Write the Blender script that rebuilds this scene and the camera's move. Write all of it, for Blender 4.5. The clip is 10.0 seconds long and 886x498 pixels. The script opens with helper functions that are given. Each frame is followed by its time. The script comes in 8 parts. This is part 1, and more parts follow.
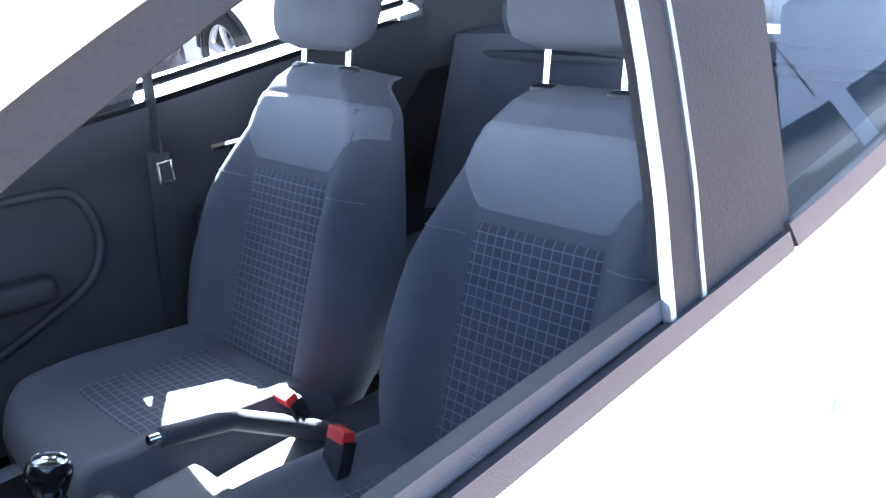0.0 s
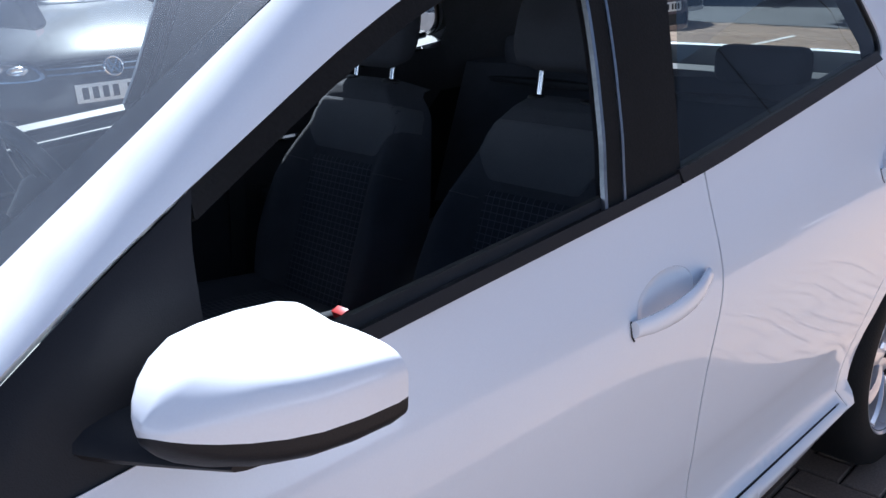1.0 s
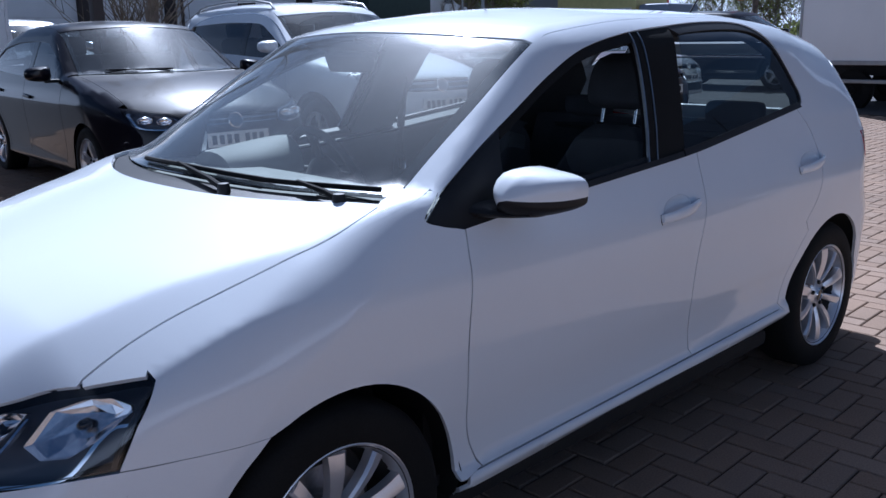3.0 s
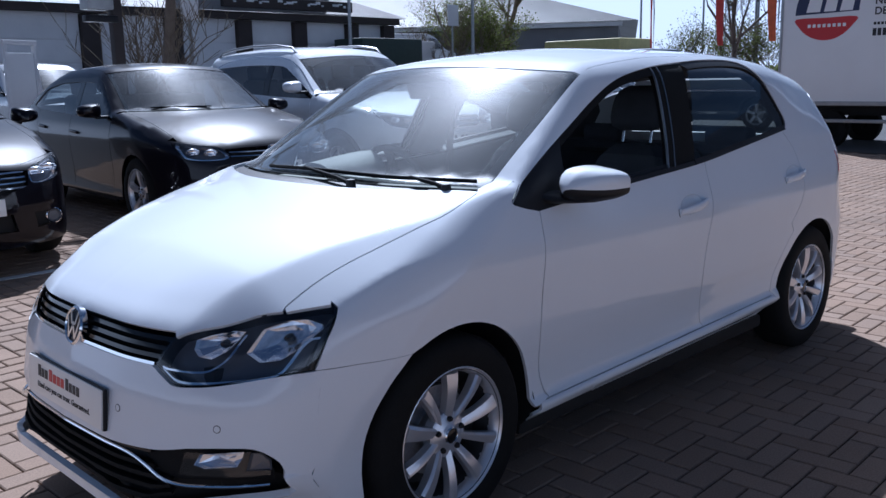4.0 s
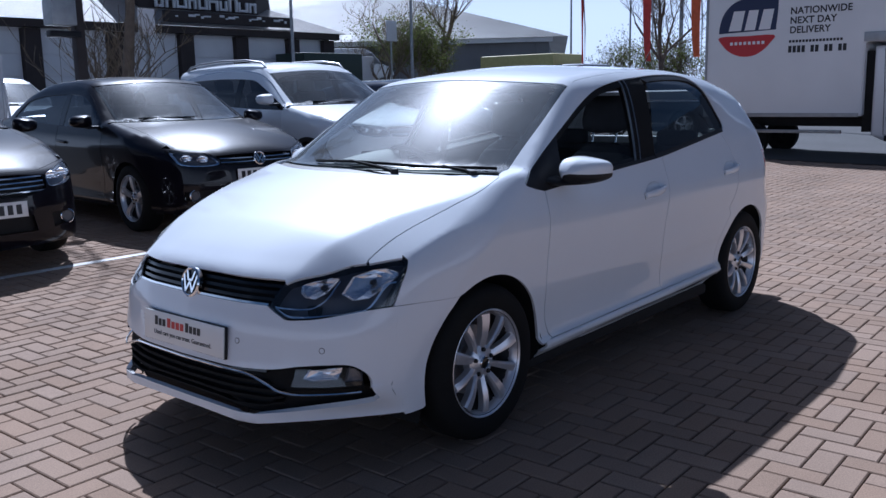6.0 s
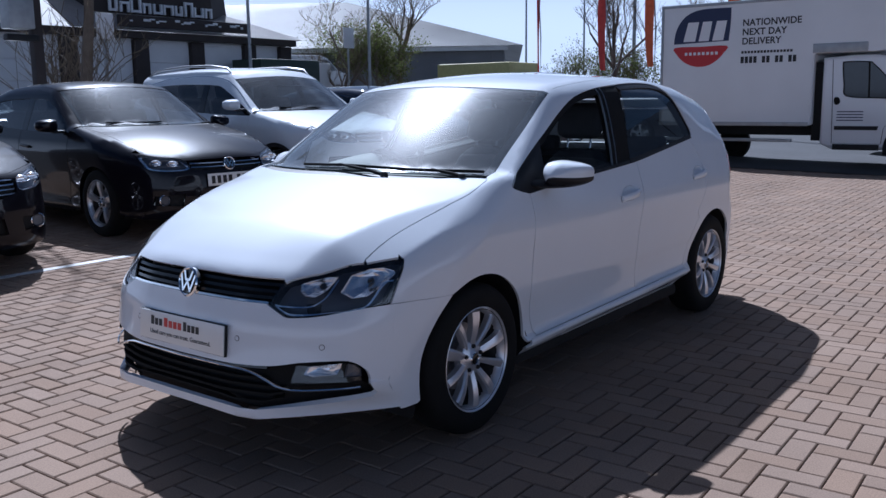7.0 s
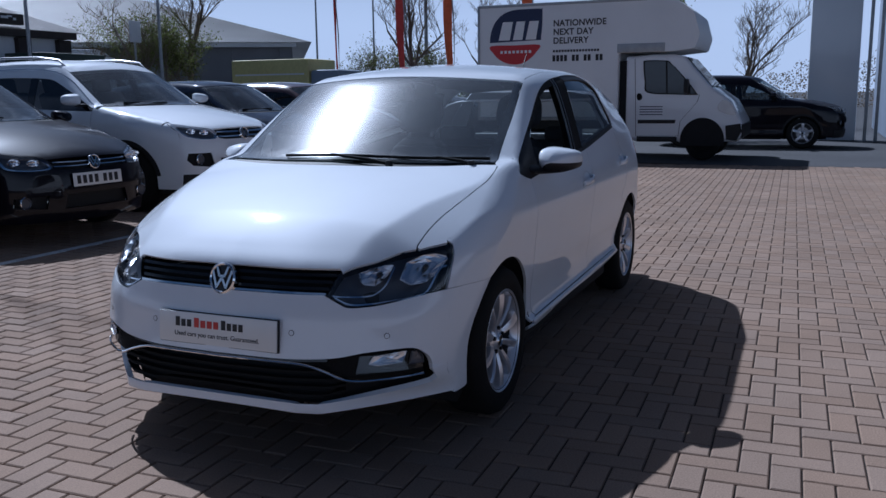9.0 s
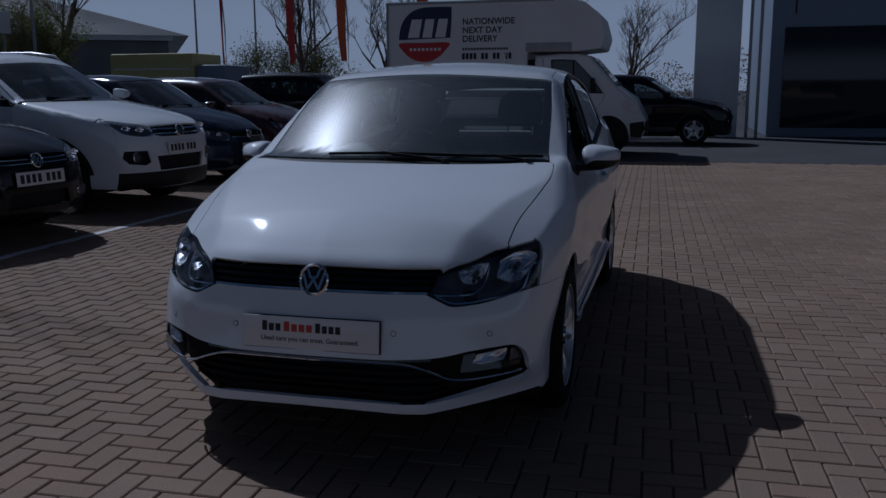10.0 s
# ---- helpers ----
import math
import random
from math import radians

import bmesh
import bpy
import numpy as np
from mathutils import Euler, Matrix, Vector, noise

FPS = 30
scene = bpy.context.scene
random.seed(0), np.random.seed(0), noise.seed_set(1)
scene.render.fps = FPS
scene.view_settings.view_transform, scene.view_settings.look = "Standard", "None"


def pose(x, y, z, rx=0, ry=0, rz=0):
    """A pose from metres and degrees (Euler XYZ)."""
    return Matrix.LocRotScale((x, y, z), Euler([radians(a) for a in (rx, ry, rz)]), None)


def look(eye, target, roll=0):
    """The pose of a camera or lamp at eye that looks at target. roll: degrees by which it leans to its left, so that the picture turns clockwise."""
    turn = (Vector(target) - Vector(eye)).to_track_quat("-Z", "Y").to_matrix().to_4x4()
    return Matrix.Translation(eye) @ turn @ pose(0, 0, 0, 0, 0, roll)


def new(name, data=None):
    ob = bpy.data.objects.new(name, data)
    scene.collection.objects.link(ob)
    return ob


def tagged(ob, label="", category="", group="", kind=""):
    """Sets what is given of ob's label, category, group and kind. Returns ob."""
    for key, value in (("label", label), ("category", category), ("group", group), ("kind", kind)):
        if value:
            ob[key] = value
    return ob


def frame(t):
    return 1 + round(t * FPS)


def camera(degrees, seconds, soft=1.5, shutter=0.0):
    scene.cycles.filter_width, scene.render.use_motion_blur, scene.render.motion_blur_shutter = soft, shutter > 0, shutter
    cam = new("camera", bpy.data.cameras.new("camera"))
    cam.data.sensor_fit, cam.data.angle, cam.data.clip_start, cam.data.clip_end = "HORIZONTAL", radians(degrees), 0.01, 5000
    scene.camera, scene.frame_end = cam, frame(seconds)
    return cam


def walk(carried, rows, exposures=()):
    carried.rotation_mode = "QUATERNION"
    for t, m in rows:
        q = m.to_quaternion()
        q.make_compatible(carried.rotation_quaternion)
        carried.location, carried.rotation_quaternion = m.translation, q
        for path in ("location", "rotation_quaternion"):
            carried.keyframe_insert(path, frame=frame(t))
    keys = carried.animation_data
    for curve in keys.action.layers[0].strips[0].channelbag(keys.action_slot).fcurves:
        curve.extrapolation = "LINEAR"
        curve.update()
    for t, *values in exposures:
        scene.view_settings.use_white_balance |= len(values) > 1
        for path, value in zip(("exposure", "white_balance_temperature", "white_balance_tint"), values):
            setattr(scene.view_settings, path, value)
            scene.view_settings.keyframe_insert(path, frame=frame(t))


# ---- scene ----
cam = camera(53.6, 10.0)
PATH = [
    (0, (-0.68, 1.104, 1.292), (-1.936, -0.277, 0.577), -5.46),
    (0.2, (-0.589, 1.195, 1.314), (-1.858, -0.191, 0.628), -4.49),
    (0.5, (-0.473, 1.288, 1.34), (-1.75, -0.097, 0.669), -3.4),
    (1, (-0.222, 1.47, 1.34), (-1.531, 0.102, 0.696), -2.5),
    (1.5, (0.055, 1.658, 1.349), (-1.277, 0.299, 0.733), -1.4),
    (2, (0.353, 1.856, 1.357), (-0.975, 0.477, 0.778), -1.2),
    (2.5, (0.671, 2.019, 1.362), (-0.66, 0.626, 0.822), -0.9),
    (3.8, (1.591, 2.466, 1.339), (0.213, 1.068, 0.957), -1.2),
    (4, (1.721, 2.499, 1.325), (0.333, 1.109, 0.947), -1.1),
    (4.5, (2.002, 2.602, 1.327), (0.586, 1.243, 0.945), -1.3),
    (5, (2.25, 2.727, 1.31), (0.809, 1.389, 0.947), -1.4),
    (6.5, (2.634, 2.774, 1.318), (1.105, 1.532, 0.973), -0.9),
    (7, (2.723, 2.733, 1.31), (1.158, 1.533, 0.975), -0.7),
    (7.5, (2.806, 2.668, 1.295), (1.206, 1.515, 0.965), -0.6),
    (8, (2.914, 2.51, 1.272), (1.256, 1.441, 0.94), -0.7),
    (8.5, (3.072, 2.235, 1.282), (1.31, 1.353, 0.941), -0.6),
    (9, (3.254, 1.94, 1.282), (1.442, 1.166, 0.937), -0.7),
    (9.5, (3.437, 1.575, 1.301), (1.581, 0.915, 0.953), -0.3),
    (10, (3.513, 1.211, 1.293), (1.611, 0.707, 0.939), -0.3),
]
EXPOSURE = [(0, 5.4, 5550, 12.5), (0.3, 4.2, 5550, 12.5), (0.6, 2.45, 5550, 12.5), (1.0, 1.48, 5500, 12.5), (1.5, 0.74, 5250, 12.5), (2.0, 0.5, 5150, 12.5), (2.5, 0.28, 5050, 13.5), (4.0, 0.06, 5070, 13.5),
            (6.5, -0.1, 5070, 13.5), (8.2, -0.12, 4980, 12.5), (8.6, -0.3, 4950, 12.5), (9.0, -0.66, 4950, 12.5), (9.3, -1.1, 4950, 12.5), (9.6, -1.55, 4950, 12.5), (10.0, -2.2, 5000, 12.5)]
walk(cam, [(t, look(eye, target, roll)) for t, eye, target, roll in PATH], EXPOSURE)


# ---- world, sun and exposure ----
SUN = Vector((-0.57, -0.77, 1.0)).normalized()
sky_world = bpy.data.worlds.new("sky")
scene.world = sky_world
sky_world.use_nodes = True
_n = sky_world.node_tree.nodes
_sky = _n.new("ShaderNodeTexSky")
_sky.sky_type, _sky.sun_disc = "NISHITA", False
_sky.sun_elevation, _sky.sun_rotation = math.asin(SUN.z), math.atan2(SUN.x, SUN.y)
_sky.air_density, _sky.dust_density, _sky.ozone_density = 1.0, 0.9, 4.0
_n["Background"].inputs["Strength"].default_value = 0.030
# haze that whitens the sky towards the horizon, thin high cloud, and the bright halo round the sun
_wire = sky_world.node_tree.links
_way = _n.new("ShaderNodeTexCoord").outputs["Generated"]


def _node(kind, operation=None, **values):
    k = _n.new(kind)
    if operation:
        k.operation = operation
    for key, value in values.items():
        (k.inputs[int(key[1:])] if key[0] == "i" and key[1:].isdigit() else k.inputs[key.replace("_", " ")]).default_value = value
    return k


_stretch = _node("ShaderNodeMapping", Scale=(1.0, 1.6, 4.0))
_noise = _node("ShaderNodeTexNoise", Scale=1.7, Detail=7.0, Distortion=0.6)
_cloud = _node("ShaderNodeMapRange", From_Min=0.49, From_Max=0.66, To_Max=0.16)
_split = _n.new("ShaderNodeSeparateXYZ")
_low = _node("ShaderNodeMapRange", From_Min=0.07, From_Max=0.24, To_Min=0.85, To_Max=0.0)
_low.interpolation_type = "SMOOTHSTEP"
_most = _node("ShaderNodeMath", "MAXIMUM")
_veil = _n.new("ShaderNodeMix")
_veil.data_type = "RGBA"
_veil.inputs["B"].default_value = (31.0, 33.2, 37.0, 1)
_toward = _node("ShaderNodeVectorMath", "DOT_PRODUCT", i1=tuple(SUN))
_over = _node("ShaderNodeMath", "MAXIMUM", i1=0.0)
_peak = _node("ShaderNodeMath", "POWER", i1=48.0)
_halo = _node("ShaderNodeVectorMath", "SCALE", i0=(64.0, 63.0, 62.0))
_wide = _node("ShaderNodeMath", "POWER", i1=9.0)
_spread = _node("ShaderNodeVectorMath", "SCALE", i0=(7.0, 7.2, 7.5))
_sum, _all = _node("ShaderNodeVectorMath", "ADD"), _node("ShaderNodeVectorMath", "ADD")
for _a, _b in ((_way, _stretch.inputs["Vector"]), (_stretch.outputs[0], _noise.inputs["Vector"]), (_noise.outputs["Fac"], _cloud.inputs["Value"]),
               (_way, _split.inputs[0]), (_split.outputs["Z"], _low.inputs["Value"]), (_cloud.outputs[0], _most.inputs[0]), (_low.outputs[0], _most.inputs[1]),
               (_most.outputs[0], _veil.inputs["Factor"]), (_sky.outputs[0], _veil.inputs["A"]), (_way, _toward.inputs[0]), (_toward.outputs["Value"], _over.inputs[0]),
               (_over.outputs[0], _peak.inputs[0]), (_peak.outputs[0], _halo.inputs["Scale"]), (_veil.outputs["Result"], _sum.inputs[0]), (_halo.outputs[0], _sum.inputs[1]),
               (_over.outputs[0], _wide.inputs[0]), (_wide.outputs[0], _spread.inputs["Scale"]), (_sum.outputs[0], _all.inputs[0]), (_spread.outputs[0], _all.inputs[1]),
               (_all.outputs[0], _n["Background"].inputs["Color"])):
    _wire.new(_a, _b)
sun = new("sun", bpy.data.lights.new("sun", "SUN"))
sun.data.energy, sun.data.angle, sun.data.color = 6.5, radians(0.53), (1.0, 0.96, 0.91)
sun.matrix_world = look((0, 0, 0), -SUN)


# ---- materials ----
def material(name, color, rough=0.5, metal=0.0, coat=0.0, coat_rough=0.06, spread=0.0, scale=8.0, fine=0.0, fine_scale=120.0, bump=0.0, bump_scale=90.0,
             per="", per_amount=0.0, specular=0.5, tint=None):
    """A Principled surface: large blotches (spread), fine grain (fine), relief (bump), and a shift from piece to piece (per: object or island)."""
    m = bpy.data.materials.new(name)
    m.use_nodes = True
    t = m.node_tree
    p = t.nodes["Principled BSDF"]
    p.inputs["Roughness"].default_value, p.inputs["Metallic"].default_value = rough, metal
    p.inputs["Coat Weight"].default_value, p.inputs["Coat Roughness"].default_value = coat, coat_rough
    p.inputs["Specular IOR Level"].default_value = specular
    p.inputs["Base Color"].default_value = (*color, 1)
    place = t.nodes.new("ShaderNodeTexCoord").outputs["Object"]
    if per:
        place = t.nodes.new("ShaderNodeNewGeometry").outputs["Position"]
    value = None

    def noise_node(s, detail=4.0):
        k = t.nodes.new("ShaderNodeTexNoise")
        k.inputs["Scale"].default_value, k.inputs["Detail"].default_value = s, detail
        t.links.new(place, k.inputs["Vector"])
        return k.outputs["Fac"]

    def blend(a, fac, lo, hi):
        r = t.nodes.new("ShaderNodeMapRange")
        r.inputs["From Min"].default_value, r.inputs["From Max"].default_value = 0.3, 0.7
        if fac.node.type != "TEX_NOISE":
            r.inputs["From Min"].default_value, r.inputs["From Max"].default_value = 0.0, 1.0
        r.inputs["To Min"].default_value, r.inputs["To Max"].default_value = lo, hi
        t.links.new(fac, r.inputs["Value"])
        if a is None:
            return r.outputs[0]
        k = t.nodes.new("ShaderNodeMath")
        k.operation = "MULTIPLY"
        t.links.new(a, k.inputs[0])
        t.links.new(r.outputs[0], k.inputs[1])
        return k.outputs[0]

    if spread:
        value = blend(value, noise_node(scale), 1 - spread, 1 + spread)
    if fine:
        value = blend(value, noise_node(fine_scale, 2.0), 1 - fine, 1 + fine)
    piece = None
    if per == "object":
        piece = t.nodes.new("ShaderNodeObjectInfo").outputs["Random"]
    elif per == "island":
        piece = t.nodes.new("ShaderNodeNewGeometry").outputs["Random Per Island"]
    if piece is not None:
        value = blend(value, piece, 1 - per_amount, 1 + per_amount)
    if value is not None:
        c = t.nodes.new("ShaderNodeVectorMath")
        c.operation = "SCALE"
        c.inputs[0].default_value = color
        if tint is not None and piece is not None:
            mix = t.nodes.new("ShaderNodeMix")
            mix.data_type = "RGBA"
            mix.inputs["A"].default_value, mix.inputs["B"].default_value = (*color, 1), (*tint, 1)
            w = t.nodes.new("ShaderNodeTexWhiteNoise")
            w.noise_dimensions = "1D"
            t.links.new(piece, w.inputs["W"])
            t.links.new(w.outputs["Value"], mix.inputs["Factor"])
            t.links.new(mix.outputs["Result"], c.inputs[0])
        t.links.new(value, c.inputs["Scale"])
        t.links.new(c.outputs[0], p.inputs["Base Color"])
    if bump:
        b = t.nodes.new("ShaderNodeBump")
        b.inputs["Strength"].default_value, b.inputs["Distance"].default_value = bump, 0.004
        t.links.new(noise_node(bump_scale), b.inputs["Height"])
        t.links.new(b.outputs[0], p.inputs["Normal"])
    return m


def glass(name, tint, gloss=1.0, ior=1.5, rough=0.0, film=0.0):
    """Thin window glass: tinted see-through, with a gloss by Fresnel and, if asked for, a film of dust whose pale blue
    and soft sheen also imitate sky reflection and glare.
    """
    m = bpy.data.materials.new(name)
    m.use_nodes = True
    t = m.node_tree
    t.nodes.remove(t.nodes["Principled BSDF"])
    clear, shine, mix, edge, power, span = (t.nodes.new(k) for k in ("ShaderNodeBsdfTransparent", "ShaderNodeBsdfGlossy", "ShaderNodeMixShader", "ShaderNodeLayerWeight", "ShaderNodeMath", "ShaderNodeMapRange"))
    clear.inputs["Color"].default_value = (*tint, 1)
    shine.inputs["Roughness"].default_value = rough
    shine.inputs["Color"].default_value = (gloss, gloss, gloss, 1)
    # the gloss of both faces of the pane, the same from either side
    edge.inputs["Blend"].default_value = 0.5
    power.operation = "POWER"
    power.inputs[1].default_value = 5.0
    span.inputs["To Min"].default_value, span.inputs["To Max"].default_value = 1.8 * ((ior - 1) / (ior + 1)) ** 2, 1.0
    t.links.new(edge.outputs["Facing"], power.inputs[0])
    t.links.new(power.outputs[0], span.inputs["Value"])
    t.links.new(span.outputs[0], mix.inputs[0])
    t.links.new(clear.outputs[0], mix.inputs[1])
    t.links.new(shine.outputs[0], mix.inputs[2])
    surface = mix.outputs[0]
    if film:
        # dust film; its bluish colour and soft lobe also stand in for sky glare
        dust_haze, soft, both, over = (t.nodes.new(k) for k in ("ShaderNodeBsdfDiffuse", "ShaderNodeBsdfGlossy", "ShaderNodeMixShader", "ShaderNodeMixShader"))
        dust_haze.inputs["Color"].default_value = (0.66, 0.73, 0.80, 1)
        soft.inputs["Roughness"].default_value = 0.30
        both.inputs[0].default_value, over.inputs[0].default_value = 0.42, film
        blot = t.nodes.new("ShaderNodeTexNoise")
        blot.inputs["Scale"].default_value, blot.inputs["Detail"].default_value = 1.6, 3.0
        far = t.nodes.new("ShaderNodeMapRange")
        far.inputs["From Min"].default_value, far.inputs["From Max"].default_value = 0.3, 0.7
        far.inputs["To Min"].default_value, far.inputs["To Max"].default_value = film * 0.8, film * 1.2
        t.links.new(t.nodes.new("ShaderNodeTexCoord").outputs["Object"], blot.inputs["Vector"])
        t.links.new(blot.outputs["Fac"], far.inputs["Value"])
        t.links.new(far.outputs[0], over.inputs[0])
        t.links.new(dust_haze.outputs[0], both.inputs[1])
        t.links.new(soft.outputs[0], both.inputs[2])
        t.links.new(surface, over.inputs[1])
        t.links.new(both.outputs[0], over.inputs[2])
        surface = over.outputs[0]
    t.links.new(surface, t.nodes["Material Output"].inputs["Surface"])
    return m


WHITE = material("white_car_paint", (0.77, 0.80, 0.84), 0.55, specular=0.12, coat=1.0, coat_rough=0.05, spread=0.015, scale=3.0, fine=0.01, fine_scale=400)
BLACK_PAINT = material("black_car_paint", (0.006, 0.005, 0.009), 0.35, specular=0.05, coat=0.5, coat_rough=0.03, spread=0.08, scale=3.0)
NAVY_PAINT = material("dark_blue_car_paint", (0.012, 0.018, 0.035), 0.3, specular=0.0, coat=1.0, spread=0.08, scale=3.0)
MAROON_PAINT = material("dark_red_car_paint", (0.05, 0.012, 0.016), 0.3, coat=1.0, spread=0.08, scale=3.0)
SILVER_PAINT = material("silver_car_paint", (0.55, 0.56, 0.58), 0.32, metal=0.35, coat=1.0, spread=0.03, scale=3.0)
PLASTIC = material("black_plastic", (0.012, 0.012, 0.014), 0.5, specular=0.3, spread=0.1, fine=0.1, fine_scale=600, bump=0.15, bump_scale=700)
DASH = material("dusty_grey_dash_plastic", (0.21, 0.225, 0.21), 0.7, spread=0.12, scale=5, fine=0.12, fine_scale=500, bump=0.12, bump_scale=600)
TRIM = material("grained_dark_trim", (0.035, 0.035, 0.039), 0.6, spread=0.1, fine=0.12, fine_scale=500, bump=0.12, bump_scale=600)
# near-black for gaps and hollows, their shade put into the colour
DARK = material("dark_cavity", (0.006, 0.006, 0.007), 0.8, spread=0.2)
GLOSS_BLACK = material("gloss_black", (0.008, 0.008, 0.009), 0.12, spread=0.1)
CHROME = material("chrome", (0.82, 0.83, 0.85), 0.08, metal=1.0, spread=0.03)
ALLOY = material("silver_alloy", (0.70, 0.70, 0.73), 0.28, metal=0.65, coat=0.4, spread=0.04, fine=0.03, fine_scale=300)
BARREL = material("dark_wheel_barrel", (0.05, 0.05, 0.052), 0.5, metal=0.4, spread=0.2, scale=20)
STEEL = material("brushed_steel", (0.36, 0.36, 0.37), 0.35, metal=1.0, spread=0.1, fine=0.1)
RUBBER = material("tyre_rubber", (0.009, 0.009, 0.009), 0.8, specular=0.2, spread=0.15, fine=0.15, fine_scale=200, bump=0.3, bump_scale=250)
SCREEN_GLASS = glass("windscreen_glass", (0.86, 0.90, 0.88), ior=1.58, film=0.11)
SIDE_GLASS = glass("side_window_glass", (0.78, 0.82, 0.80), film=0.03)
TINT_GLASS = glass("tinted_window_glass", (0.55, 0.59, 0.58))
PARKED_SCREEN = glass("parked_windscreen_glass", (0.72, 0.78, 0.78), ior=1.52, film=0.03)
PARKED_GLASS = glass("parked_window_glass", (0.34, 0.38, 0.40))
LAMP_GLASS = glass("clear_lamp_cover", (0.92, 0.93, 0.95), ior=1.4)
LAMP_SMOKE = material("lamp_housing", (0.09, 0.094, 0.11), 0.35, metal=0.3, spread=0.1)
REFLECTOR = material("lamp_reflector", (0.85, 0.86, 0.88), 0.22, metal=1.0, spread=0.05)
AMBER = material("amber_lens", (0.8, 0.28, 0.03), 0.15, coat=1.0)
RED_LENS = material("red_lens", (0.45, 0.01, 0.015), 0.12, coat=1.0)
PLATE_WHITE = material("plate_white", (0.78, 0.78, 0.76), 0.35, coat=0.5, spread=0.02)
PLATE_YELLOW = material("plate_yellow", (0.75, 0.55, 0.05), 0.35, coat=0.5)
INK = material("black_ink", (0.015, 0.015, 0.018), 0.5)
RED_INK = material("red_ink", (0.55, 0.05, 0.04), 0.5)
BRICK = material("paving_block", (0.262, 0.182, 0.130), 0.92, specular=0.2, spread=0.12, scale=1.2, fine=0.14, fine_scale=160, bump=0.5, bump_scale=220, per="object", per_amount=0.075, tint=(0.270, 0.198, 0.150))
BRICK_MANY = material("paving_blocks", (0.262, 0.182, 0.130), 0.92, specular=0.2, spread=0.12, scale=1.2, fine=0.14, fine_scale=160, bump=0.5, bump_scale=220, per="island", per_amount=0.075, tint=(0.270, 0.198, 0.150))
JOINT = material("joint_sand", (0.045, 0.036, 0.030), 0.95, spread=0.2, fine=0.2)


# ---- mesh helpers ----
def mesh_part(name, data_mesh, mat, parent, label=""):
    ob = new(name, data_mesh)
    if mat is not None and not data_mesh.materials:
        data_mesh.materials.append(mat)
    if parent is not None:
        ob.parent = parent
    if label:
        tagged(ob, label)
    return ob


def part(name, bm, mat, parent, label="", smooth=40):
    """Links a bmesh as one mesh object under a thing or a part. smooth: edges sharper than this many degrees stay hard."""
    me = bpy.data.meshes.new(name)
    bmesh.ops.recalc_face_normals(bm, faces=bm.faces[:])
    for e in bm.edges:
        e.smooth = len(e.link_faces) == 2 and e.calc_face_angle(3.2) < radians(smooth)
    for f in bm.faces:
        f.smooth = smooth > 0
    bm.to_mesh(me)
    bm.free()
    return mesh_part(name, me, mat, parent, label)


def thing(name, m, label, category, group="", kind=""):
    ob = new(name)
    ob.empty_display_size = 0.1
    ob.matrix_basis = m
    return tagged(ob, label, category, group, kind)


def box(bm, size, at=(0, 0, 0), rot=(0, 0, 0), bevel=0.0, seg=2, taper=(1, 1)):
    """A bevelled block, centred at a place; taper scales its top."""
    g = bmesh.ops.create_cube(bm, size=1.0)["verts"]
    for v in g:
        if v.co.z > 0:
            v.co.x *= taper[0]
            v.co.y *= taper[1]
    bmesh.ops.transform(bm, matrix=pose(*at, *rot) @ Matrix.Diagonal((*size, 1)), verts=g)
    if bevel:
        edges = {e for v in g for e in v.link_edges}
        bmesh.ops.bevel(bm, geom=list(edges), offset=bevel, segments=seg, profile=0.6, affect="EDGES")
    return bm


def lathe(bm, profile, n=32, m=None, span=360.0, start=0.0):
    """Turns a profile of (radius, height) about z."""
    m = m or Matrix()
    rings = []
    full = span >= 359.9
    for k in range(n if full else n + 1):
        a = radians(start + span * k / n)
        rings.append([bm.verts.new(m @ Vector((r * math.cos(a), r * math.sin(a), h))) for r, h in profile])
    for k in range(n):
        a, b = rings[k], rings[(k + 1) % len(rings)]
        for i in range(len(profile) - 1):
            if profile[i][0] < 1e-6 and profile[i + 1][0] < 1e-6:
                continue
            bm.faces.new((a[i], b[i], b[i + 1], a[i + 1]))
    bmesh.ops.remove_doubles(bm, verts=bm.verts[:], dist=1e-6)
    return bm


def tube(bm, pts, r, n=8, closed=False, r_end=None):
    """A round bar along points; r_end tapers it."""
    pts = [Vector(p) for p in pts]
    rings = []
    for i, p in enumerate(pts):
        if closed:
            d = pts[(i + 1) % len(pts)] - pts[i - 1]
        else:
            d = pts[min(i + 1, len(pts) - 1)] - pts[max(i - 1, 0)]
        q = d.to_track_quat("Z", "Y")
        rr = r if r_end is None else r + (r_end - r) * i / (len(pts) - 1)
        rings.append([bm.verts.new(p + q @ Vector((rr * math.cos(k * math.tau / n), rr * math.sin(k * math.tau / n), 0))) for k in range(n)])
    last = len(pts) if closed else len(pts) - 1
    for i in range(last):
        a, b = rings[i], rings[(i + 1) % len(pts)]
        off = 0
        if closed and i == last - 1:
            off = min(range(n), key=lambda o: (a[0].co - b[o].co).length)
        for k in range(n):
            bm.faces.new((a[k], a[(k + 1) % n], b[(k + 1 + off) % n], b[(k + off) % n]))
    if not closed:
        bm.faces.new(rings[0])
        bm.faces.new(rings[-1])
    return bm


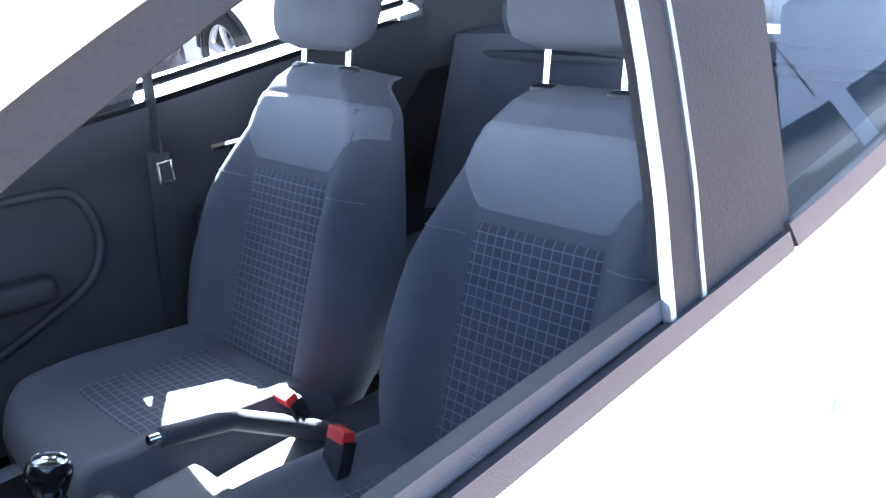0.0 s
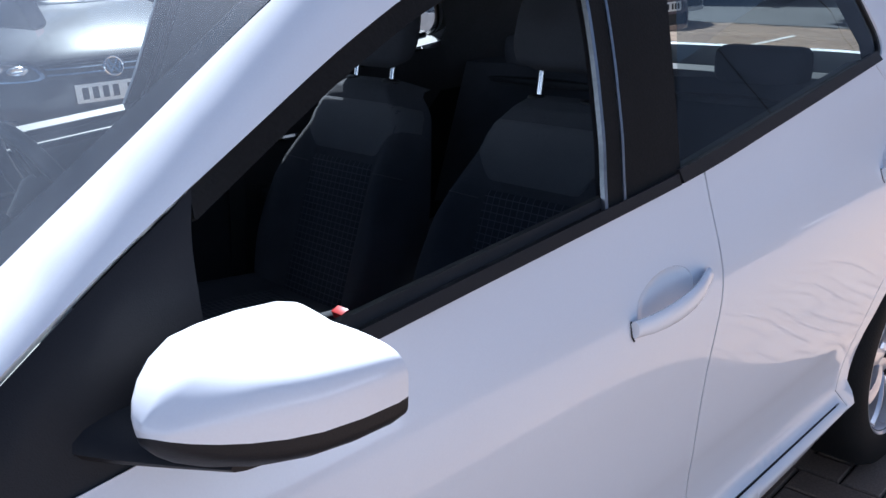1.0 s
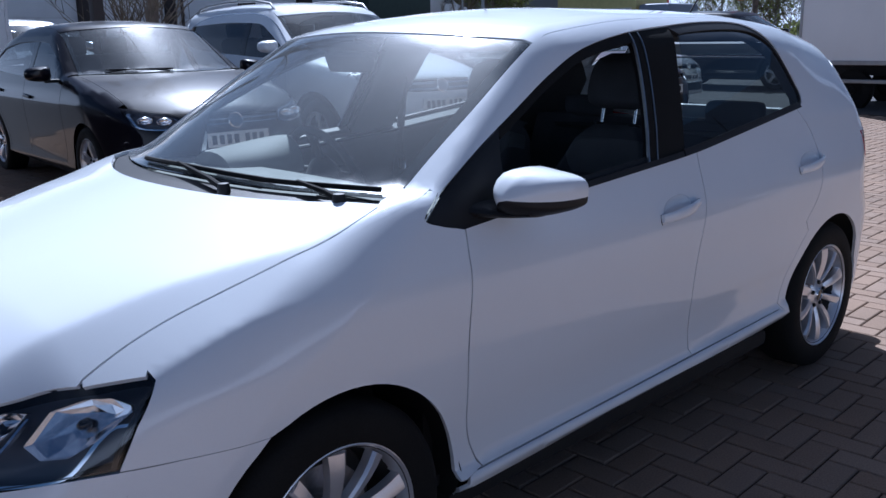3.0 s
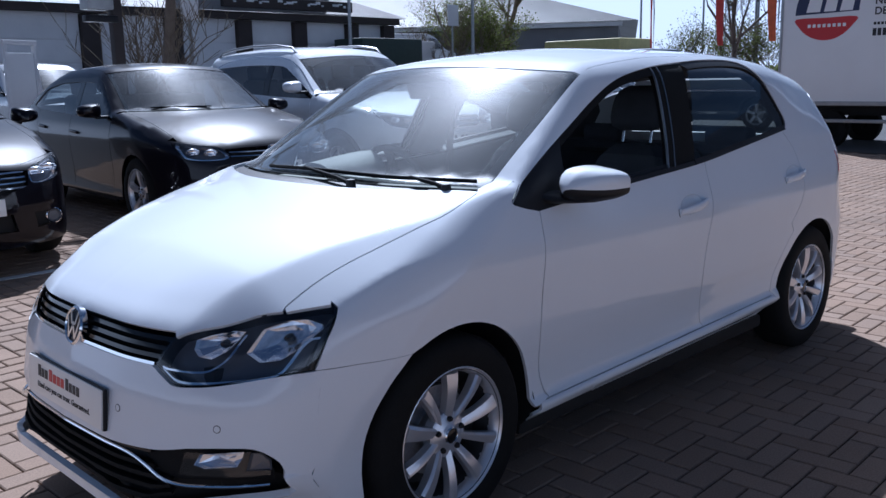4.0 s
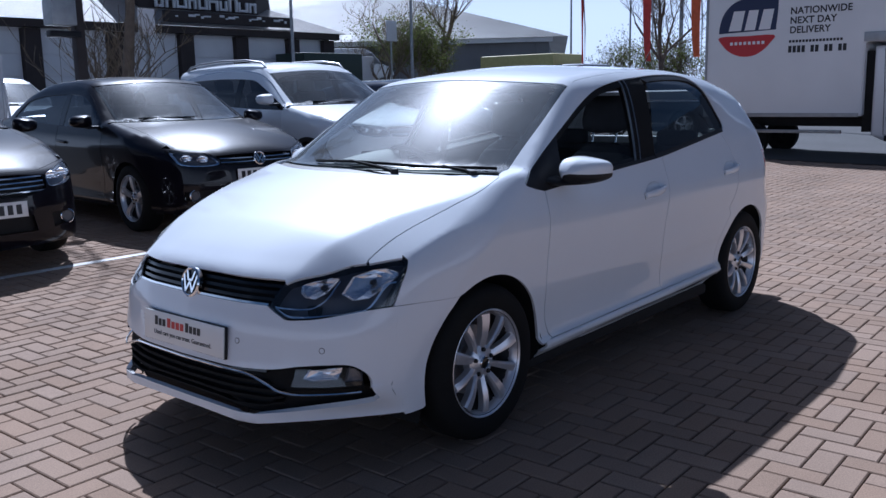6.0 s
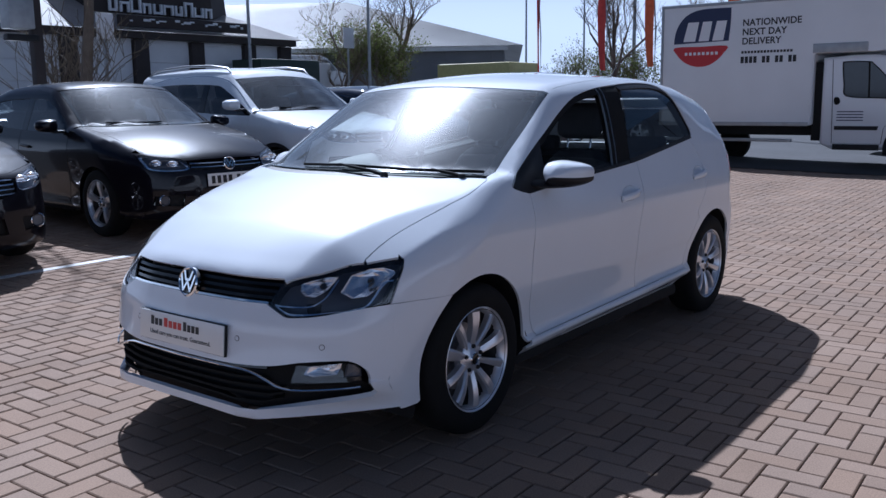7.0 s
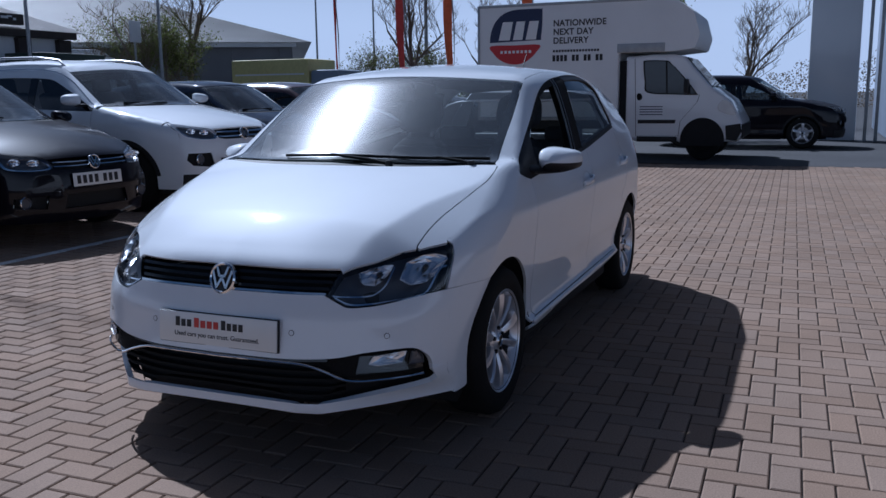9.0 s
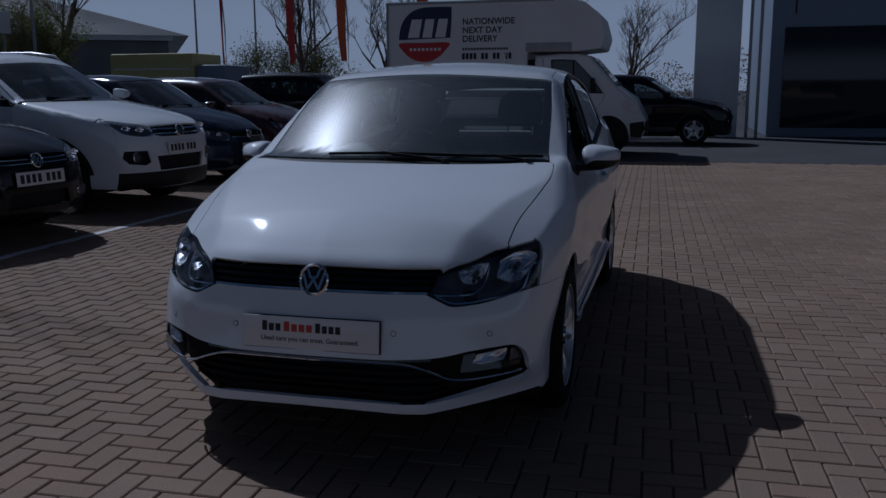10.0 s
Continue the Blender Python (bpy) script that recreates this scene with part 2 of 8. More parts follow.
def slab(bm, outline, depth, m=None, bevel=0.0):
    """A flat plate: an outline in x, y, given depth along z."""
    m = m or Matrix()
    low = [bm.verts.new(m @ Vector((x, y, 0))) for x, y in outline]
    f = bm.faces.new(low)
    g = bmesh.ops.extrude_face_region(bm, geom=[f])["geom"]
    up = [v for v in g if isinstance(v, bmesh.types.BMVert)]
    bmesh.ops.translate(bm, vec=(m.to_3x3() @ Vector((0, 0, depth))), verts=up)
    if bevel:
        top = [e for e in bm.edges if all(v in up for v in e.verts)]
        bmesh.ops.bevel(bm, geom=top, offset=bevel, segments=2, affect="EDGES", profile=0.6)
    return bm


def spline(pts, n=8, closed=False):
    """Catmull-Rom points through the given ones, of any dimension."""
    p = [np.array(q, float) for q in pts]
    if closed:
        p = [p[-1], *p, p[0], p[1]]
    else:
        p = [2 * p[0] - p[1], *p, 2 * p[-1] - p[-2]]
    out = []
    for i in range(1, len(p) - 2):
        for k in range(n):
            t = k / n
            out.append(tuple(0.5 * (2 * p[i] + (p[i + 1] - p[i - 1]) * t + (2 * p[i - 1] - 5 * p[i] + 4 * p[i + 1] - p[i + 2]) * t * t
                                    + (3 * p[i] - p[i - 1] - 3 * p[i + 1] + p[i + 2]) * t ** 3)))
    if not closed:
        out.append(tuple(p[-2]))
    return out


def sweep_loft(bm, sections, cap=True):
    """Skins closed sections of equal count."""
    rings = [[bm.verts.new(Vector(p)) for p in s] for s in sections]
    for a, b in zip(rings, rings[1:]):
        for k in range(len(a)):
            bm.faces.new((a[k], a[(k + 1) % len(a)], b[(k + 1) % len(a)], b[k]))
    if cap:
        bm.faces.new(rings[0])
        bm.faces.new(rings[-1])
    return bm


# ---- skin panels ----
def within_outline(p, poly):
    x, y = p[:, 0], p[:, 1]
    a = np.asarray(poly)
    b = np.roll(a, -1, 0)
    odd = np.zeros(len(p), bool)
    for (x0, y0), (x1, y1) in zip(a, b):
        if y0 == y1:
            continue
        odd ^= ((y0 > y) != (y1 > y)) & (x < (x1 - x0) * (y - y0) / (y1 - y0) + x0)
    return odd


def fill(outline, holes, step):
    """Triangles that fill an outline with holes, with inner points on a grid."""
    loops = []
    for loop in (outline, *holes):
        a = [np.array(q, float) for q in loop]
        dense = []
        for p, q in zip(a, a[1:] + a[:1]):
            length = np.linalg.norm(q - p)
            if length < 1e-5:
                continue
            n = max(1, int(math.ceil(length / step)))
            dense += [p + (q - p) * k / n for k in range(n)]
        loops.append(np.array(dense))
    verts, edges = [], []
    for loop in loops:
        s = len(verts)
        verts += [Vector(v) for v in loop]
        edges += [(s + k, s + (k + 1) % len(loop)) for k in range(len(loop))]
    lo, hi = loops[0].min(0), loops[0].max(0)
    gx, gy = np.meshgrid(np.arange(lo[0] + step * 0.37, hi[0], step), np.arange(lo[1] + step * 0.37, hi[1], step))
    grid = np.stack([gx.ravel(), gy.ravel()], 1)
    keep = within_outline(grid, loops[0])
    for h in loops[1:]:
        keep &= ~within_outline(grid, h)
    border = np.concatenate(loops)
    grid = grid[keep]
    if len(grid):
        near = np.array([np.min(np.abs(border - g).sum(1)) for g in grid])
        grid = grid[near > step * 0.5]
    verts += [Vector(g) for g in grid]
    from mathutils.geometry import delaunay_2d_cdt
    v, _, f, *_ = delaunay_2d_cdt(verts, edges, [], 0, 1e-6)
    v, f = np.array([tuple(q) for q in v]), np.array(f)
    mid = v[f].mean(1)
    ok = within_outline(mid, loops[0])
    for h in loops[1:]:
        ok &= ~within_outline(mid, h)
    return v, f[ok]


def panel(name, shape, patches, mat, parent, label="", step=0.03, off=0.0, rim=0.012, sides=(1,)):
    """Skin panels of a shape. patches: (axis, outline, holes). One object a side; side -1 is the mirror image."""
    made = []
    vs, ns, fs, count = [], [], [], 0
    for axis, outline, holes in patches:
        v, f = fill(outline, holes, step)
        a, b = v.T
        c = shape.solve(axis, a, b)
        p = np.stack({"y": (a, c, b), "z": (a, b, c), "x": (c, a, b), "-x": (c, a, b)}[axis], 1)
        n = shape.normal(p)
        p = p + off * n
        tri = p[f]
        flip = (np.cross(tri[:, 1] - tri[:, 0], tri[:, 2] - tri[:, 0]) * n[f].mean(1)).sum(1) < 0
        f = np.where(flip[:, None], f[:, ::-1], f)
        vs.append(p), ns.append(n), fs.extend((f + count).tolist())
        start = count
        count += len(p)
        if rim:
            e = np.concatenate([f[:, [0, 1]], f[:, [1, 2]], f[:, [2, 0]]])
            have = {tuple(q) for q in e.tolist()}
            edge = np.array([q for q in have if (q[1], q[0]) not in have])
            p0, p1, n0, n1 = p[edge[:, 0]], p[edge[:, 1]], n[edge[:, 0]], n[edge[:, 1]]
            out = np.cross(p1 - p0, n0)
            out /= np.maximum(np.linalg.norm(out, axis=1, keepdims=True), 1e-9)
            quad = np.stack([p1, p0, p0 - rim * n0, p1 - rim * n1], 1).reshape(-1, 3)
            vs.append(quad), ns.append(np.repeat(out, 4, 0))
            fs.extend((np.arange(len(quad)).reshape(-1, 4) + count).tolist())
            count += len(quad)
    vs, ns = np.concatenate(vs), np.concatenate(ns)
    for side in sides:
        k = np.array([1, side, 1])
        me = bpy.data.meshes.new(name)
        me.from_pydata((vs * k).tolist(), [], fs if side > 0 else [q[::-1] for q in fs])
        me.polygons.foreach_set("use_smooth", [True] * len(me.polygons))
        me.normals_split_custom_set_from_vertices((ns * k).tolist())
        made.append(mesh_part(name, me, mat, parent, label))
    return made[0] if len(made) == 1 else made


# ---- smooth curves and the implicit shape of a car ----
def curve(*pts):
    """A smooth monotone curve through (x, y) points, as a function; straight beyond its ends."""
    p = np.array(sorted(pts), float)
    x, y = p[:, 0], p[:, 1]
    h = np.diff(x)
    s = np.diff(y) / h
    m = np.concatenate([[s[0]], (s[1:] + s[:-1]) / 2, [s[-1]]])
    for i in range(1, len(x) - 1):
        if s[i - 1] * s[i] <= 0:
            m[i] = 0
        else:
            m[i] = 3 * (h[i - 1] + h[i]) / ((2 * h[i] + h[i - 1]) / s[i - 1] + (h[i] + 2 * h[i - 1]) / s[i])

    def value(q):
        q = np.asarray(q, float)
        i = np.clip(np.searchsorted(x, q) - 1, 0, len(x) - 2)
        t = (q - x[i]) / h[i]
        c = np.clip(t, 0, 1)
        v = (y[i] * (1 + 2 * c) * (1 - c) ** 2 + y[i + 1] * c * c * (3 - 2 * c)
             + h[i] * (m[i] * c * (1 - c) ** 2 + m[i + 1] * c * c * (c - 1)))
        return v + np.where(t < 0, t * h[i] * m[i], 0) + np.where(t > 1, (t - 1) * h[i] * m[i + 1], 0)
    return value


def round_max(a, b, r):
    """The larger of two distances, with the corner between them rounded to radius r."""
    return np.minimum(-r, np.maximum(a, b)) + np.hypot(np.maximum(a + r, 0), np.maximum(b + r, 0))


def soft_min(a, b, k):
    h = np.clip(0.5 + 0.5 * (b - a) / k, 0, 1)
    return b + (a - b) * h - k * h * (1 - h)


class Shape:
    """The outer skin of a car: x forward from the front axle, y to its left, z up. Negative inside."""

    def __init__(s, bonnet, bonnet_drop, screen, roof, roof_drop, width, section, front, front_plan, rear, rear_plan, edge, fold=((0.0, 2.0), (1.0, 2.0)), rake=0.0, sill=0.0, chin=None, lean=((-5.0, 0.0), (1.0, 0.0))):
        s.bonnet, s.bonnet_drop, s.screen, s.roof, s.roof_drop = curve(*bonnet), curve(*bonnet_drop), screen, curve(*roof), roof_drop
        s.width, s.section, s.front, s.front_plan = curve(*width), curve(*section), curve(*front), curve(*front_plan)
        s.rear, s.rear_plan, s.edge = curve(*rear), curve(*rear_plan), curve(*edge)
        s.fold, s.rake, s.sill = curve(*fold), rake, sill
        s.lean = curve(*lean)
        s.chin, s.crease = chin, 0.22 if chin is None else 0.34

    def top(s, x, y):
        x0, z0, slope, bow = s.screen
        glass = z0 + slope * (x0 - x) - 0.06 * (x0 - x) ** 2 - bow * y * y
        roof = s.roof(x) - s.roof_drop * y * y
        fold = np.abs(y) - s.fold(x)
        bonnet = s.bonnet(x) - s.bonnet_drop(x) * np.abs(y) ** 2.1 - s.crease * (fold + np.sqrt(fold * fold + 1.2e-4)) / 2
        return -soft_min(-bonnet, -soft_min(glass, roof, 0.03), 0.012)

    def __call__(s, x, y, z):
        y = np.abs(y)
        low = z + s.rake * np.clip(x + 0.4, -1.8, 0) * np.clip((0.55 - z) / 0.2, 0, 1)
        out = s.sill * np.exp(-((low - 0.279) / 0.024) ** 4) * np.clip((-0.30 - x) / 0.08, 0, 1) * np.clip((x + 2.2) / 0.08, 0, 1)
        out = out - s.sill * 1.6 * np.clip((0.252 - low) / 0.05, 0, 1) * np.clip((-0.30 - x) / 0.08, 0, 1) * np.clip((x + 2.2) / 0.08, 0, 1)
        side = y - (s.width(x) - s.section(low) + out - s.lean(x) * np.maximum(z - 1.03, 0))
        f = round_max(side, 0.9 * (z - s.top(x, y)), s.edge(x))
        nose = s.front(z) + s.front_plan(y)
        if s.chin is not None:
            # below the intake the plan is straight to a corner, then sweeps back to the wheel
            sweep = s.chin[0] - s.chin[1] * np.maximum(y - s.chin[2], 0) - s.chin[3] * np.maximum(y - s.chin[2], 0) ** 2
            k = np.clip((0.345 - z) / 0.11, 0, 1)
            nose = nose + np.minimum(sweep - nose, 0) * k * k * (3 - 2 * k)
        f = round_max(f, x - nose, 0.05 if s.chin is None else np.where(z < 0.345, 0.02, 0.05))
        return round_max(f, s.rear(z) - s.rear_plan(y) - x, 0.06)

    def solve(s, axis, a, b):
        """The missing coordinate of skin points: axis "y" takes x, z; "z" takes x, y; "x" and "-x" take y, z."""
        a, b = np.asarray(a, float), np.asarray(b, float)
        lo, hi = {"y": (0.0, 1.3), "z": (0.3, 2.2), "x": (-0.6, 1.4), "-x": (-1.8, -5.0)}[axis]
        lo, hi = np.full(a.shape, lo), np.full(a.shape, hi)
        for _ in range(34):
            m = (lo + hi) / 2
            inside = (s(a, m, b) if axis == "y" else s(a, b, m) if axis == "z" else s(m, a, b)) < 0
            lo, hi = np.where(inside, m, lo), np.where(inside, hi, m)
        return (lo + hi) / 2

    def normal(s, p, e=2e-3):
        x, y, z = p.T
        g = np.stack([s(x + e, y, z) - s(x - e, y, z), s(x, y + e, z) - s(x, y - e, z), s(x, y, z + e) - s(x, y, z - e)], 1)
        return g / np.maximum(np.linalg.norm(g, axis=1, keepdims=True), 1e-9)


HATCH = Shape(
    bonnet=[(1.0, 0.56), (0.85, 0.675), (0.79, 0.715), (0.65, 0.785), (0.45, 0.862), (0.2, 0.935), (-0.03, 0.992), (-0.3, 1.045), (-0.5, 1.05), (-0.9, 0.9), (-3.0, 0.5)],
    bonnet_drop=[(0.8, 0.46), (0.65, 0.38), (0.45, 0.17), (0.2, 0.115), (0, 0.115), (-0.3, 0.085)],
    screen=(-0.07, 0.985, 0.64, 0.295),
    roof=[(-0.5, 1.33), (-0.73, 1.383), (-1.0, 1.425), (-1.4, 1.452), (-1.9, 1.450), (-2.4, 1.414), (-2.8, 1.35), (-3.1, 1.28)],
    roof_drop=0.13,
    width=[(0.8, 0.77), (0.6, 0.80), (0.3, 0.828), (0, 0.836), (-0.5, 0.838), (-1.2, 0.841), (-2.2, 0.842), (-2.7, 0.836), (-3.1, 0.81)],
    section=[(0.12, 0.10), (0.2, 0.052), (0.26, 0.046), (0.36, 0.044), (0.45, 0.034), (0.5, 0.025), (0.65, 0.01),
             (0.78, 0.0), (0.82, 0.004), (0.86, 0.016), (0.92, 0.04), (0.95, 0.052), (1.1, 0.107), (1.25, 0.166), (1.35, 0.212), (1.45, 0.28)],
    front=[(0.12, 0.70), (0.2, 0.835), (0.23, 0.85), (0.3, 0.828), (0.4, 0.803), (0.47, 0.79), (0.53, 0.78), (0.6, 0.757), (0.65, 0.74), (0.71, 0.714), (0.76, 0.655), (0.85, 0.52)],
    front_plan=[(0, 0), (0.26, -0.012), (0.42, -0.043), (0.5, -0.066), (0.62, -0.132), (0.7, -0.205), (0.74, -0.272), (0.8, -0.43), (0.86, -0.72)],
    rear=[(0.15, -3.05), (0.25, -3.12), (0.45, -3.155), (0.6, -3.15), (0.68, -3.11), (0.95, -3.06), (1.0, -3.03), (1.3, -2.90), (1.4, -2.84)],
    rear_plan=[(0, 0), (0.3, -0.01), (0.5, -0.05), (0.65, -0.10), (0.75, -0.18), (0.84, -0.36)],
    edge=[(0.8, 0.075), (0.2, 0.07), (-0.2, 0.05), (-0.35, 0.035), (-0.8, 0.05), (-1.2, 0.07), (-2.6, 0.08), (-3.1, 0.08)],
    fold=[(0.75, 0.455), (0.66, 0.458), (0.55, 0.476), (0.425, 0.53), (0.26, 0.588), (0.12, 0.645), (0, 0.69), (-0.25, 0.74)], rake=0.022, sill=0.034, chin=(0.822, 0.82, 0.40, 0.75),
    lean=[(0.0, 0.0), (-1.6, 0.0), (-2.1, 0.01), (-2.4, 0.09), (-2.65, 0.22), (-2.9, 0.34), (-3.2, 0.40)])


# ---- wheels ----
def wheel(parent, x, y, side, r, rim_r, spokes, width=0.185, twin=False):
    """One wheel, standing on the ground: tyre, rim, spokes, cap, bolts and brake disc. side: +1 faces the car's left."""
    root = new("wheel")
    root.parent = parent
    root.matrix_basis = pose(x, y, r, -90 * side, 0, 0) @ pose(0, 0, 0, 0, 0, 17)
    w = width / 2
    bm = bmesh.new()
    lathe(bm, [(rim_r - 0.004, -w * 0.86), (rim_r + 0.02, -w * 0.98), (r - 0.045, -w), (r - 0.012, -w * 0.86), (r, -w * 0.6), (r, w * 0.6), (r - 0.012, w * 0.86),
               (r - 0.03, w * 0.99), (rim_r + 0.03, w), (rim_r + 0.012, w * 0.96), (rim_r - 0.004, w * 0.86)], 56)
    part("tyre", bm, RUBBER, root, "black rubber tyre")
    bm = bmesh.new()
    lathe(bm, [(rim_r + 0.006, w * 0.84), (rim_r + 0.008, w * 0.92), (rim_r + 0.004, w * 0.94), (rim_r - 0.003, w * 0.86), (rim_r - 0.014, w * 0.55), (rim_r - 0.022, 0),
               (rim_r - 0.02, -w * 0.8), (rim_r, -w * 0.86)], 56)
    part("rim", bm, ALLOY, root)
    bm = bmesh.new()
    lathe(bm, [(rim_r - 0.0145, w * 0.5), (rim_r - 0.026, 0), (rim_r - 0.03, -w * 0.5), (0.05, -w * 0.55)], 40)
    part("rim_barrel", bm, BARREL, root)
    bm = bmesh.new()
    lathe(bm, [(0.0, -0.02), (0.135, -0.02), (0.135, -0.005), (0.07, -0.005), (0.065, 0.02), (0, 0.02)], 32)
    part("brake_disc", bm, STEEL, root)
    for k in range(spokes):
        bm = bmesh.new()
        a = math.tau * k / spokes
        wide = ((0.026, 0.048) if k % 2 else (0.020, 0.034)) if not twin else (0.04, 0.062)
        rows = []
        for i in range(6):
            q = i / 5
            rr = 0.05 + (rim_r - 0.012 - 0.05) * q
            hw = (wide[0] + (wide[1] - wide[0]) * q) / 2
            zz = w * (0.60 + 0.26 * math.sin(q * math.pi * 0.62))
            lean = 0.006 if k % 2 else -0.006
            prof = [(-hw, zz - 0.03), (-hw, zz - 0.004), (-hw * 0.6, zz + 0.001 + lean * 0.5), (0, zz + 0.003), (hw * 0.6, zz + 0.001 - lean * 0.5), (hw, zz - 0.004), (hw, zz - 0.03)]
            rows.append([(rr * math.cos(a) - t * math.sin(a), rr * math.sin(a) + t * math.cos(a), h) for t, h in prof])
        sweep_loft(bm, rows)
        part("spoke", bm, ALLOY, root, smooth=28)
    bm = bmesh.new()
    lathe(bm, [(0, w * 0.74), (0.026, w * 0.74), (0.03, w * 0.7), (0.034, w * 0.66), (0.062, w * 0.62), (0.07, w * 0.55), (0.07, w * 0.2)], 28)
    part("hub", bm, ALLOY, root)
    bm = bmesh.new()
    lathe(bm, [(0, w * 0.775), (0.02, w * 0.775), (0.026, w * 0.74)], 24)
    part("hub_cap", bm, GLOSS_BLACK, root, "dark round hub cap")
    bm = bmesh.new()
    lathe(bm, [(0.021, w * 0.745), (0.023, w * 0.79), (0.026, w * 0.745)], 24)
    part("cap_ring", bm, CHROME, root)
    for k in range(5):
        a = math.tau * (k + 0.5) / 5
        bm = bmesh.new()
        lathe(bm, [(0, 0.012), (0.007, 0.012), (0.009, 0.008), (0.009, 0)], 8, Matrix.Translation((0.05 * math.cos(a), 0.05 * math.sin(a), w * 0.62)))
        part("wheel_bolt", bm, PLASTIC, root)
    return root


def arc(cx, cz, r, a0, a1, n=20):
    return [(cx + r * math.cos(radians(a0 + (a1 - a0) * k / n)), cz + r * math.sin(radians(a0 + (a1 - a0) * k / n))) for k in range(n + 1)]


def ring_badge(parent, place, r, nx, name="badge"):
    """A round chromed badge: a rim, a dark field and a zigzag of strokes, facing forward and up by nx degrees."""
    m = pose(*place, 90 - nx, 0, 90)
    bm = bmesh.new()
    lathe(bm, [(r * 0.82, -0.012), (r * 0.82, 0.004), (r * 0.9, 0.008), (r, 0.003), (r, -0.012)], 40, m)
    ob = part(name, bm, CHROME, parent, "round chrome badge")
    bm = bmesh.new()
    lathe(bm, [(0, -0.001), (r * 0.85, -0.001), (r * 0.85, -0.012), (0, -0.012)], 40, m)
    part("badge_field", bm, GLOSS_BLACK, ob)
    zig = [[(-0.42, 0.68), (-0.2, 0.12), (-0.05, 0.12), (0.0, 0.12), (0.2, 0.12), (0.42, 0.68)], [(-0.72, 0.42), (-0.36, -0.6), (0.0, 0.02), (0.36, -0.6), (0.72, 0.42)]]
    for pts in zig:
        bm = bmesh.new()
        for (x0, y0), (x1, y1) in zip(pts, pts[1:]):
            d = math.hypot(x1 - x0, y1 - y0)
            box(bm, (d * r * 1.1, r * 0.15, 0.006))
            bmesh.ops.transform(bm, matrix=m @ pose((x0 + x1) / 2 * r, (y0 + y1) / 2 * r, 0.003, 0, 0, math.degrees(math.atan2(y1 - y0, x1 - x0))), verts=list(bm.verts)[-8:])
        part("badge_stroke", bm, CHROME, ob)
    return ob


def plate_bars(parent, place, width=0.52, height=0.112, yaw=0.0, tilt=0.0, mat=None, marks=7):
    """A registration plate, its characters as plain bars; it faces local +x."""
    m = pose(*place) @ pose(0, 0, 0, 0, tilt, yaw)
    bm = bmesh.new()
    box(bm, (0.006, width, height), bevel=0.002)
    bmesh.ops.transform(bm, matrix=m, verts=bm.verts[:])
    ob = part("number_plate", bm, mat or PLATE_WHITE, parent, "white number plate with plain dark bars")
    step = width * 0.9 / (marks + 0.6)
    for k in range(marks):
        y = -width * 0.45 + step * (k + 0.5) + (step * 0.5 if k > 3 else 0)
        bm = bmesh.new()
        box(bm, (0.002, step * 0.62, height * 0.62), (0.0036, y, 0))
        bmesh.ops.transform(bm, matrix=m, verts=bm.verts[:])
        part("plate_bar", bm, INK, ob)
    return ob


def corner(shape, x, drop=0.25):
    """The skin point half-way round the edge between side and top at x: y, z."""
    x = np.atleast_1d(np.asarray(x, float))
    y0 = shape.width(x) - shape.section(np.full_like(x, 0.95)) - 0.30
    z0 = shape.top(x, y0 + 0.12) - 0.28
    lo, hi = np.zeros_like(x), np.full_like(x, 0.8)
    for _ in range(30):
        m = (lo + hi) / 2
        inside = shape(x, y0 + m * 0.72, z0 + m * 0.70) < 0
        lo, hi = np.where(inside, m, lo), np.where(inside, hi, m)
    return y0 + lo * 0.72, z0 + lo * 0.70


def line(a, b, n):
    return [a + (b - a) * k / n for k in range(n + 1)]


# ---- the white hatchback: skin ----
hatch = thing("hatchback_car", Matrix.Translation((0, 0.0135, 0)) @ Matrix.Diagonal((1, 0.982, 1, 1)), "white five-door hatchback car, front side window open, on block paving", "car")
S = HATCH
AX, AZ, AR = -0.018, 0.292, 0.348
RX = -2.485
shut_f = spline([(-0.408, 0.918), (-0.393, 0.83), (-0.386, 0.65), (-0.402, 0.42), (-0.446, 0.302)], 6)
shut_b = spline([(-1.475, 0.984), (-1.455, 0.86), (-1.423, 0.72), (-1.413, 0.56), (-1.43, 0.42), (-1.45, 0.325)], 6)
shut_r = spline([(-2.235, 1.068), (-2.30, 0.98), (-2.31, 0.86), (-2.27, 0.74), (-2.20, 0.655)], 6)
shut_r += [p for p in arc(RX, AZ, AR + 0.06, 52, 5, 12)] + [(-2.065, 0.338)]
belt = curve((-0.25, 0.905), (-0.4, 0.918), (-0.86, 0.949), (-1.07, 0.961), (-1.45, 0.984), (-1.77, 1.017), (-2.2, 1.064), (-2.4, 1.085))
GAP = 0.0022
dlo_top = spline([(-0.291, 0.949), (-0.378, 1.006), (-0.524, 1.090), (-0.68, 1.168), (-0.865, 1.254), (-1.05, 1.319), (-1.30, 1.360), (-1.55, 1.379), (-1.80, 1.391),
                  (-2.03, 1.388), (-2.15, 1.360), (-2.235, 1.278), (-2.292, 1.165), (-2.307, 1.122), (-2.298, 1.094), (-2.272, 1.076)], 5)
front_glass_line = spline([(-0.613, 1.138), (-0.594, 1.079), (-0.575, 0.953)], 6)


def shifted(pts, dx, dz=0.0):
    return [(x + dx, z + dz) for x, z in pts]


def belt_line(x0, x1, n=16, dz=0.0):
    return [(x, float(belt(x)) + dz) for x in line(x0, x1, n)]


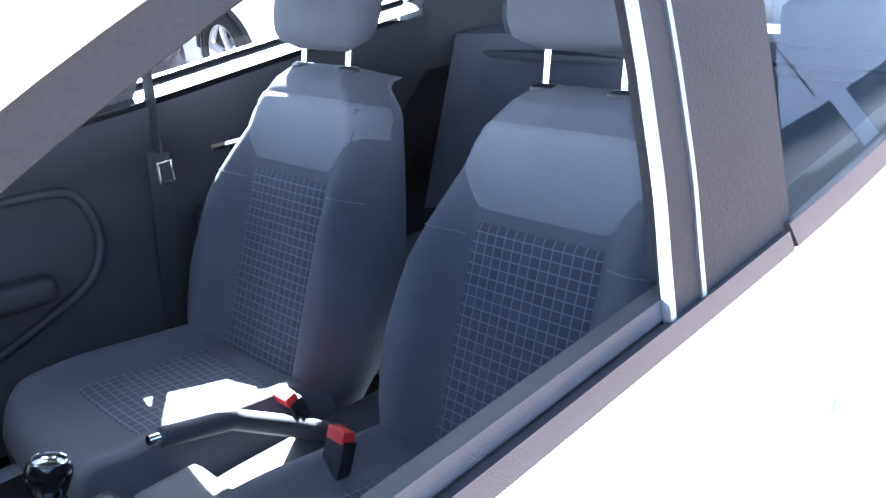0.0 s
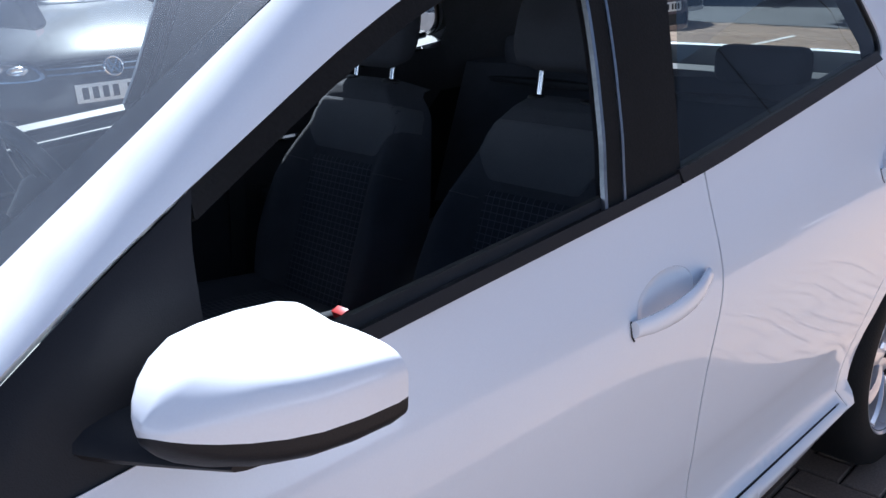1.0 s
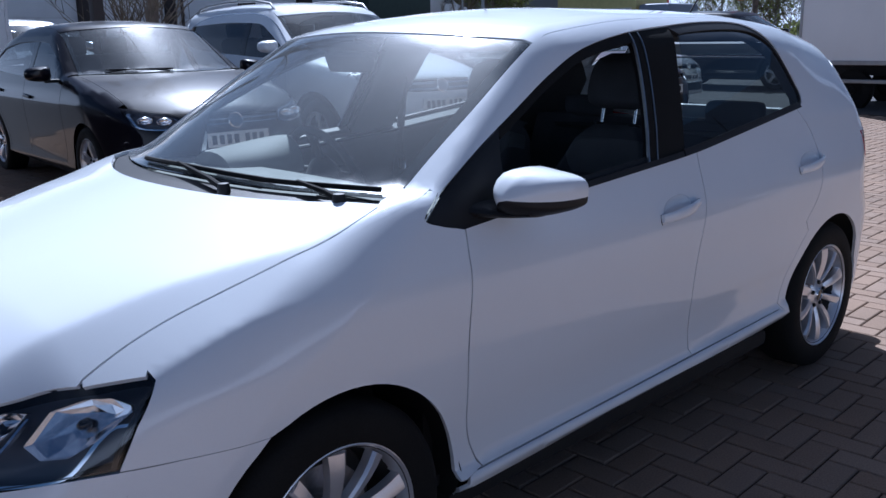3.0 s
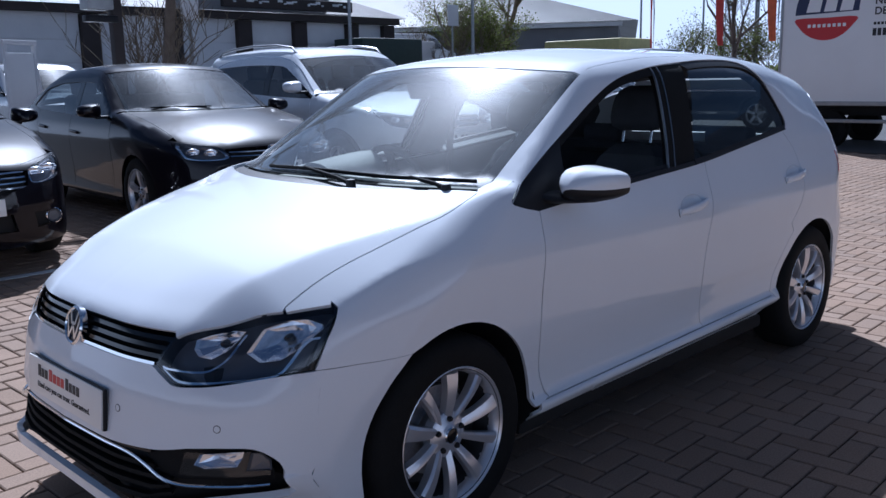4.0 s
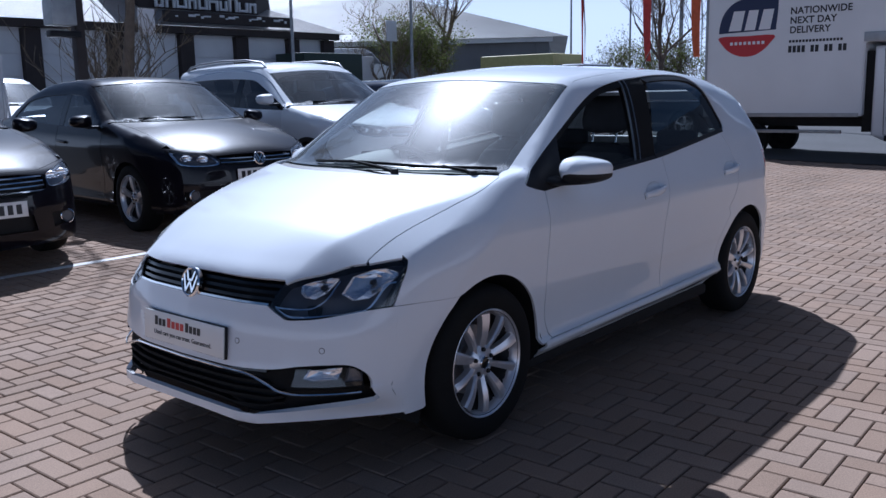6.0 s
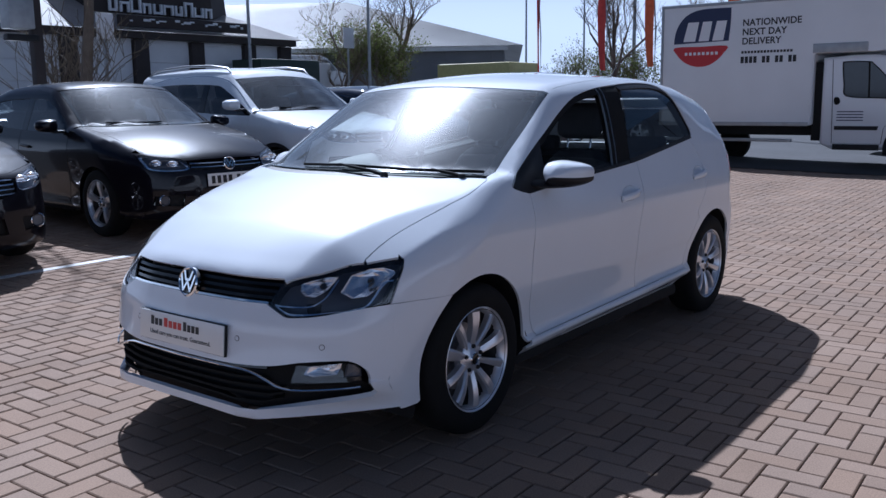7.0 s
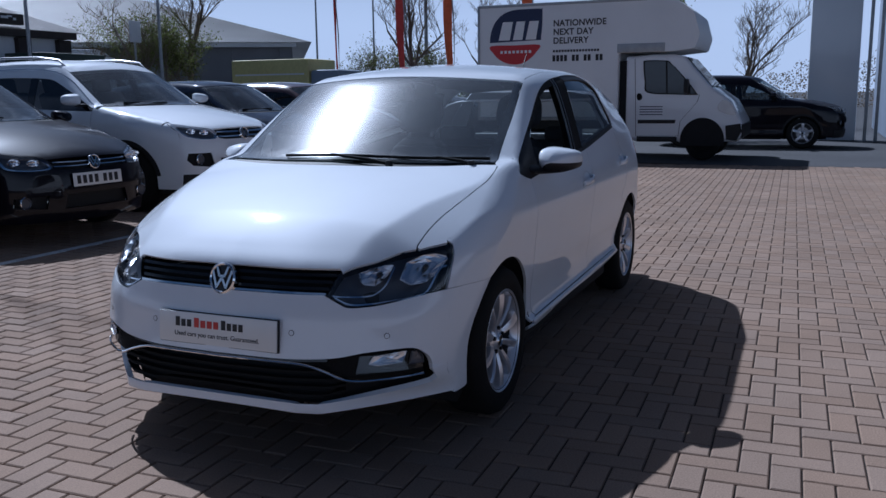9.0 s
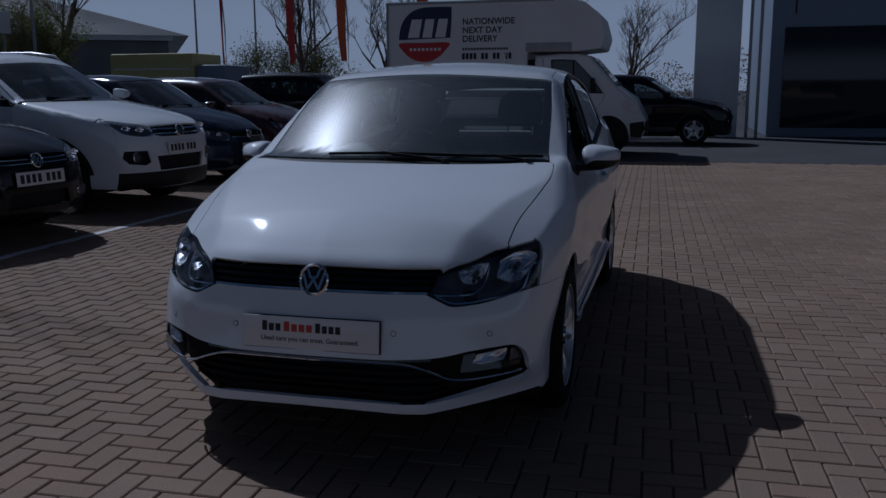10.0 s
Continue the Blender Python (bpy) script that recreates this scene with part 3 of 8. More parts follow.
edge_y = curve((-0.20, 0.697), (-0.24, 0.688), (-0.41, 0.664), (-0.61, 0.645), (-0.81, 0.617), (-0.9, 0.603), (-1.2, 0.575), (-1.6, 0.552), (-2.2, 0.536), (-2.5, 0.504), (-2.85, 0.430))
bonnet_y = curve((-0.24, 0.704), (-0.2, 0.713), (-0.1, 0.719), (0.03, 0.706), (0.177, 0.682), (0.306, 0.657), (0.37, 0.648), (0.46, 0.640))


def corner_line(x0, x1, n=24):
    xs = np.array(line(x0, x1, n))
    return list(zip(xs.tolist(), corner(S, xs)[1].tolist()))


def rail_y(x):
    """Where the roof rail turns from the side to the top: close to the roof seam above the windows."""
    k = np.clip((-0.40 - x) / 0.35, 0, 1) * np.clip((x + 2.62) / 0.3, 0, 1)
    k = k * k * (3 - 2 * k)
    return corner(S, x)[0] * (1 - k) + (edge_y(x) + 0.010) * k


def rail_line(x0, x1, n=40):
    xs = np.array(line(x0, x1, n))
    return list(zip(xs.tolist(), np.ravel(S.solve("z", xs, rail_y(xs))).tolist()))


def corner_top(x0, x1, inner, n=24):
    """The strip of the top between the edge's middle and an inner line y(x)."""
    xs = np.array(line(x0, x1, n))
    return list(zip(xs.tolist(), rail_y(xs).tolist())) + list(zip(xs[::-1].tolist(), inner(xs[::-1]).tolist()))


# wing: headlamp corner, seam to the bumper, wheel arch, door shut line, edge of the bonnet
wing = [(0.355, 0.752), (0.407, 0.68), (0.447, 0.606), (0.345, 0.604), (0.226, 0.598), (0.165, 0.5955)] + arc(AX, AZ, AR, 60, 180, 22)[1:] + [(-0.442, 0.302)] \
    + shifted(shut_f[::-1], GAP) + spline([(-0.395, 0.921), (-0.335, 0.936), (-0.296, 0.958), (-0.375, 1.008)], 5)[1:] + corner_line(-0.355, 0.36, 26)
wing_xs = np.array(line(-0.33, 0.345, 26))
wing_top = list(zip(wing_xs.tolist(), corner(S, wing_xs)[0].tolist())) + spline([(0.366, 0.724), (0.41, 0.689), (0.456, 0.652)], 4)
wing_top += [(x, float(bonnet_y(x)) + GAP if x > -0.232 else float(edge_y(x)) + 0.003) for x in line(0.452, -0.33, 26)]
panel("wing", S, [("y", wing, ()), ("z", wing_top, ())], WHITE, hatch, step=0.012, sides=(1, -1))
door_f = shifted(shut_f, -GAP) + shifted(shut_b[::-1], GAP) + belt_line(-1.47, -0.41)
cup = [(-1.285 + 0.078 * math.cos(a), 0.843 + 0.036 * math.sin(a) - 0.10 * 0.078 * math.cos(a)) for a in line(0, math.tau * 23 / 24, 23)]
cup_r = shifted(cup, -0.93, 0.035)
panel("front_door", S, [("y", door_f, (cup,))], WHITE, hatch, step=0.03, sides=(1, -1))
door_r = shifted(shut_b, -GAP) + shifted(shut_r[::-1], GAP) + belt_line(-2.23, -1.48)
panel("rear_door", S, [("y", door_r, (cup_r,))], WHITE, hatch, step=0.03, sides=(1, -1))


def tail_y(z):
    """Half the width of the rear panels at a height."""
    return float(S.width(-2.8) - S.section(z)) - 0.085 - 0.30 * max(z - 1.03, 0.0)


rear_z = line(0.21, 1.245, 16)
rear_edge = [(float(S.solve("-x", tail_y(z), z)), z) for z in rear_z]
body_side = rail_line(-0.36, -2.76, 120) + rear_edge[::-1] + arc(RX, AZ, AR, 193, 0, 26)[:-1] + [(RX + AR + 0.02, 0.24), (RX + AR + 0.06, 0.225)] \
    + [(-0.45, 0.20), (-0.40, 0.215), (-0.372, 0.255), (-0.40, 0.2985), (-2.07, 0.3365)] + shifted(shut_r[::-1], -GAP)[1:] + [(-2.243, 1.071)] + dlo_top[::-1] + [(-0.372, 1.006)]
panel("body_side", S, [("y", body_side, ()), ("z", corner_top(-0.33, -2.78, lambda q: edge_y(q) + 0.001, 120), ())], WHITE, hatch, step=0.028, sides=(1, -1))
# dark sheet behind the shut lines: the shade of the gaps put into colour
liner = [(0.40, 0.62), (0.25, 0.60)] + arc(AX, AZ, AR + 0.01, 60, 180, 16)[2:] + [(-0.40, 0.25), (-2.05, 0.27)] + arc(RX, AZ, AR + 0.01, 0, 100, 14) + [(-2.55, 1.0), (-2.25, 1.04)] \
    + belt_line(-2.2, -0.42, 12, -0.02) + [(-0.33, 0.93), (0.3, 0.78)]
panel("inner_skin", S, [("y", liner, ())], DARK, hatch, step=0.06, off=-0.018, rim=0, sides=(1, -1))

# bonnet, cowl, windscreen, roof
ys = np.array(line(-1, 1, 24))
bon_front = [(float(S.solve("x", 0.44 * k, 0.694)) - 0.002, 0.44 * k) for k in line(-1, 1, 20)]
hl_side = spline([(0.665, 0.452), (0.583, 0.53), (0.507, 0.595), (0.463, 0.642)], 5)
rear_of_bonnet = [(-0.03 - 0.205 * abs(k) ** 2.2, 0.70 * k) for k in line(1, -1, 24)]
bonnet_side = [(x, float(bonnet_y(x)) - GAP) for x in line(0.45, -0.225, 16)]
bonnet = bon_front + hl_side + bonnet_side + rear_of_bonnet[1:-1] + [(x, -y) for x, y in bonnet_side[::-1]] + [(x, -y) for x, y in hl_side[::-1]]
panel("bonnet", S, [("z", bonnet, ())], WHITE, hatch, step=0.018)
glass_base = [(-0.105 - 0.165 * abs(k) ** 2.2, 0.683 * k) for k in line(1, -1, 24)]
screen_top = [(-0.73 - 0.135 * abs(k) ** 2.3, 0.611 * k) for k in line(1, -1, 24)]
screen_side = [(x, float(edge_y(x)) - 0.003) for x in line(-0.268, -0.862, 14)]
panel("cowl", S, [("z", [(x - 0.004, y) for x, y in rear_of_bonnet] + [(x + 0.002, y) for x, y in glass_base[::-1]], ())], PLASTIC, hatch, "black plastic cowl", off=-0.012)
wind = glass_base + [(x, -y) for x, y in screen_side] + screen_top[::-1] + screen_side[::-1]
panel("windscreen", S, [("z", wind, ())], SCREEN_GLASS, hatch, "clear windscreen", step=0.05, off=-0.003, rim=0)
mid_w = np.mean(wind, 0)
band_in = [tuple(mid_w + (np.array(q) - mid_w) * 0.945) for q in wind]
panel("screen_border", S, [("z", wind, (band_in,))], GLOSS_BLACK, hatch, "black border of the windscreen", step=0.05, off=-0.007, rim=0)
roof_side = [(x, float(edge_y(x)) - 0.0015) for x in line(-0.866, -2.80, 30)]
roof_rear = [(-2.80 - 0.06 * (1 - k * k), 0.432 * k) for k in line(1, -1, 12)]
panel("roof", S, [("z", [(x - 0.004, y) for x, y in screen_top[::-1]] + roof_side[1:] + roof_rear[1:-1] + [(x, -y) for x, y in roof_side[:0:-1]], ())], WHITE, hatch, step=0.045)
bm = bmesh.new()
tube(bm, [(-2.62, 0, 1.37), (-2.66, 0, 1.42), (-2.80, 0, 1.56)], 0.006, 8, r_end=0.003)
part("aerial", bm, PLASTIC, hatch, "short black roof aerial")

# side windows and their black surrounds
sail = [p for p in dlo_top if p[0] > -0.613] + front_glass_line + [(-0.577, float(belt(-0.577)))] + belt_line(-0.55, -0.42, 4) + spline([(-0.408, 0.919), (-0.335, 0.936), (-0.300, 0.956)], 4)
panel("sail_panel", S, [("y", [(x - 0.002, z - 0.002) for x, z in sail], ())], PLASTIC, hatch, "black plastic corner panel", off=-0.004, sides=(1, -1))
b_front = spline([(-1.318, 1.362), (-1.303, 1.27), (-1.281, 1.183), (-1.265, 1.129), (-1.247, 1.072), (-1.227, 1.021), (-1.208, 0.971)], 4)
b_back = spline([(-1.56, 1.377), (-1.49, 1.20), (-1.41, 0.982)], 6)
pillar = b_front + b_back[::-1]
panel("pillar_cover", S, [("y", pillar, ())], RUBBER, hatch, "black centre pillar", off=-0.004, sides=(1, -1))
top_f = [p for p in dlo_top if -1.318 < p[0] < -0.613]
top_r = [p for p in dlo_top if p[0] < -1.56]
frame_f = [(-0.613, 1.138)] + top_f + [(-1.318, 1.362)]
inner_f = [(x + 0.004, z - 0.029) for x, z in frame_f]
panel("window_frame", S, [("y", frame_f + inner_f[::-1], ())], RUBBER, hatch, off=-0.004, sides=(1, -1))
frame_r = [(-1.56, 1.377)] + top_r
mid_r = np.mean(frame_r, 0)
inner_r = [(x + (mid_r[0] - x) * 0.06, z + (mid_r[1] - 0.12 - z) * 0.10) for x, z in frame_r]
panel("window_frame", S, [("y", frame_r + inner_r[::-1], ())], PLASTIC, hatch, off=-0.004, sides=(1, -1))
panel("belt_strip", S, [("y", belt_line(-0.577, -1.40, 14) + belt_line(-1.40, -0.577, 14, 0.017), ())], PLASTIC, hatch, off=0.003, sides=(1, -1))
panel("belt_seal", S, [("y", belt_line(-0.577, -1.26, 14, 0.019) + belt_line(-1.25, -0.577, 14, 0.033), ())], PLASTIC, hatch, off=-0.009, rim=0.03, sides=(1, -1))
panel("belt_strip", S, [("y", belt_line(-1.41, -2.28, 14) + belt_line(-2.26, -1.405, 14, 0.022), ())], PLASTIC, hatch, off=0.002, sides=(1, -1))
rear_pane = inner_r + [(-2.25, float(belt(-2.25)) + 0.022), (-1.415, float(belt(-1.415)) + 0.022)]
panel("rear_window", S, [("y", rear_pane, ())], TINT_GLASS, hatch, "tinted rear side window", step=0.08, off=-0.008, rim=0, sides=(1, -1))
far_pane = front_glass_line[::-1] + inner_f + b_front + belt_line(-1.208, -0.577, 8, 0.02)
far = panel("front_window", S, [("y", far_pane, ())], SIDE_GLASS, hatch, "clear side window", step=0.08, off=-0.008, rim=0, sides=(-1,))
# bright channels of the open window, on the edge of the centre pillar
for dx, w in ((0.006, 0.007), (-0.040, 0.006)):
    strip = shifted(b_front, dx) + shifted(b_front[::-1], dx - w)
    panel("window_channel", S, [("y", strip, ())], STEEL, hatch, "bright window channel", off=-0.001, rim=0.008, sides=(1, -1))

# rear end
tail = [(-tail_y(z), z) for z in line(0.62, 1.24, 10)] + [(tail_y(z), z) for z in line(1.24, 0.62, 10)]
back_glass = [(-0.55, 1.0), (-0.44, 1.235), (0.44, 1.235), (0.55, 1.0)]
lamp_l = [(0.50, 0.80), (0.50, 0.93), (0.69, 0.955), (0.70, 0.79)]
lamp_r = [(-y, z) for y, z in lamp_l]
panel("tailgate", S, [("-x", tail, (back_glass, lamp_l, lamp_r))], WHITE, hatch, step=0.06)
panel("rear_screen", S, [("-x", back_glass, ())], TINT_GLASS, hatch, "tinted rear screen", step=0.08, off=-0.006, rim=0)
for l in (lamp_l, lamp_r):
    panel("tail_lamp", S, [("-x", l, ())], RED_LENS, hatch, "red tail lamp", step=0.05, off=-0.002)
panel("rear_bumper", S, [("-x", [(-tail_y(z), z) for z in line(0.615, 0.21, 8)] + [(tail_y(z), z) for z in line(0.21, 0.615, 8)], ())], WHITE, hatch, step=0.06)
panel("roof_spoiler", S, [("-x", [(0.50 * k, 1.245) for k in line(-1, 1, 10)] + [(0.44 * k, 1.30) for k in line(1, -1, 10)], ())], WHITE, hatch, step=0.05, off=0.01)
# lamp that wraps round the rear corner
wrap = [(-2.93, 0.955), (-2.76, 0.945), (-2.80, 0.84), (-2.94, 0.80)]
panel("lamp_wrap", S, [("y", wrap, ())], RED_LENS, hatch, "red tail lamp", step=0.04, off=0.002, sides=(1, -1))

# ---- front end ----
split_y = 0.765
grille_low = 0.611
hl_low = spline([(0.412, 0.606), (0.455, 0.585), (0.492, 0.571), (0.55, 0.573), (0.61, 0.580), (0.71, 0.600), (split_y, 0.604)], 5)
lip = spline([(split_y, 0.222), (0.7, 0.221), (0.55, 0.219), (0.40, 0.217), (0.2, 0.218), (0, 0.219)], 5)
half = [(0.0, grille_low), (0.2, grille_low), (0.40, grille_low)] + hl_low
bump_out = half + lip + [(-y, z) for y, z in lip[-2::-1]] + [(-y, z) for y, z in half[:0:-1]]
intake_half = spline([(0, 0.394), (0.28, 0.394), (0.44, 0.401), (0.55, 0.42)], 5) + spline([(0.62, 0.426), (0.69, 0.424), (0.725, 0.392), (0.738, 0.345), (0.742, 0.298)], 5) \
    + spline([(0.722, 0.281), (0.66, 0.270), (0.488, 0.255), (0.33, 0.250), (0, 0.248)], 5)
intake = intake_half + [(-y, z) for y, z in intake_half[-2:0:-1]]
zs = line(0.213, 0.603, 10)
bump_side = [(float(S.solve("x", split_y, z)), z) for z in zs] + [(0.345, 0.6025), (0.226, 0.5965), (0.1665, 0.594)] + arc(AX, AZ, AR, 58, -12, 12)[1:] + [(0.335, 0.213)]
panel("front_bumper", S, [("x", bump_out, (intake,)), ("y", bump_side, ())], WHITE, hatch, step=0.025, rim=0.02)
bump_other = panel("bumper_end", S, [("y", bump_side, ())], WHITE, hatch, step=0.025, sides=(-1,))


# ---- the white hatchback: front details ----
def strip(name, pts, width, mat, parent, off=0.0, rim=0.01, axis="x", shape=None, label="", step=0.03):
    """A band of a given width along points of the skin."""
    q = np.array(pts, float)
    d = np.gradient(q, axis=0)
    n = np.stack([-d[:, 1], d[:, 0]], 1) / np.maximum(np.linalg.norm(d, axis=1, keepdims=True), 1e-9) * width / 2
    up, dn = [tuple(v) for v in q + n], [tuple(v) for v in (q - n)[::-1]]
    return panel(name, shape or S, [(axis, up + dn, ())], mat, parent, label, step=step, off=off, rim=rim)


def mirrored(pts):
    """A half line from the middle outward, as a whole one from right to left."""
    return [(-a, b) for a, b in pts[:0:-1]] + list(pts)


grille_half = [(0.0, 0.612), (0.2, 0.612), (0.40, 0.611)] + [(0.425, 0.64), (0.444, 0.688)] + [(0.2, 0.69), (0, 0.691)]
grille = grille_half + [(-y, z) for y, z in grille_half[-2:0:-1]]
panel("grille", S, [("x", grille, ())], DARK, hatch, "black slatted grille", off=-0.045, rim=0)
for z in (0.634, 0.657, 0.680):
    strip("grille_slat", mirrored([(0.0, z), (0.1, z), (0.2, z), (0.3, z), (0.405 + (z - 0.61) * 0.4, z)]), 0.011, GLOSS_BLACK, hatch, off=-0.012, rim=0.03)
strip("grille_trim", mirrored([(0.0, 0.6165), (0.1, 0.6165), (0.2, 0.6165), (0.3, 0.616), (0.408, 0.615)]), 0.008, CHROME, hatch, off=-0.002, rim=0.012, label="thin chrome strip")
ring_badge(hatch, (float(S.solve("x", 0, 0.651)) + 0.006, 0, 0.651), 0.0565, 14)

# headlamps
hl_top = spline([(0.444, 0.690), (0.53, 0.717), (0.595, 0.738), (0.642, 0.750), (0.70, 0.764), (0.728, 0.766)], 5)
hl_end = spline([(0.747, 0.752), (0.758, 0.69), (0.756, 0.608)], 4)
lamp = [(0.425, 0.645)] + hl_top + hl_end + [(y, z + 0.004) for y, z in hl_low[::-1] if y < 0.74]
lamp_mid = np.mean(lamp, 0)


def shrunk(pts, k, mid=None):
    mid = np.mean(pts, 0) if mid is None else mid
    return [tuple(mid + (np.array(p) - mid) * k) for p in pts]


LAMP_BOWLS = ([(0.622, 0.652), (0.625, 0.704), (0.667, 0.725), (0.702, 0.728), (0.736, 0.717), (0.744, 0.706), (0.734, 0.683), (0.722, 0.660), (0.700, 0.637), (0.661, 0.632)],
              [(0.506, 0.657), (0.498, 0.679), (0.523, 0.690), (0.564, 0.700), (0.590, 0.699), (0.588, 0.680), (0.578, 0.655), (0.556, 0.637), (0.525, 0.642)])


def bowl(name, outline, mat, parent, rows=((1.0, 0.012), (0.96, 0.022), (0.74, 0.034), (0.45, 0.045), (0.18, 0.048))):
    """A faceted reflector sunk into the skin: rings of an outline, each smaller and deeper."""
    mid = np.mean(outline, 0)
    bm = bmesh.new()
    rings = []
    for k, deep in rows:
        ring = []
        for q in outline:
            y, z = mid + (np.array(q) - mid) * k
            p = np.array([[float(S.solve("x", y, z)), y, z]])
            n = S.normal(p)[0]
            jog = 0.0035 if (len(ring) + len(rings)) % 2 and 0 < len(rings) < 4 else 0.0
            ring.append(bm.verts.new(p[0] - np.array([0.8, 0, 0]) * (deep + jog) - n * deep * 0.2))
        rings.append(ring)
    for a, b in zip(rings, rings[1:]):
        for i in range(len(a)):
            bm.faces.new((a[i], a[(i + 1) % len(a)], b[(i + 1) % len(a)], b[i]))
    bm.faces.new(rings[-1])
    return part(name, bm, mat, parent, smooth=0)


def lamp_unit(side):
    """A headlamp: smoked housing, two chromed reflectors, a bright line along its foot and a clear cover."""
    flip = [(y * side, z) for y, z in lamp]
    house = panel("headlamp", S, [("x", flip, ())], LAMP_SMOKE, hatch, "smoked headlamp with two chrome reflectors", off=-0.05, rim=0, step=0.025)
    panel("lamp_wall", S, [("x", shrunk(flip, 0.988), (shrunk(flip, 0.96),))], GLOSS_BLACK, house, off=-0.006, rim=0.05, step=0.025)
    panel("lamp_cover", S, [("x", flip, ())], LAMP_GLASS, house, off=-0.002, rim=0, step=0.03)
    for outline in LAMP_BOWLS:
        bowl("reflector", [(y * side, z) for y, z in outline], REFLECTOR, house)
    for (y, z), depth in (((0.553, 0.668), 0.030), ((0.682, 0.684), 0.032)):
        c = Vector((float(S.solve("x", y, z)) - depth, y * side, z))
        bm = bmesh.new()
        lathe(bm, [(0, 0.014), (0.006, 0.013), (0.010, 0.006), (0.010, -0.01)], 14, Matrix.Translation(c) @ pose(0, 0, 0, 0, 90, 10 * side))
        part("bulb", bm, GLOSS_BLACK, house)
    foot = [(0.435, 0.605), (0.495, 0.583), (0.572, 0.585), (0.661, 0.595), (0.709, 0.605), (0.723, 0.631), (0.730, 0.663), (0.739, 0.684), (0.751, 0.686)]
    strip("lamp_strip", [(y * side, z) for y, z in spline(foot, 4)][::side], 0.006, CHROME, house, off=-0.010, rim=0.01, label="chrome light strip")
    mid = [(0.430, 0.611), (0.456, 0.608), (0.547, 0.610), (0.576, 0.622), (0.593, 0.649), (0.597, 0.697)]
    strip("lamp_strip", [(y * side, z) for y, z in spline(mid, 4)][::side], 0.005, CHROME, house, off=-0.012, rim=0.01, label="chrome light strip")
lamp_unit(1), lamp_unit(-1)

# lower intake: dark mouth, slats, chrome line, fog lamps
panel("intake", S, [("x", [(max(-0.715, min(0.715, y)), z - 0.03 if z < 0.31 else z + 0.004) for y, z in intake], ())], DARK, hatch, "black lower air intake", off=-0.06, rim=0)
for z in (0.275, 0.300, 0.325, 0.350):
    y1 = 0.50 if z < 0.34 else 0.44
    strip("intake_slat", mirrored([(0.0, z), (0.15, z), (0.3, z + 0.001), (y1, z + 0.004)]), 0.010, RUBBER, hatch, off=-0.02, rim=0.03)
chin = spline([(0.0, 0.383), (0.2, 0.382), (0.335, 0.378), (0.42, 0.358), (0.49, 0.332), (0.55, 0.322), (0.62, 0.323), (0.72, 0.327)], 4)
bm = bmesh.new()
chin_pts = []
for y, z in mirrored(chin):
    p = np.array([[float(S.solve("x", abs(y), z)), abs(y), z]])
    q = p[0] - S.normal(p)[0] * 0.006
    chin_pts.append((q[0], math.copysign(q[1], y), q[2]))
tube(bm, chin_pts, 0.0048, 8)
part("intake_trim", bm, CHROME, hatch, "curved chrome strip")
strip("intake_lip", mirrored([(0.0, 0.389), (0.25, 0.389), (0.43, 0.394)]), 0.010, GLOSS_BLACK, hatch, off=-0.01, rim=0.03)
for side in (1, -1):
    bez = [(y * side, z) for y, z in spline([(0.40, 0.394), (0.55, 0.412), (0.69, 0.416), (0.716, 0.385), (0.722, 0.333), (0.62, 0.329), (0.55, 0.328), (0.495, 0.338), (0.43, 0.362)], 4, closed=True)]
    fog = panel("fog_lamp", S, [("x", bez, ())], RUBBER, hatch, "fog lamp in a black bezel", off=-0.028, rim=0)
    for o, mat in (([(0.566, 0.378), (0.577, 0.405), (0.618, 0.411), (0.672, 0.416), (0.670, 0.400), (0.662, 0.378), (0.596, 0.370)], REFLECTOR),
                   ([(0.684, 0.412), (0.700, 0.411), (0.714, 0.391), (0.718, 0.366), (0.680, 0.368)], LAMP_SMOKE)):
        bowl("fog_reflector", [(y * side, z) for y, z in o], mat, fog, ((1.0, 0.008), (0.94, 0.016), (0.5, 0.024), (0.2, 0.026)))
    cov = [(y * side, z) for y, z in ((0.53, 0.350), (0.722, 0.352), (0.718, 0.392), (0.698, 0.414), (0.54, 0.408))]
    panel("fog_cover", S, [("x", cov, ())], LAMP_GLASS, fog, off=-0.012, rim=0)
for y, z in ((0.617, 0.474), (0.30, 0.483), (-0.617, 0.474), (-0.30, 0.483)):
    x = float(S.solve("x", y, z))
    n = Vector(S.normal(np.array([[x, y, z]]))[0])
    bm = bmesh.new()
    lathe(bm, [(0, 0.0015), (0.008, 0.0015), (0.0085, 0.0005)], 16, Matrix.Translation((x, y, z)) @ n.to_track_quat("Z", "Y").to_matrix().to_4x4())
    sensor = part("parking_sensor", bm, WHITE, hatch)
    bm = bmesh.new()
    lathe(bm, [(0.0085, 0.001), (0.010, 0.0012), (0.0105, 0)], 16, Matrix.Translation((x, y, z)) @ n.to_track_quat("Z", "Y").to_matrix().to_4x4())
    part("sensor_ring", bm, PLASTIC, sensor)
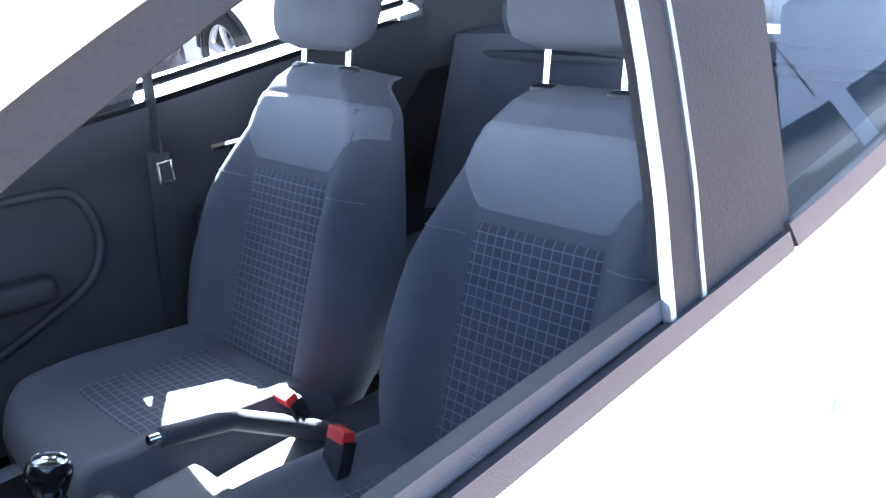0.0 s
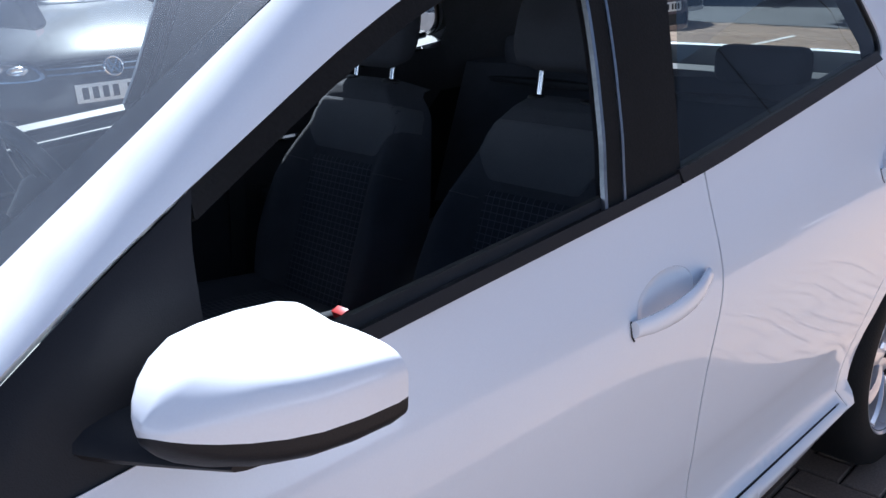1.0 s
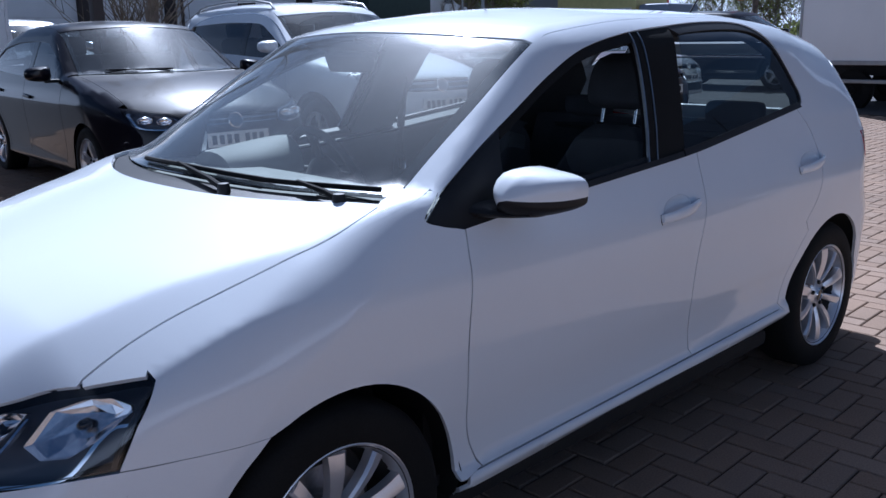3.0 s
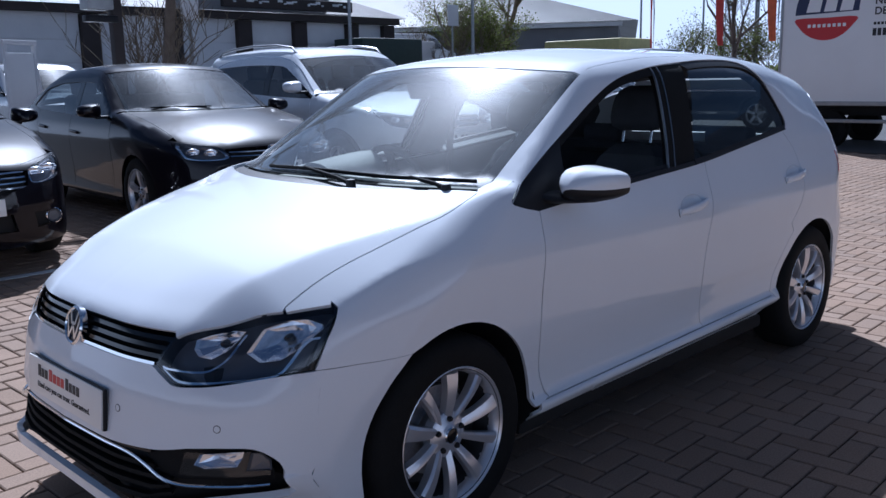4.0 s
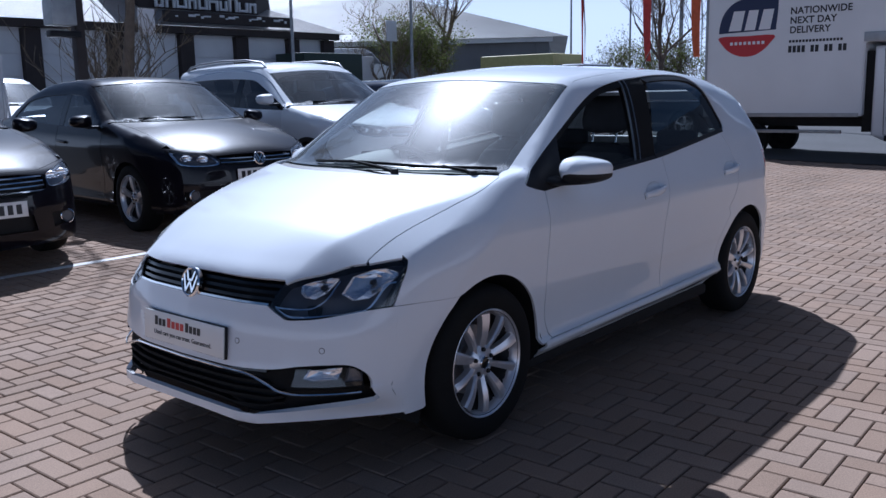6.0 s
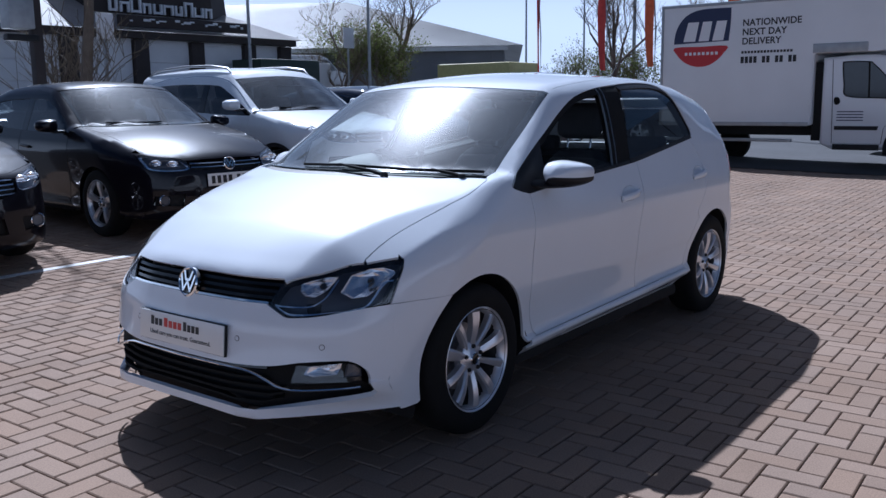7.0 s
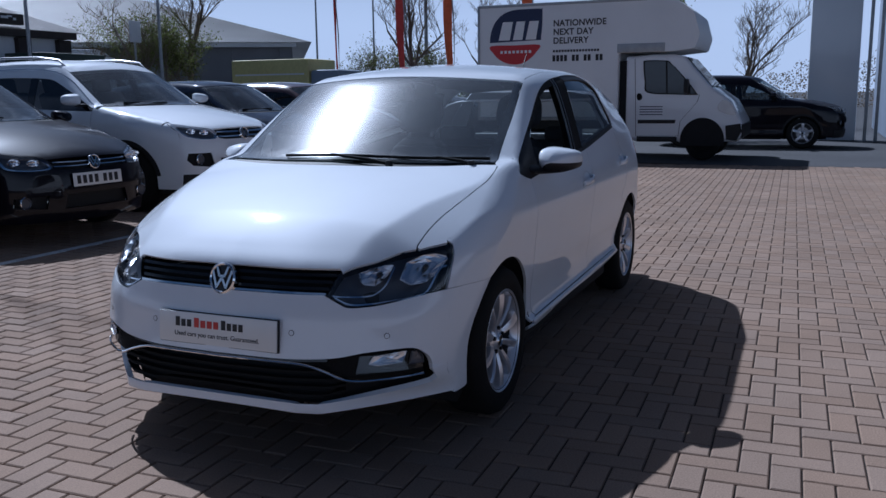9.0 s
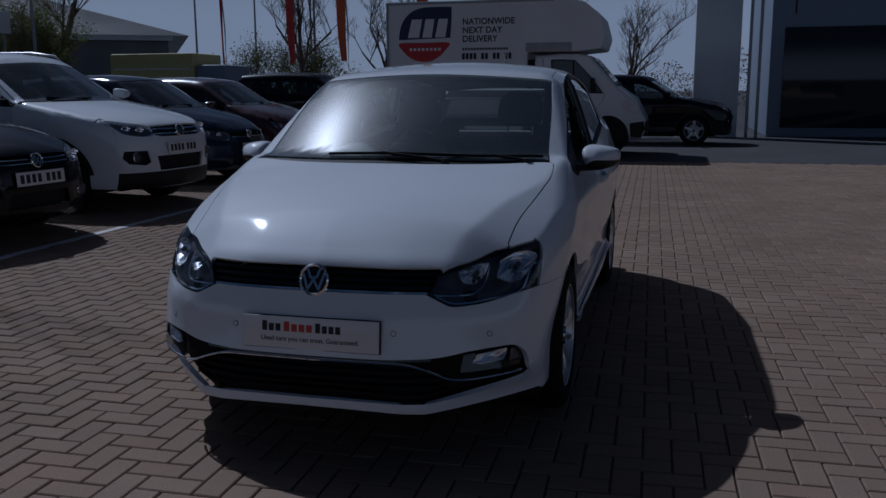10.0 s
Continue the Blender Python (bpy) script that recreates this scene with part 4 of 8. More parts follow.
# dealer's plate: words of the brand as bars, the line below it lettered
bm = bmesh.new()
box(bm, (0.012, 0.520, 0.117), (0.788, 0, 0.469), (0, -5, 0), bevel=0.004)
holder = part("plate_holder", bm, PLASTIC, hatch, "black plate holder")
PM = pose(0.796, 0, 0.470, 0, -5, 0)
bm = bmesh.new()
box(bm, (0.006, 0.513, 0.111), bevel=0.002)
bmesh.ops.transform(bm, matrix=PM, verts=bm.verts[:])
dealer = part("dealer_plate", bm, PLATE_WHITE, holder, "white dealer plate with printed words")
for y0, y1, mat in ((-0.185, -0.108, INK), (-0.102, 0.012, RED_INK), (0.018, 0.118, INK)):
    count = max(3, round((y1 - y0) / 0.027))
    for k in range(count):
        w = (y1 - y0) / count
        bm = bmesh.new()
        box(bm, (0.002, w * 0.72, 0.034 if k in (0, count) else 0.026), (0.0035, y0 + w * (k + 0.5), 0.021 if k == 0 else 0.017))
        bmesh.ops.transform(bm, matrix=PM, verts=bm.verts[:])
        part("printed_bar", bm, mat, holder)


def lettering(parent, text, m, size, mat, depth=0.0008, align="LEFT"):
    cu = bpy.data.curves.new("lettering", "FONT")
    cu.body, cu.size, cu.extrude, cu.align_x = text, size, depth, align
    cu.materials.append(mat)
    ob = new("lettering", cu)
    ob.parent = parent
    ob.matrix_basis = m
    return ob


lettering(holder, "Used cars you can trust. Guaranteed.", PM @ pose(0.0036, -0.187, -0.030, 90, 0, 90), 0.0245, INK)

# ---- wheels, wells and underside ----
for x, y in ((0.0, 0.728), (-2.47, 0.724)):
    for side in (1, -1):
        wheel(hatch, x, y * side, side, 0.302, 0.203, 10)
        bm = bmesh.new()
        cx = x - 0.016
        ring = [(cx + 0.366 * math.cos(a), 0.292 + 0.366 * math.sin(a)) for a in line(radians(-25), radians(205), 26)]
        rows = [[bm.verts.new((px, side * (float(S.solve("y", px, pz)) - 0.006 if yy > 0.75 else yy), pz)) for px, pz in ring] for yy in (0.765, 0.72, 0.50)]
        for a, b in zip(rows, rows[1:]):
            for k in range(len(ring) - 1):
                bm.faces.new((a[k], a[k + 1], b[k + 1], b[k]))
        bm.faces.new(rows[-1])
        part("wheel_well", bm, DARK, hatch)
bm = bmesh.new()
box(bm, (3.0, 0.95, 0.06), (-1.25, 0, 0.20), bevel=0.02)
box(bm, (1.75, 1.5, 0.06), (-1.24, 0, 0.20), bevel=0.02)
box(bm, (0.30, 1.0, 0.06), (0.50, 0, 0.24), bevel=0.02)
box(bm, (0.4, 1.35, 0.08), (-2.92, 0, 0.26), bevel=0.03)
# unseen block added in the hollow engine bay to stop sun leaking through
box(bm, (0.62, 1.12, 0.34), (0.32, 0, 0.44), bevel=0.03)
part("underbody", bm, DARK, hatch)

# ---- door mirrors, handles, wipers ----
def mirror_unit(side):
    """A door mirror: white cap over a black shell, an arm to the corner panel and the mirror glass."""
    cap_line = spline([(-0.062, -0.036), (-0.079, -0.004), (-0.082, 0.030), (-0.074, 0.053), (-0.055, 0.061), (-0.024, 0.060), (0.026, 0.052), (0.060, 0.040), (0.073, 0.022), (0.073, -0.006)], 4)
    shell_line = spline([(0.073, -0.006), (0.069, -0.024), (0.047, -0.037), (0.010, -0.048), (-0.040, -0.054), (-0.058, -0.048), (-0.062, -0.036)], 4)
    rows = [(-0.468 - 0.082 * s, (1 - (1 - s) ** 1.9) ** (1 / 1.9), 0.858 + 0.026 * s) for s in (0.015, 0.06, 0.14, 0.27, 0.45, 0.7, 1.0)] + [(-0.585, 1.02, 0.890), (-0.622, 1.0, 0.894), (-0.636, 0.96, 0.895)]

    def ring(x, q, y, cap):
        """The outline of one slice: high inside, drawn out low to the outer tip; the shell hangs below the cap."""
        return [(x - 0.35 * max(0.0, u * q), side * (y + u * q), 0.986 + w * (q ** 1.6 if w > 0 else q)) for u, w in (cap_line if cap else shell_line)]

    def skin(bm, cap):
        grid = [[bm.verts.new(p) for p in ring(*r, cap)] for r in rows]
        for a, b in zip(grid, grid[1:]):
            for k in range(len(a) - 1):
                bm.faces.new((a[k], a[k + 1], b[k + 1], b[k]))
        bm.faces.new(grid[0])
        return bm
    root = part("mirror_cap", skin(bmesh.new(), True), WHITE, hatch, smooth=75)
    root.name = "door_mirror"
    tagged(root, "door mirror with a white cap and black foot")
    part("mirror_shell", skin(bmesh.new(), False), PLASTIC, root, "black mirror shell", smooth=75)
    bm = bmesh.new()
    pts = ring(-0.626, 0.92, 0.895, True) + ring(-0.626, 0.92, 0.895, False)[1:-1]
    bm.faces.new([bm.verts.new((p[0] + 0.10 * (abs(p[1]) - 0.896), p[1], p[2])) for p in pts])
    part("mirror_glass", bm, CHROME, root, "mirror glass", smooth=0)
    bm = bmesh.new()
    secs = []
    for x, y, z, hx, hz in ((-0.50, 0.775, 0.952, 0.065, 0.020), (-0.515, 0.81, 0.948, 0.055, 0.016), (-0.54, 0.85, 0.945, 0.05, 0.012), (-0.57, 0.90, 0.947, 0.05, 0.010)):
        secs.append([(x + hx * math.cos(a), side * y, z + hz * math.sin(a)) for a in line(0, math.tau * 15 / 16, 15)])
    sweep_loft(bm, secs)
    part("mirror_arm", bm, PLASTIC, root, "black mirror arm")


mirror_unit(1), mirror_unit(-1)
for x0, z0 in ((-1.285, 0.843), (-2.215, 0.878)):
    for side in (1, -1):
        y = float(S.solve("y", x0, z0))
        bm = bmesh.new()
        rings = []
        for k, deep in ((1.02, 0.001), (0.93, 0.005), (0.7, 0.011), (0.4, 0.014), (0.1, 0.0148)):
            ring = []
            for a in line(0, math.tau * 23 / 24, 23):
                px, pz = x0 + k * 0.078 * math.cos(a), z0 + k * (0.036 * math.sin(a) - 0.0078 * math.cos(a))
                ring.append(bm.verts.new((px, side * (float(S.solve("y", px, pz)) - deep), pz)))
            rings.append(ring)
        for p, q in zip(rings, rings[1:]):
            for k in range(24):
                bm.faces.new((p[k], p[(k + 1) % 24], q[(k + 1) % 24], q[k]))
        bm.faces.new(rings[-1])
        cupo = part("handle_recess", bm, WHITE, hatch)
        bm = bmesh.new()
        secs = []
        for k in line(0, 1, 8):
            x = x0 + 0.095 - 0.21 * k
            z = z0 - 0.018 + 0.020 * k
            o = 0.030 * math.sin(math.pi * min(max(k * 1.05, 0.02), 0.98)) ** 0.45
            yy = float(S.solve("y", x, z)) + o - 0.003
            h = 0.013 + 0.004 * math.sin(math.pi * k)
            secs.append([(x, side * (yy + 0.008 * math.cos(a)), z + h * math.sin(a)) for a in line(0, math.tau * 11 / 12, 11)])
        sweep_loft(bm, secs)
        part("door_handle", bm, WHITE, hatch, "white pull handle")
        strip_pts = [(x0 + 0.094, z0 - 0.038), (x0 + 0.099, z0 - 0.028), (x0 + 0.096, z0 - 0.008)]
        panel("handle_gap", S, [("y", strip_pts + [(x - 0.004, z) for x, z in strip_pts[::-1]], ())], DARK, hatch, off=0.001, rim=0, sides=(side,))


def on_screen(x, y, lift):
    return (x, y, float(S.top(x, y)) + lift)


for y0, y1, x0, arm_y in ((-0.30, 0.33, 0.004, 0.26), (0.30, 0.655, 0.0, 0.60)):
    bm = bmesh.new()
    blade = []
    for k in line(0, 1, 10):
        y = y0 + (y1 - y0) * k
        blade.append(on_screen(-0.122 - 0.165 * abs(y / 0.683) ** 2.2 - x0 * math.sin(math.pi * (0.2 + 0.7 * k)), y, 0.008))
    tube(bm, blade, 0.007, 6)
    wiper = part("wiper_blade", bm, RUBBER, hatch, "black wiper blade")
    bm = bmesh.new()
    base = on_screen(-0.062 - 0.165 * (arm_y / 0.68) ** 2, arm_y, 0.0)
    mid = blade[4]
    tube(bm, [base, (base[0] * 0.7 + mid[0] * 0.3, base[1] * 0.7 + mid[1] * 0.3, base[2] * 0.7 + mid[2] * 0.3 + 0.006), (mid[0], mid[1], mid[2] + 0.004)], 0.009, 8, r_end=0.006)
    part("wiper_arm", bm, RUBBER, wiper)
    bm = bmesh.new()
    lathe(bm, [(0, 0.016), (0.014, 0.014), (0.017, 0.0), (0.017, -0.02)], 14, Matrix.Translation(base))
    part("wiper_pivot", bm, PLASTIC, wiper)

# ---- cabin ----
FABRIC = material("dark_grey_seat_fabric", (0.064, 0.066, 0.078), 0.9, spread=0.12, fine=0.25, fine_scale=900, bump=0.5, bump_scale=900)
GREY_FABRIC = material("mid_grey_seat_fabric", (0.115, 0.118, 0.132), 0.9, spread=0.08, fine=0.2, fine_scale=900, bump=0.5, bump_scale=900)
LINING = material("dark_headlining", (0.06, 0.06, 0.064), 0.9, spread=0.1, fine=0.1)
WEB = material("belt_webbing", (0.015, 0.015, 0.016), 0.7, fine=0.2, fine_scale=800)


def grid_fabric():
    """Dark cloth woven with a grid of thin pale lines."""
    m = material("checked_seat_fabric", (0.030, 0.032, 0.040), 0.9, fine=0.2, fine_scale=900, bump=0.4, bump_scale=900)
    t = m.node_tree
    p = t.nodes["Principled BSDF"]
    uv = t.nodes.new("ShaderNodeUVMap")
    b = t.nodes.new("ShaderNodeTexBrick")
    b.offset, b.squash = 0.0, 1.0
    b.inputs["Scale"].default_value, b.inputs["Brick Width"].default_value, b.inputs["Row Height"].default_value = 1.0, 0.0185, 0.0168
    b.inputs["Mortar Size"].default_value, b.inputs["Mortar Smooth"].default_value = 0.0011, 0.2
    b.inputs["Color1"].default_value, b.inputs["Color2"].default_value = (0.036, 0.038, 0.050, 1), (0.046, 0.048, 0.062, 1)
    b.inputs["Mortar"].default_value = (0.115, 0.12, 0.14, 1)
    t.links.new(uv.outputs[0], b.inputs["Vector"])
    t.links.new(b.outputs["Color"], p.inputs["Base Color"])
    return m


CHECK = grid_fabric()


def sheet(bm, fn, nu, nv, uv=None):
    """A grid of points fn(u, v), u and v from 0 to 1; uv gives metres across and along, for the weave."""
    rows = [[bm.verts.new(fn(i / nu, j / nv)) for i in range(nu + 1)] for j in range(nv + 1)]
    lay = bm.loops.layers.uv.verify() if uv else None
    for j in range(nv):
        for i in range(nu):
            f = bm.faces.new((rows[j][i], rows[j][i + 1], rows[j + 1][i + 1], rows[j + 1][i]))
            if uv:
                for l, (a, b) in zip(f.loops, ((i, j), (i + 1, j), (i + 1, j + 1), (i, j + 1))):
                    l[lay].uv = (a / nu * uv[0], b / nv * uv[1])
    return bm


# a seat's front face from the cushion up to the top edge, as a line in x, z, and its half width by height
back_line = [(-1.425, 0.40), (-1.45, 0.45), (-1.49, 0.55), (-1.55, 0.70), (-1.61, 0.85), (-1.652, 0.955), (-1.666, 0.99), (-1.678, 1.01), (-1.70, 1.024), (-1.73, 1.028)]
back_half = curve((0.40, 0.20), (0.46, 0.225), (0.54, 0.262), (0.62, 0.275), (0.72, 0.262), (0.82, 0.236), (0.90, 0.212), (0.96, 0.192), (1.0, 0.158), (1.028, 0.125))
bolster_at = curve((0.40, 0.035), (0.5, 0.055), (0.75, 0.055), (0.86, 0.028), (0.93, 0.006), (1.03, 0.0))
cush_z = curve((0.0, 0.485), (0.3, 0.50), (0.7, 0.52), (0.88, 0.522), (0.96, 0.50), (1.0, 0.455))


def ease(q):
    q = min(max(q, 0.0), 1.0)
    return q * q * (3 - 2 * q)


def seat_face(cy, y, v, lift=0.0):
    """A point of a backrest: y from its middle, v from 0 at the foot to 1 at the top."""
    k = v * (len(back_line) - 1)
    i = min(int(k), len(back_line) - 2)
    x, z = (back_line[i][n] + (back_line[i + 1][n] - back_line[i][n]) * (k - i) for n in (0, 1))
    w, b = float(back_half(z)), float(bolster_at(z))
    a = abs(y)
    d = b * ease((a - 0.118) / 0.075) + 0.010 * (1 - (a / w) ** 2) - 0.085 * ease((a - w + 0.05) / 0.05) ** 1.5 + lift
    return (x + d * 0.93, cy + y, z + d * 0.37)


def seat_v(z):
    """v of a height on the front face."""
    zs = [p[1] for p in back_line]
    return float(np.interp(z, zs, [i / (len(zs) - 1) for i in range(len(zs))]))


def front_seat(name, cy, head_z):
    """A front seat: backrest with side bolsters, a pale shoulder band, a checked middle, cushion, headrest on two posts."""
    seat = thing(name, Matrix(), "dark grey fabric car seat with a checked middle panel", "car seat", "front seats")

    def half(v):
        return float(back_half(seat_face(0, 0, v)[2] - 0.0037))
    bm = bmesh.new()
    n, m = 44, 40
    sheet(bm, lambda u, v: seat_face(cy, (2 * u - 1) * half(v), v), n, m)
    sheet(bm, lambda u, v: (seat_face(cy, 0, v)[0] - 0.13 + 0.05 * v, cy + (1 - 2 * u) * half(v) * 0.97, seat_face(cy, 0, v)[2] - 0.035 * v), n, m)
    bmesh.ops.bridge_loops(bm, edges=[e for e in bm.edges if e.is_boundary])
    part("backrest", bm, FABRIC, seat, smooth=60)

    def band(u, v):
        y = (2 * u - 1) * 0.198
        foot = 0.848 + 0.075 * ease((abs(y) - 0.115) / 0.075)
        z = foot + (0.985 - foot) * v
        y = max(-1.0, min(1.0, y / (float(back_half(z)) - 0.006))) * (float(back_half(z)) - 0.006)
        edge = 0.004 if 0.03 < u < 0.97 and 0.03 < v < 0.97 else -0.004
        return seat_face(cy, y, seat_v(z), edge)
    bm = bmesh.new()
    sheet(bm, band, 32, 14)
    part("shoulder_band", bm, GREY_FABRIC, seat, "mid grey shoulder band", smooth=60)
    bm = bmesh.new()
    sheet(bm, lambda u, v: seat_face(cy, (2 * u - 1) * 0.128, seat_v(0.46 + 0.382 * v), 0.004 if 0.02 < u < 0.98 and 0.02 < v < 0.98 else -0.004), 20, 22, (0.256, 0.41))
    part("checked_panel", bm, CHECK, seat, "checked fabric middle panel", smooth=60)
    for side in (1, -1):
        bm = bmesh.new()
        tube(bm, [seat_face(cy, side * y, seat_v(0.812 + 0.02 * (y - 0.13)), 0.0015) for y in line(0.135, 0.222, 8)], 0.0012, 5)
        part("seam", bm, GREY_FABRIC, seat, "pale stitched seam")

    def cushion(u, v, lift=0.0):
        a = 2 * u - 1
        bol = 0.034 * math.exp(-((abs(a) - 0.80) / 0.18) ** 2) * (1 - 0.6 * v ** 4)
        edge = -0.07 * ease((abs(a) - 0.84) / 0.16)
        w = 0.245 + 0.012 * v - 0.05 * ease((v - 0.80) / 0.20)
        return (-1.47 + 0.475 * v - 0.02 * a * a * v, cy + a * w, float(cush_z(v)) + bol + edge + lift)
    bm = bmesh.new()
    sheet(bm, lambda u, v: cushion(u, v), 28, 26)
    sheet(bm, lambda u, v: (-1.46 + 0.42 * v, cy + (1 - 2 * u) * 0.225, 0.33 + 0.04 * v), 28, 26)
    bmesh.ops.bridge_loops(bm, edges=[e for e in bm.edges if e.is_boundary])
    part("seat_cushion", bm, FABRIC, seat, smooth=60)
    bm = bmesh.new()
    sheet(bm, lambda u, v: cushion(0.24 + 0.52 * u, 0.10 + 0.62 * v, 0.004 if 0.02 < u < 0.98 and 0.02 < v < 0.98 else -0.004), 18, 18, (0.256, 0.30))
    part("checked_panel", bm, CHECK, seat, "checked fabric middle panel", smooth=60)
    bm = bmesh.new()
    secs = []
    for k in line(0, 1, 10):
        g = (1 - abs(2 * k - 1) ** 2.6) ** (1 / 2.6) if 0 < k < 1 else 0.05
        secs.append([(-1.745 - 0.055 * (k - 0.5) + 0.062 * g * math.copysign(abs(math.cos(a)) ** 0.7, math.cos(a)),
                      cy + (0.142 - 0.014 * k) * (0.55 + 0.45 * g) * math.copysign(abs(math.sin(a)) ** 0.6, math.sin(a)), head_z + 0.20 * k) for a in line(0, math.tau * 27 / 28, 27)])
    sweep_loft(bm, secs)
    head = part("headrest", bm, FABRIC, seat, "dark fabric headrest", smooth=70)
    for dy in (-0.072, 0.072):
        bm = bmesh.new()
        tube(bm, [(-1.712, cy + dy, 0.99), (-1.742, cy + dy, head_z + 0.06)], 0.0065, 10)
        part("headrest_post", bm, CHROME, head, "chrome headrest post")
        bm = bmesh.new()
        lathe(bm, [(0.026, 0), (0.026, 0.008), (0.018, 0.014), (0, 0.014)], 16, pose(-1.718, cy + dy, 1.018, 0, -12, 0))
        part("post_collar", bm, PLASTIC, head)
    bm = bmesh.new()
    box(bm, (0.36, 0.42, 0.14), (-1.24, cy, 0.29), bevel=0.02)
    part("seat_base", bm, PLASTIC, seat)
    return seat


front_seat("car_seat", 0.304, 1.085)
front_seat("car_seat", -0.332, 1.06)

bench = thing("rear_bench_seat", Matrix(), "dark grey fabric rear bench seat with headrests", "car seat")
bm = bmesh.new()
sheet(bm, lambda u, v: (-2.22 - 0.20 * v + 0.03 * math.cos((2 * u - 1) * 6.3), 0.64 * (2 * u - 1), 0.48 + 0.50 * v), 24, 10)
sheet(bm, lambda u, v: (-2.35 - 0.20 * v, 0.64 * (1 - 2 * u), 0.48 + 0.50 * v), 24, 10)
bmesh.ops.bridge_loops(bm, edges=[e for e in bm.edges if e.is_boundary])
part("backrest", bm, FABRIC, bench, smooth=60)
bm = bmesh.new()
box(bm, (0.50, 1.26, 0.18), (-1.98, 0, 0.40), bevel=0.05, seg=3)
part("seat_cushion", bm, FABRIC, bench)
for y in (-0.38, 0.38):
    bm = bmesh.new()
    box(bm, (0.09, 0.25, 0.10), (-2.46, y, 1.02), bevel=0.035, seg=3)
    part("headrest", bm, FABRIC, bench)

# trims and linings
trim_out = [(-0.42, 0.33), (-2.0, 0.33), (-2.10, 0.60), (-2.20, 0.70), (-2.35, 0.95)] + belt_line(-2.30, -0.50, 14, 0.0) + [(-0.42, 0.90)]
panel("door_trim", S, [("y", trim_out, ())], TRIM, hatch, "dark grained door trim", off=-0.075, rim=0.0, sides=(1, -1))
for side in (1, -1):
    bm = bmesh.new()
    ya = [float(S.solve("y", x, float(belt(x)))) for x in (-0.5, -1.3, -2.2)]
    top = belt_line(-0.45, -2.28, 20, 0.002)
    inner = [bm.verts.new((x, side * (float(S.solve("y", x, z)) - 0.078), z - 0.012)) for x, z in top]
    outer = [bm.verts.new((x, side * (float(S.solve("y", x, z)) - 0.010), z + 0.006)) for x, z in top]
    for k in range(len(top) - 1):
        bm.faces.new((inner[k], inner[k + 1], outer[k + 1], outer[k]))
    part("door_top", bm, TRIM, hatch)
    for x in (-0.95, -1.85):
        bm = bmesh.new()
        y = float(S.solve("y", x, 0.68)) - 0.105
        box(bm, (0.55, 0.07, 0.055), (x, side * y, 0.66), (0, -4, 0), bevel=0.02, seg=3)
        part("armrest", bm, TRIM, hatch)
        bm = bmesh.new()
        tube(bm, [(x + 0.20, side * (y + 0.025), 0.83), (x + 0.14, side * y, 0.835), (x + 0.05, side * y, 0.835), (x, side * (y + 0.02), 0.83)], 0.010, 8)
        part("door_pull", bm, CHROME, hatch, "chrome inner door handle")
for side in (1, -1):
    ridge = spline([(-0.72, 0.50), (-0.90, 0.50), (-1.079, 0.528), (-1.204, 0.572), (-1.30, 0.614), (-1.346, 0.676), (-1.348, 0.74), (-1.323, 0.80), (-1.27, 0.825), (-1.10, 0.835)], 5)
    bm = bmesh.new()
    tube(bm, [(x, side * (float(S.solve("y", x, z)) - 0.082), z) for x, z in ridge], 0.011, 8)
    part("door_pocket_rim", bm, TRIM, hatch, "raised edge of the door trim", smooth=60)
inner_roof = [(x - 0.06, y * 0.93) for x, y in screen_top[::-1]] + [(x, y * 0.99) for x, y in roof_side[2:]] + [(x, -y * 0.99) for x, y in roof_side[:1:-1]]
panel("headlining", S, [("z", inner_roof, ())], LINING, hatch, "dark cloth headlining", step=0.09, off=-0.035, rim=0)
rail_in = [(x, z) for x, z in rail_line(-0.40, -2.60, 30)] + [(x, z + 0.012) for x, z in dlo_top[::-1] if x < -0.38]
panel("pillar_trim", S, [("y", rail_in, ())], LINING, hatch, step=0.05, off=-0.03, rim=0, sides=(1, -1))
panel("pillar_trim", S, [("y", shifted(b_front, -0.035) + shifted(b_back[::-1], -0.06), ())], LINING, hatch, step=0.05, off=-0.05, rim=0.0, sides=(1, -1))
quarter_in = [(-2.30, 1.09), (-2.31, 1.12), (-2.22, 1.28), (-2.10, 1.36), (-2.55, 1.33), (-2.75, 1.15), (-2.78, 0.9), (-2.35, 0.9)]
panel("pillar_trim", S, [("y", quarter_in, ())], LINING, hatch, step=0.06, off=-0.05, rim=0.0, sides=(1, -1))
bm = bmesh.new()
box(bm, (0.55, 1.22, 0.02), (-2.66, 0, 0.93), bevel=0.006)
part("parcel_shelf", bm, TRIM, hatch)
bm = bmesh.new()
box(bm, (2.35, 1.44, 0.03), (-1.30, 0, 0.255))
part("cabin_floor", bm, material("dark_carpet", (0.02, 0.02, 0.021), 0.95, fine=0.3, fine_scale=500), hatch)
bm = bmesh.new()
box(bm, (0.03, 1.4, 0.62), (-0.36, 0, 0.55))
part("bulkhead", bm, DARK, hatch)

# dashboard: a long soft form under the screen, with the hood over the instruments
dash = thing("dashboard", Matrix(), "dark grained plastic dashboard with an instrument hood", "dashboard")
bm = bmesh.new()
prof = [(-0.20, 0.93), (-0.30, 0.958), (-0.42, 0.970), (-0.54, 0.965), (-0.62, 0.945), (-0.665, 0.905), (-0.66, 0.84), (-0.62, 0.76), (-0.60, 0.68), (-0.55, 0.60), (-0.40, 0.56), (-0.30, 0.60)]


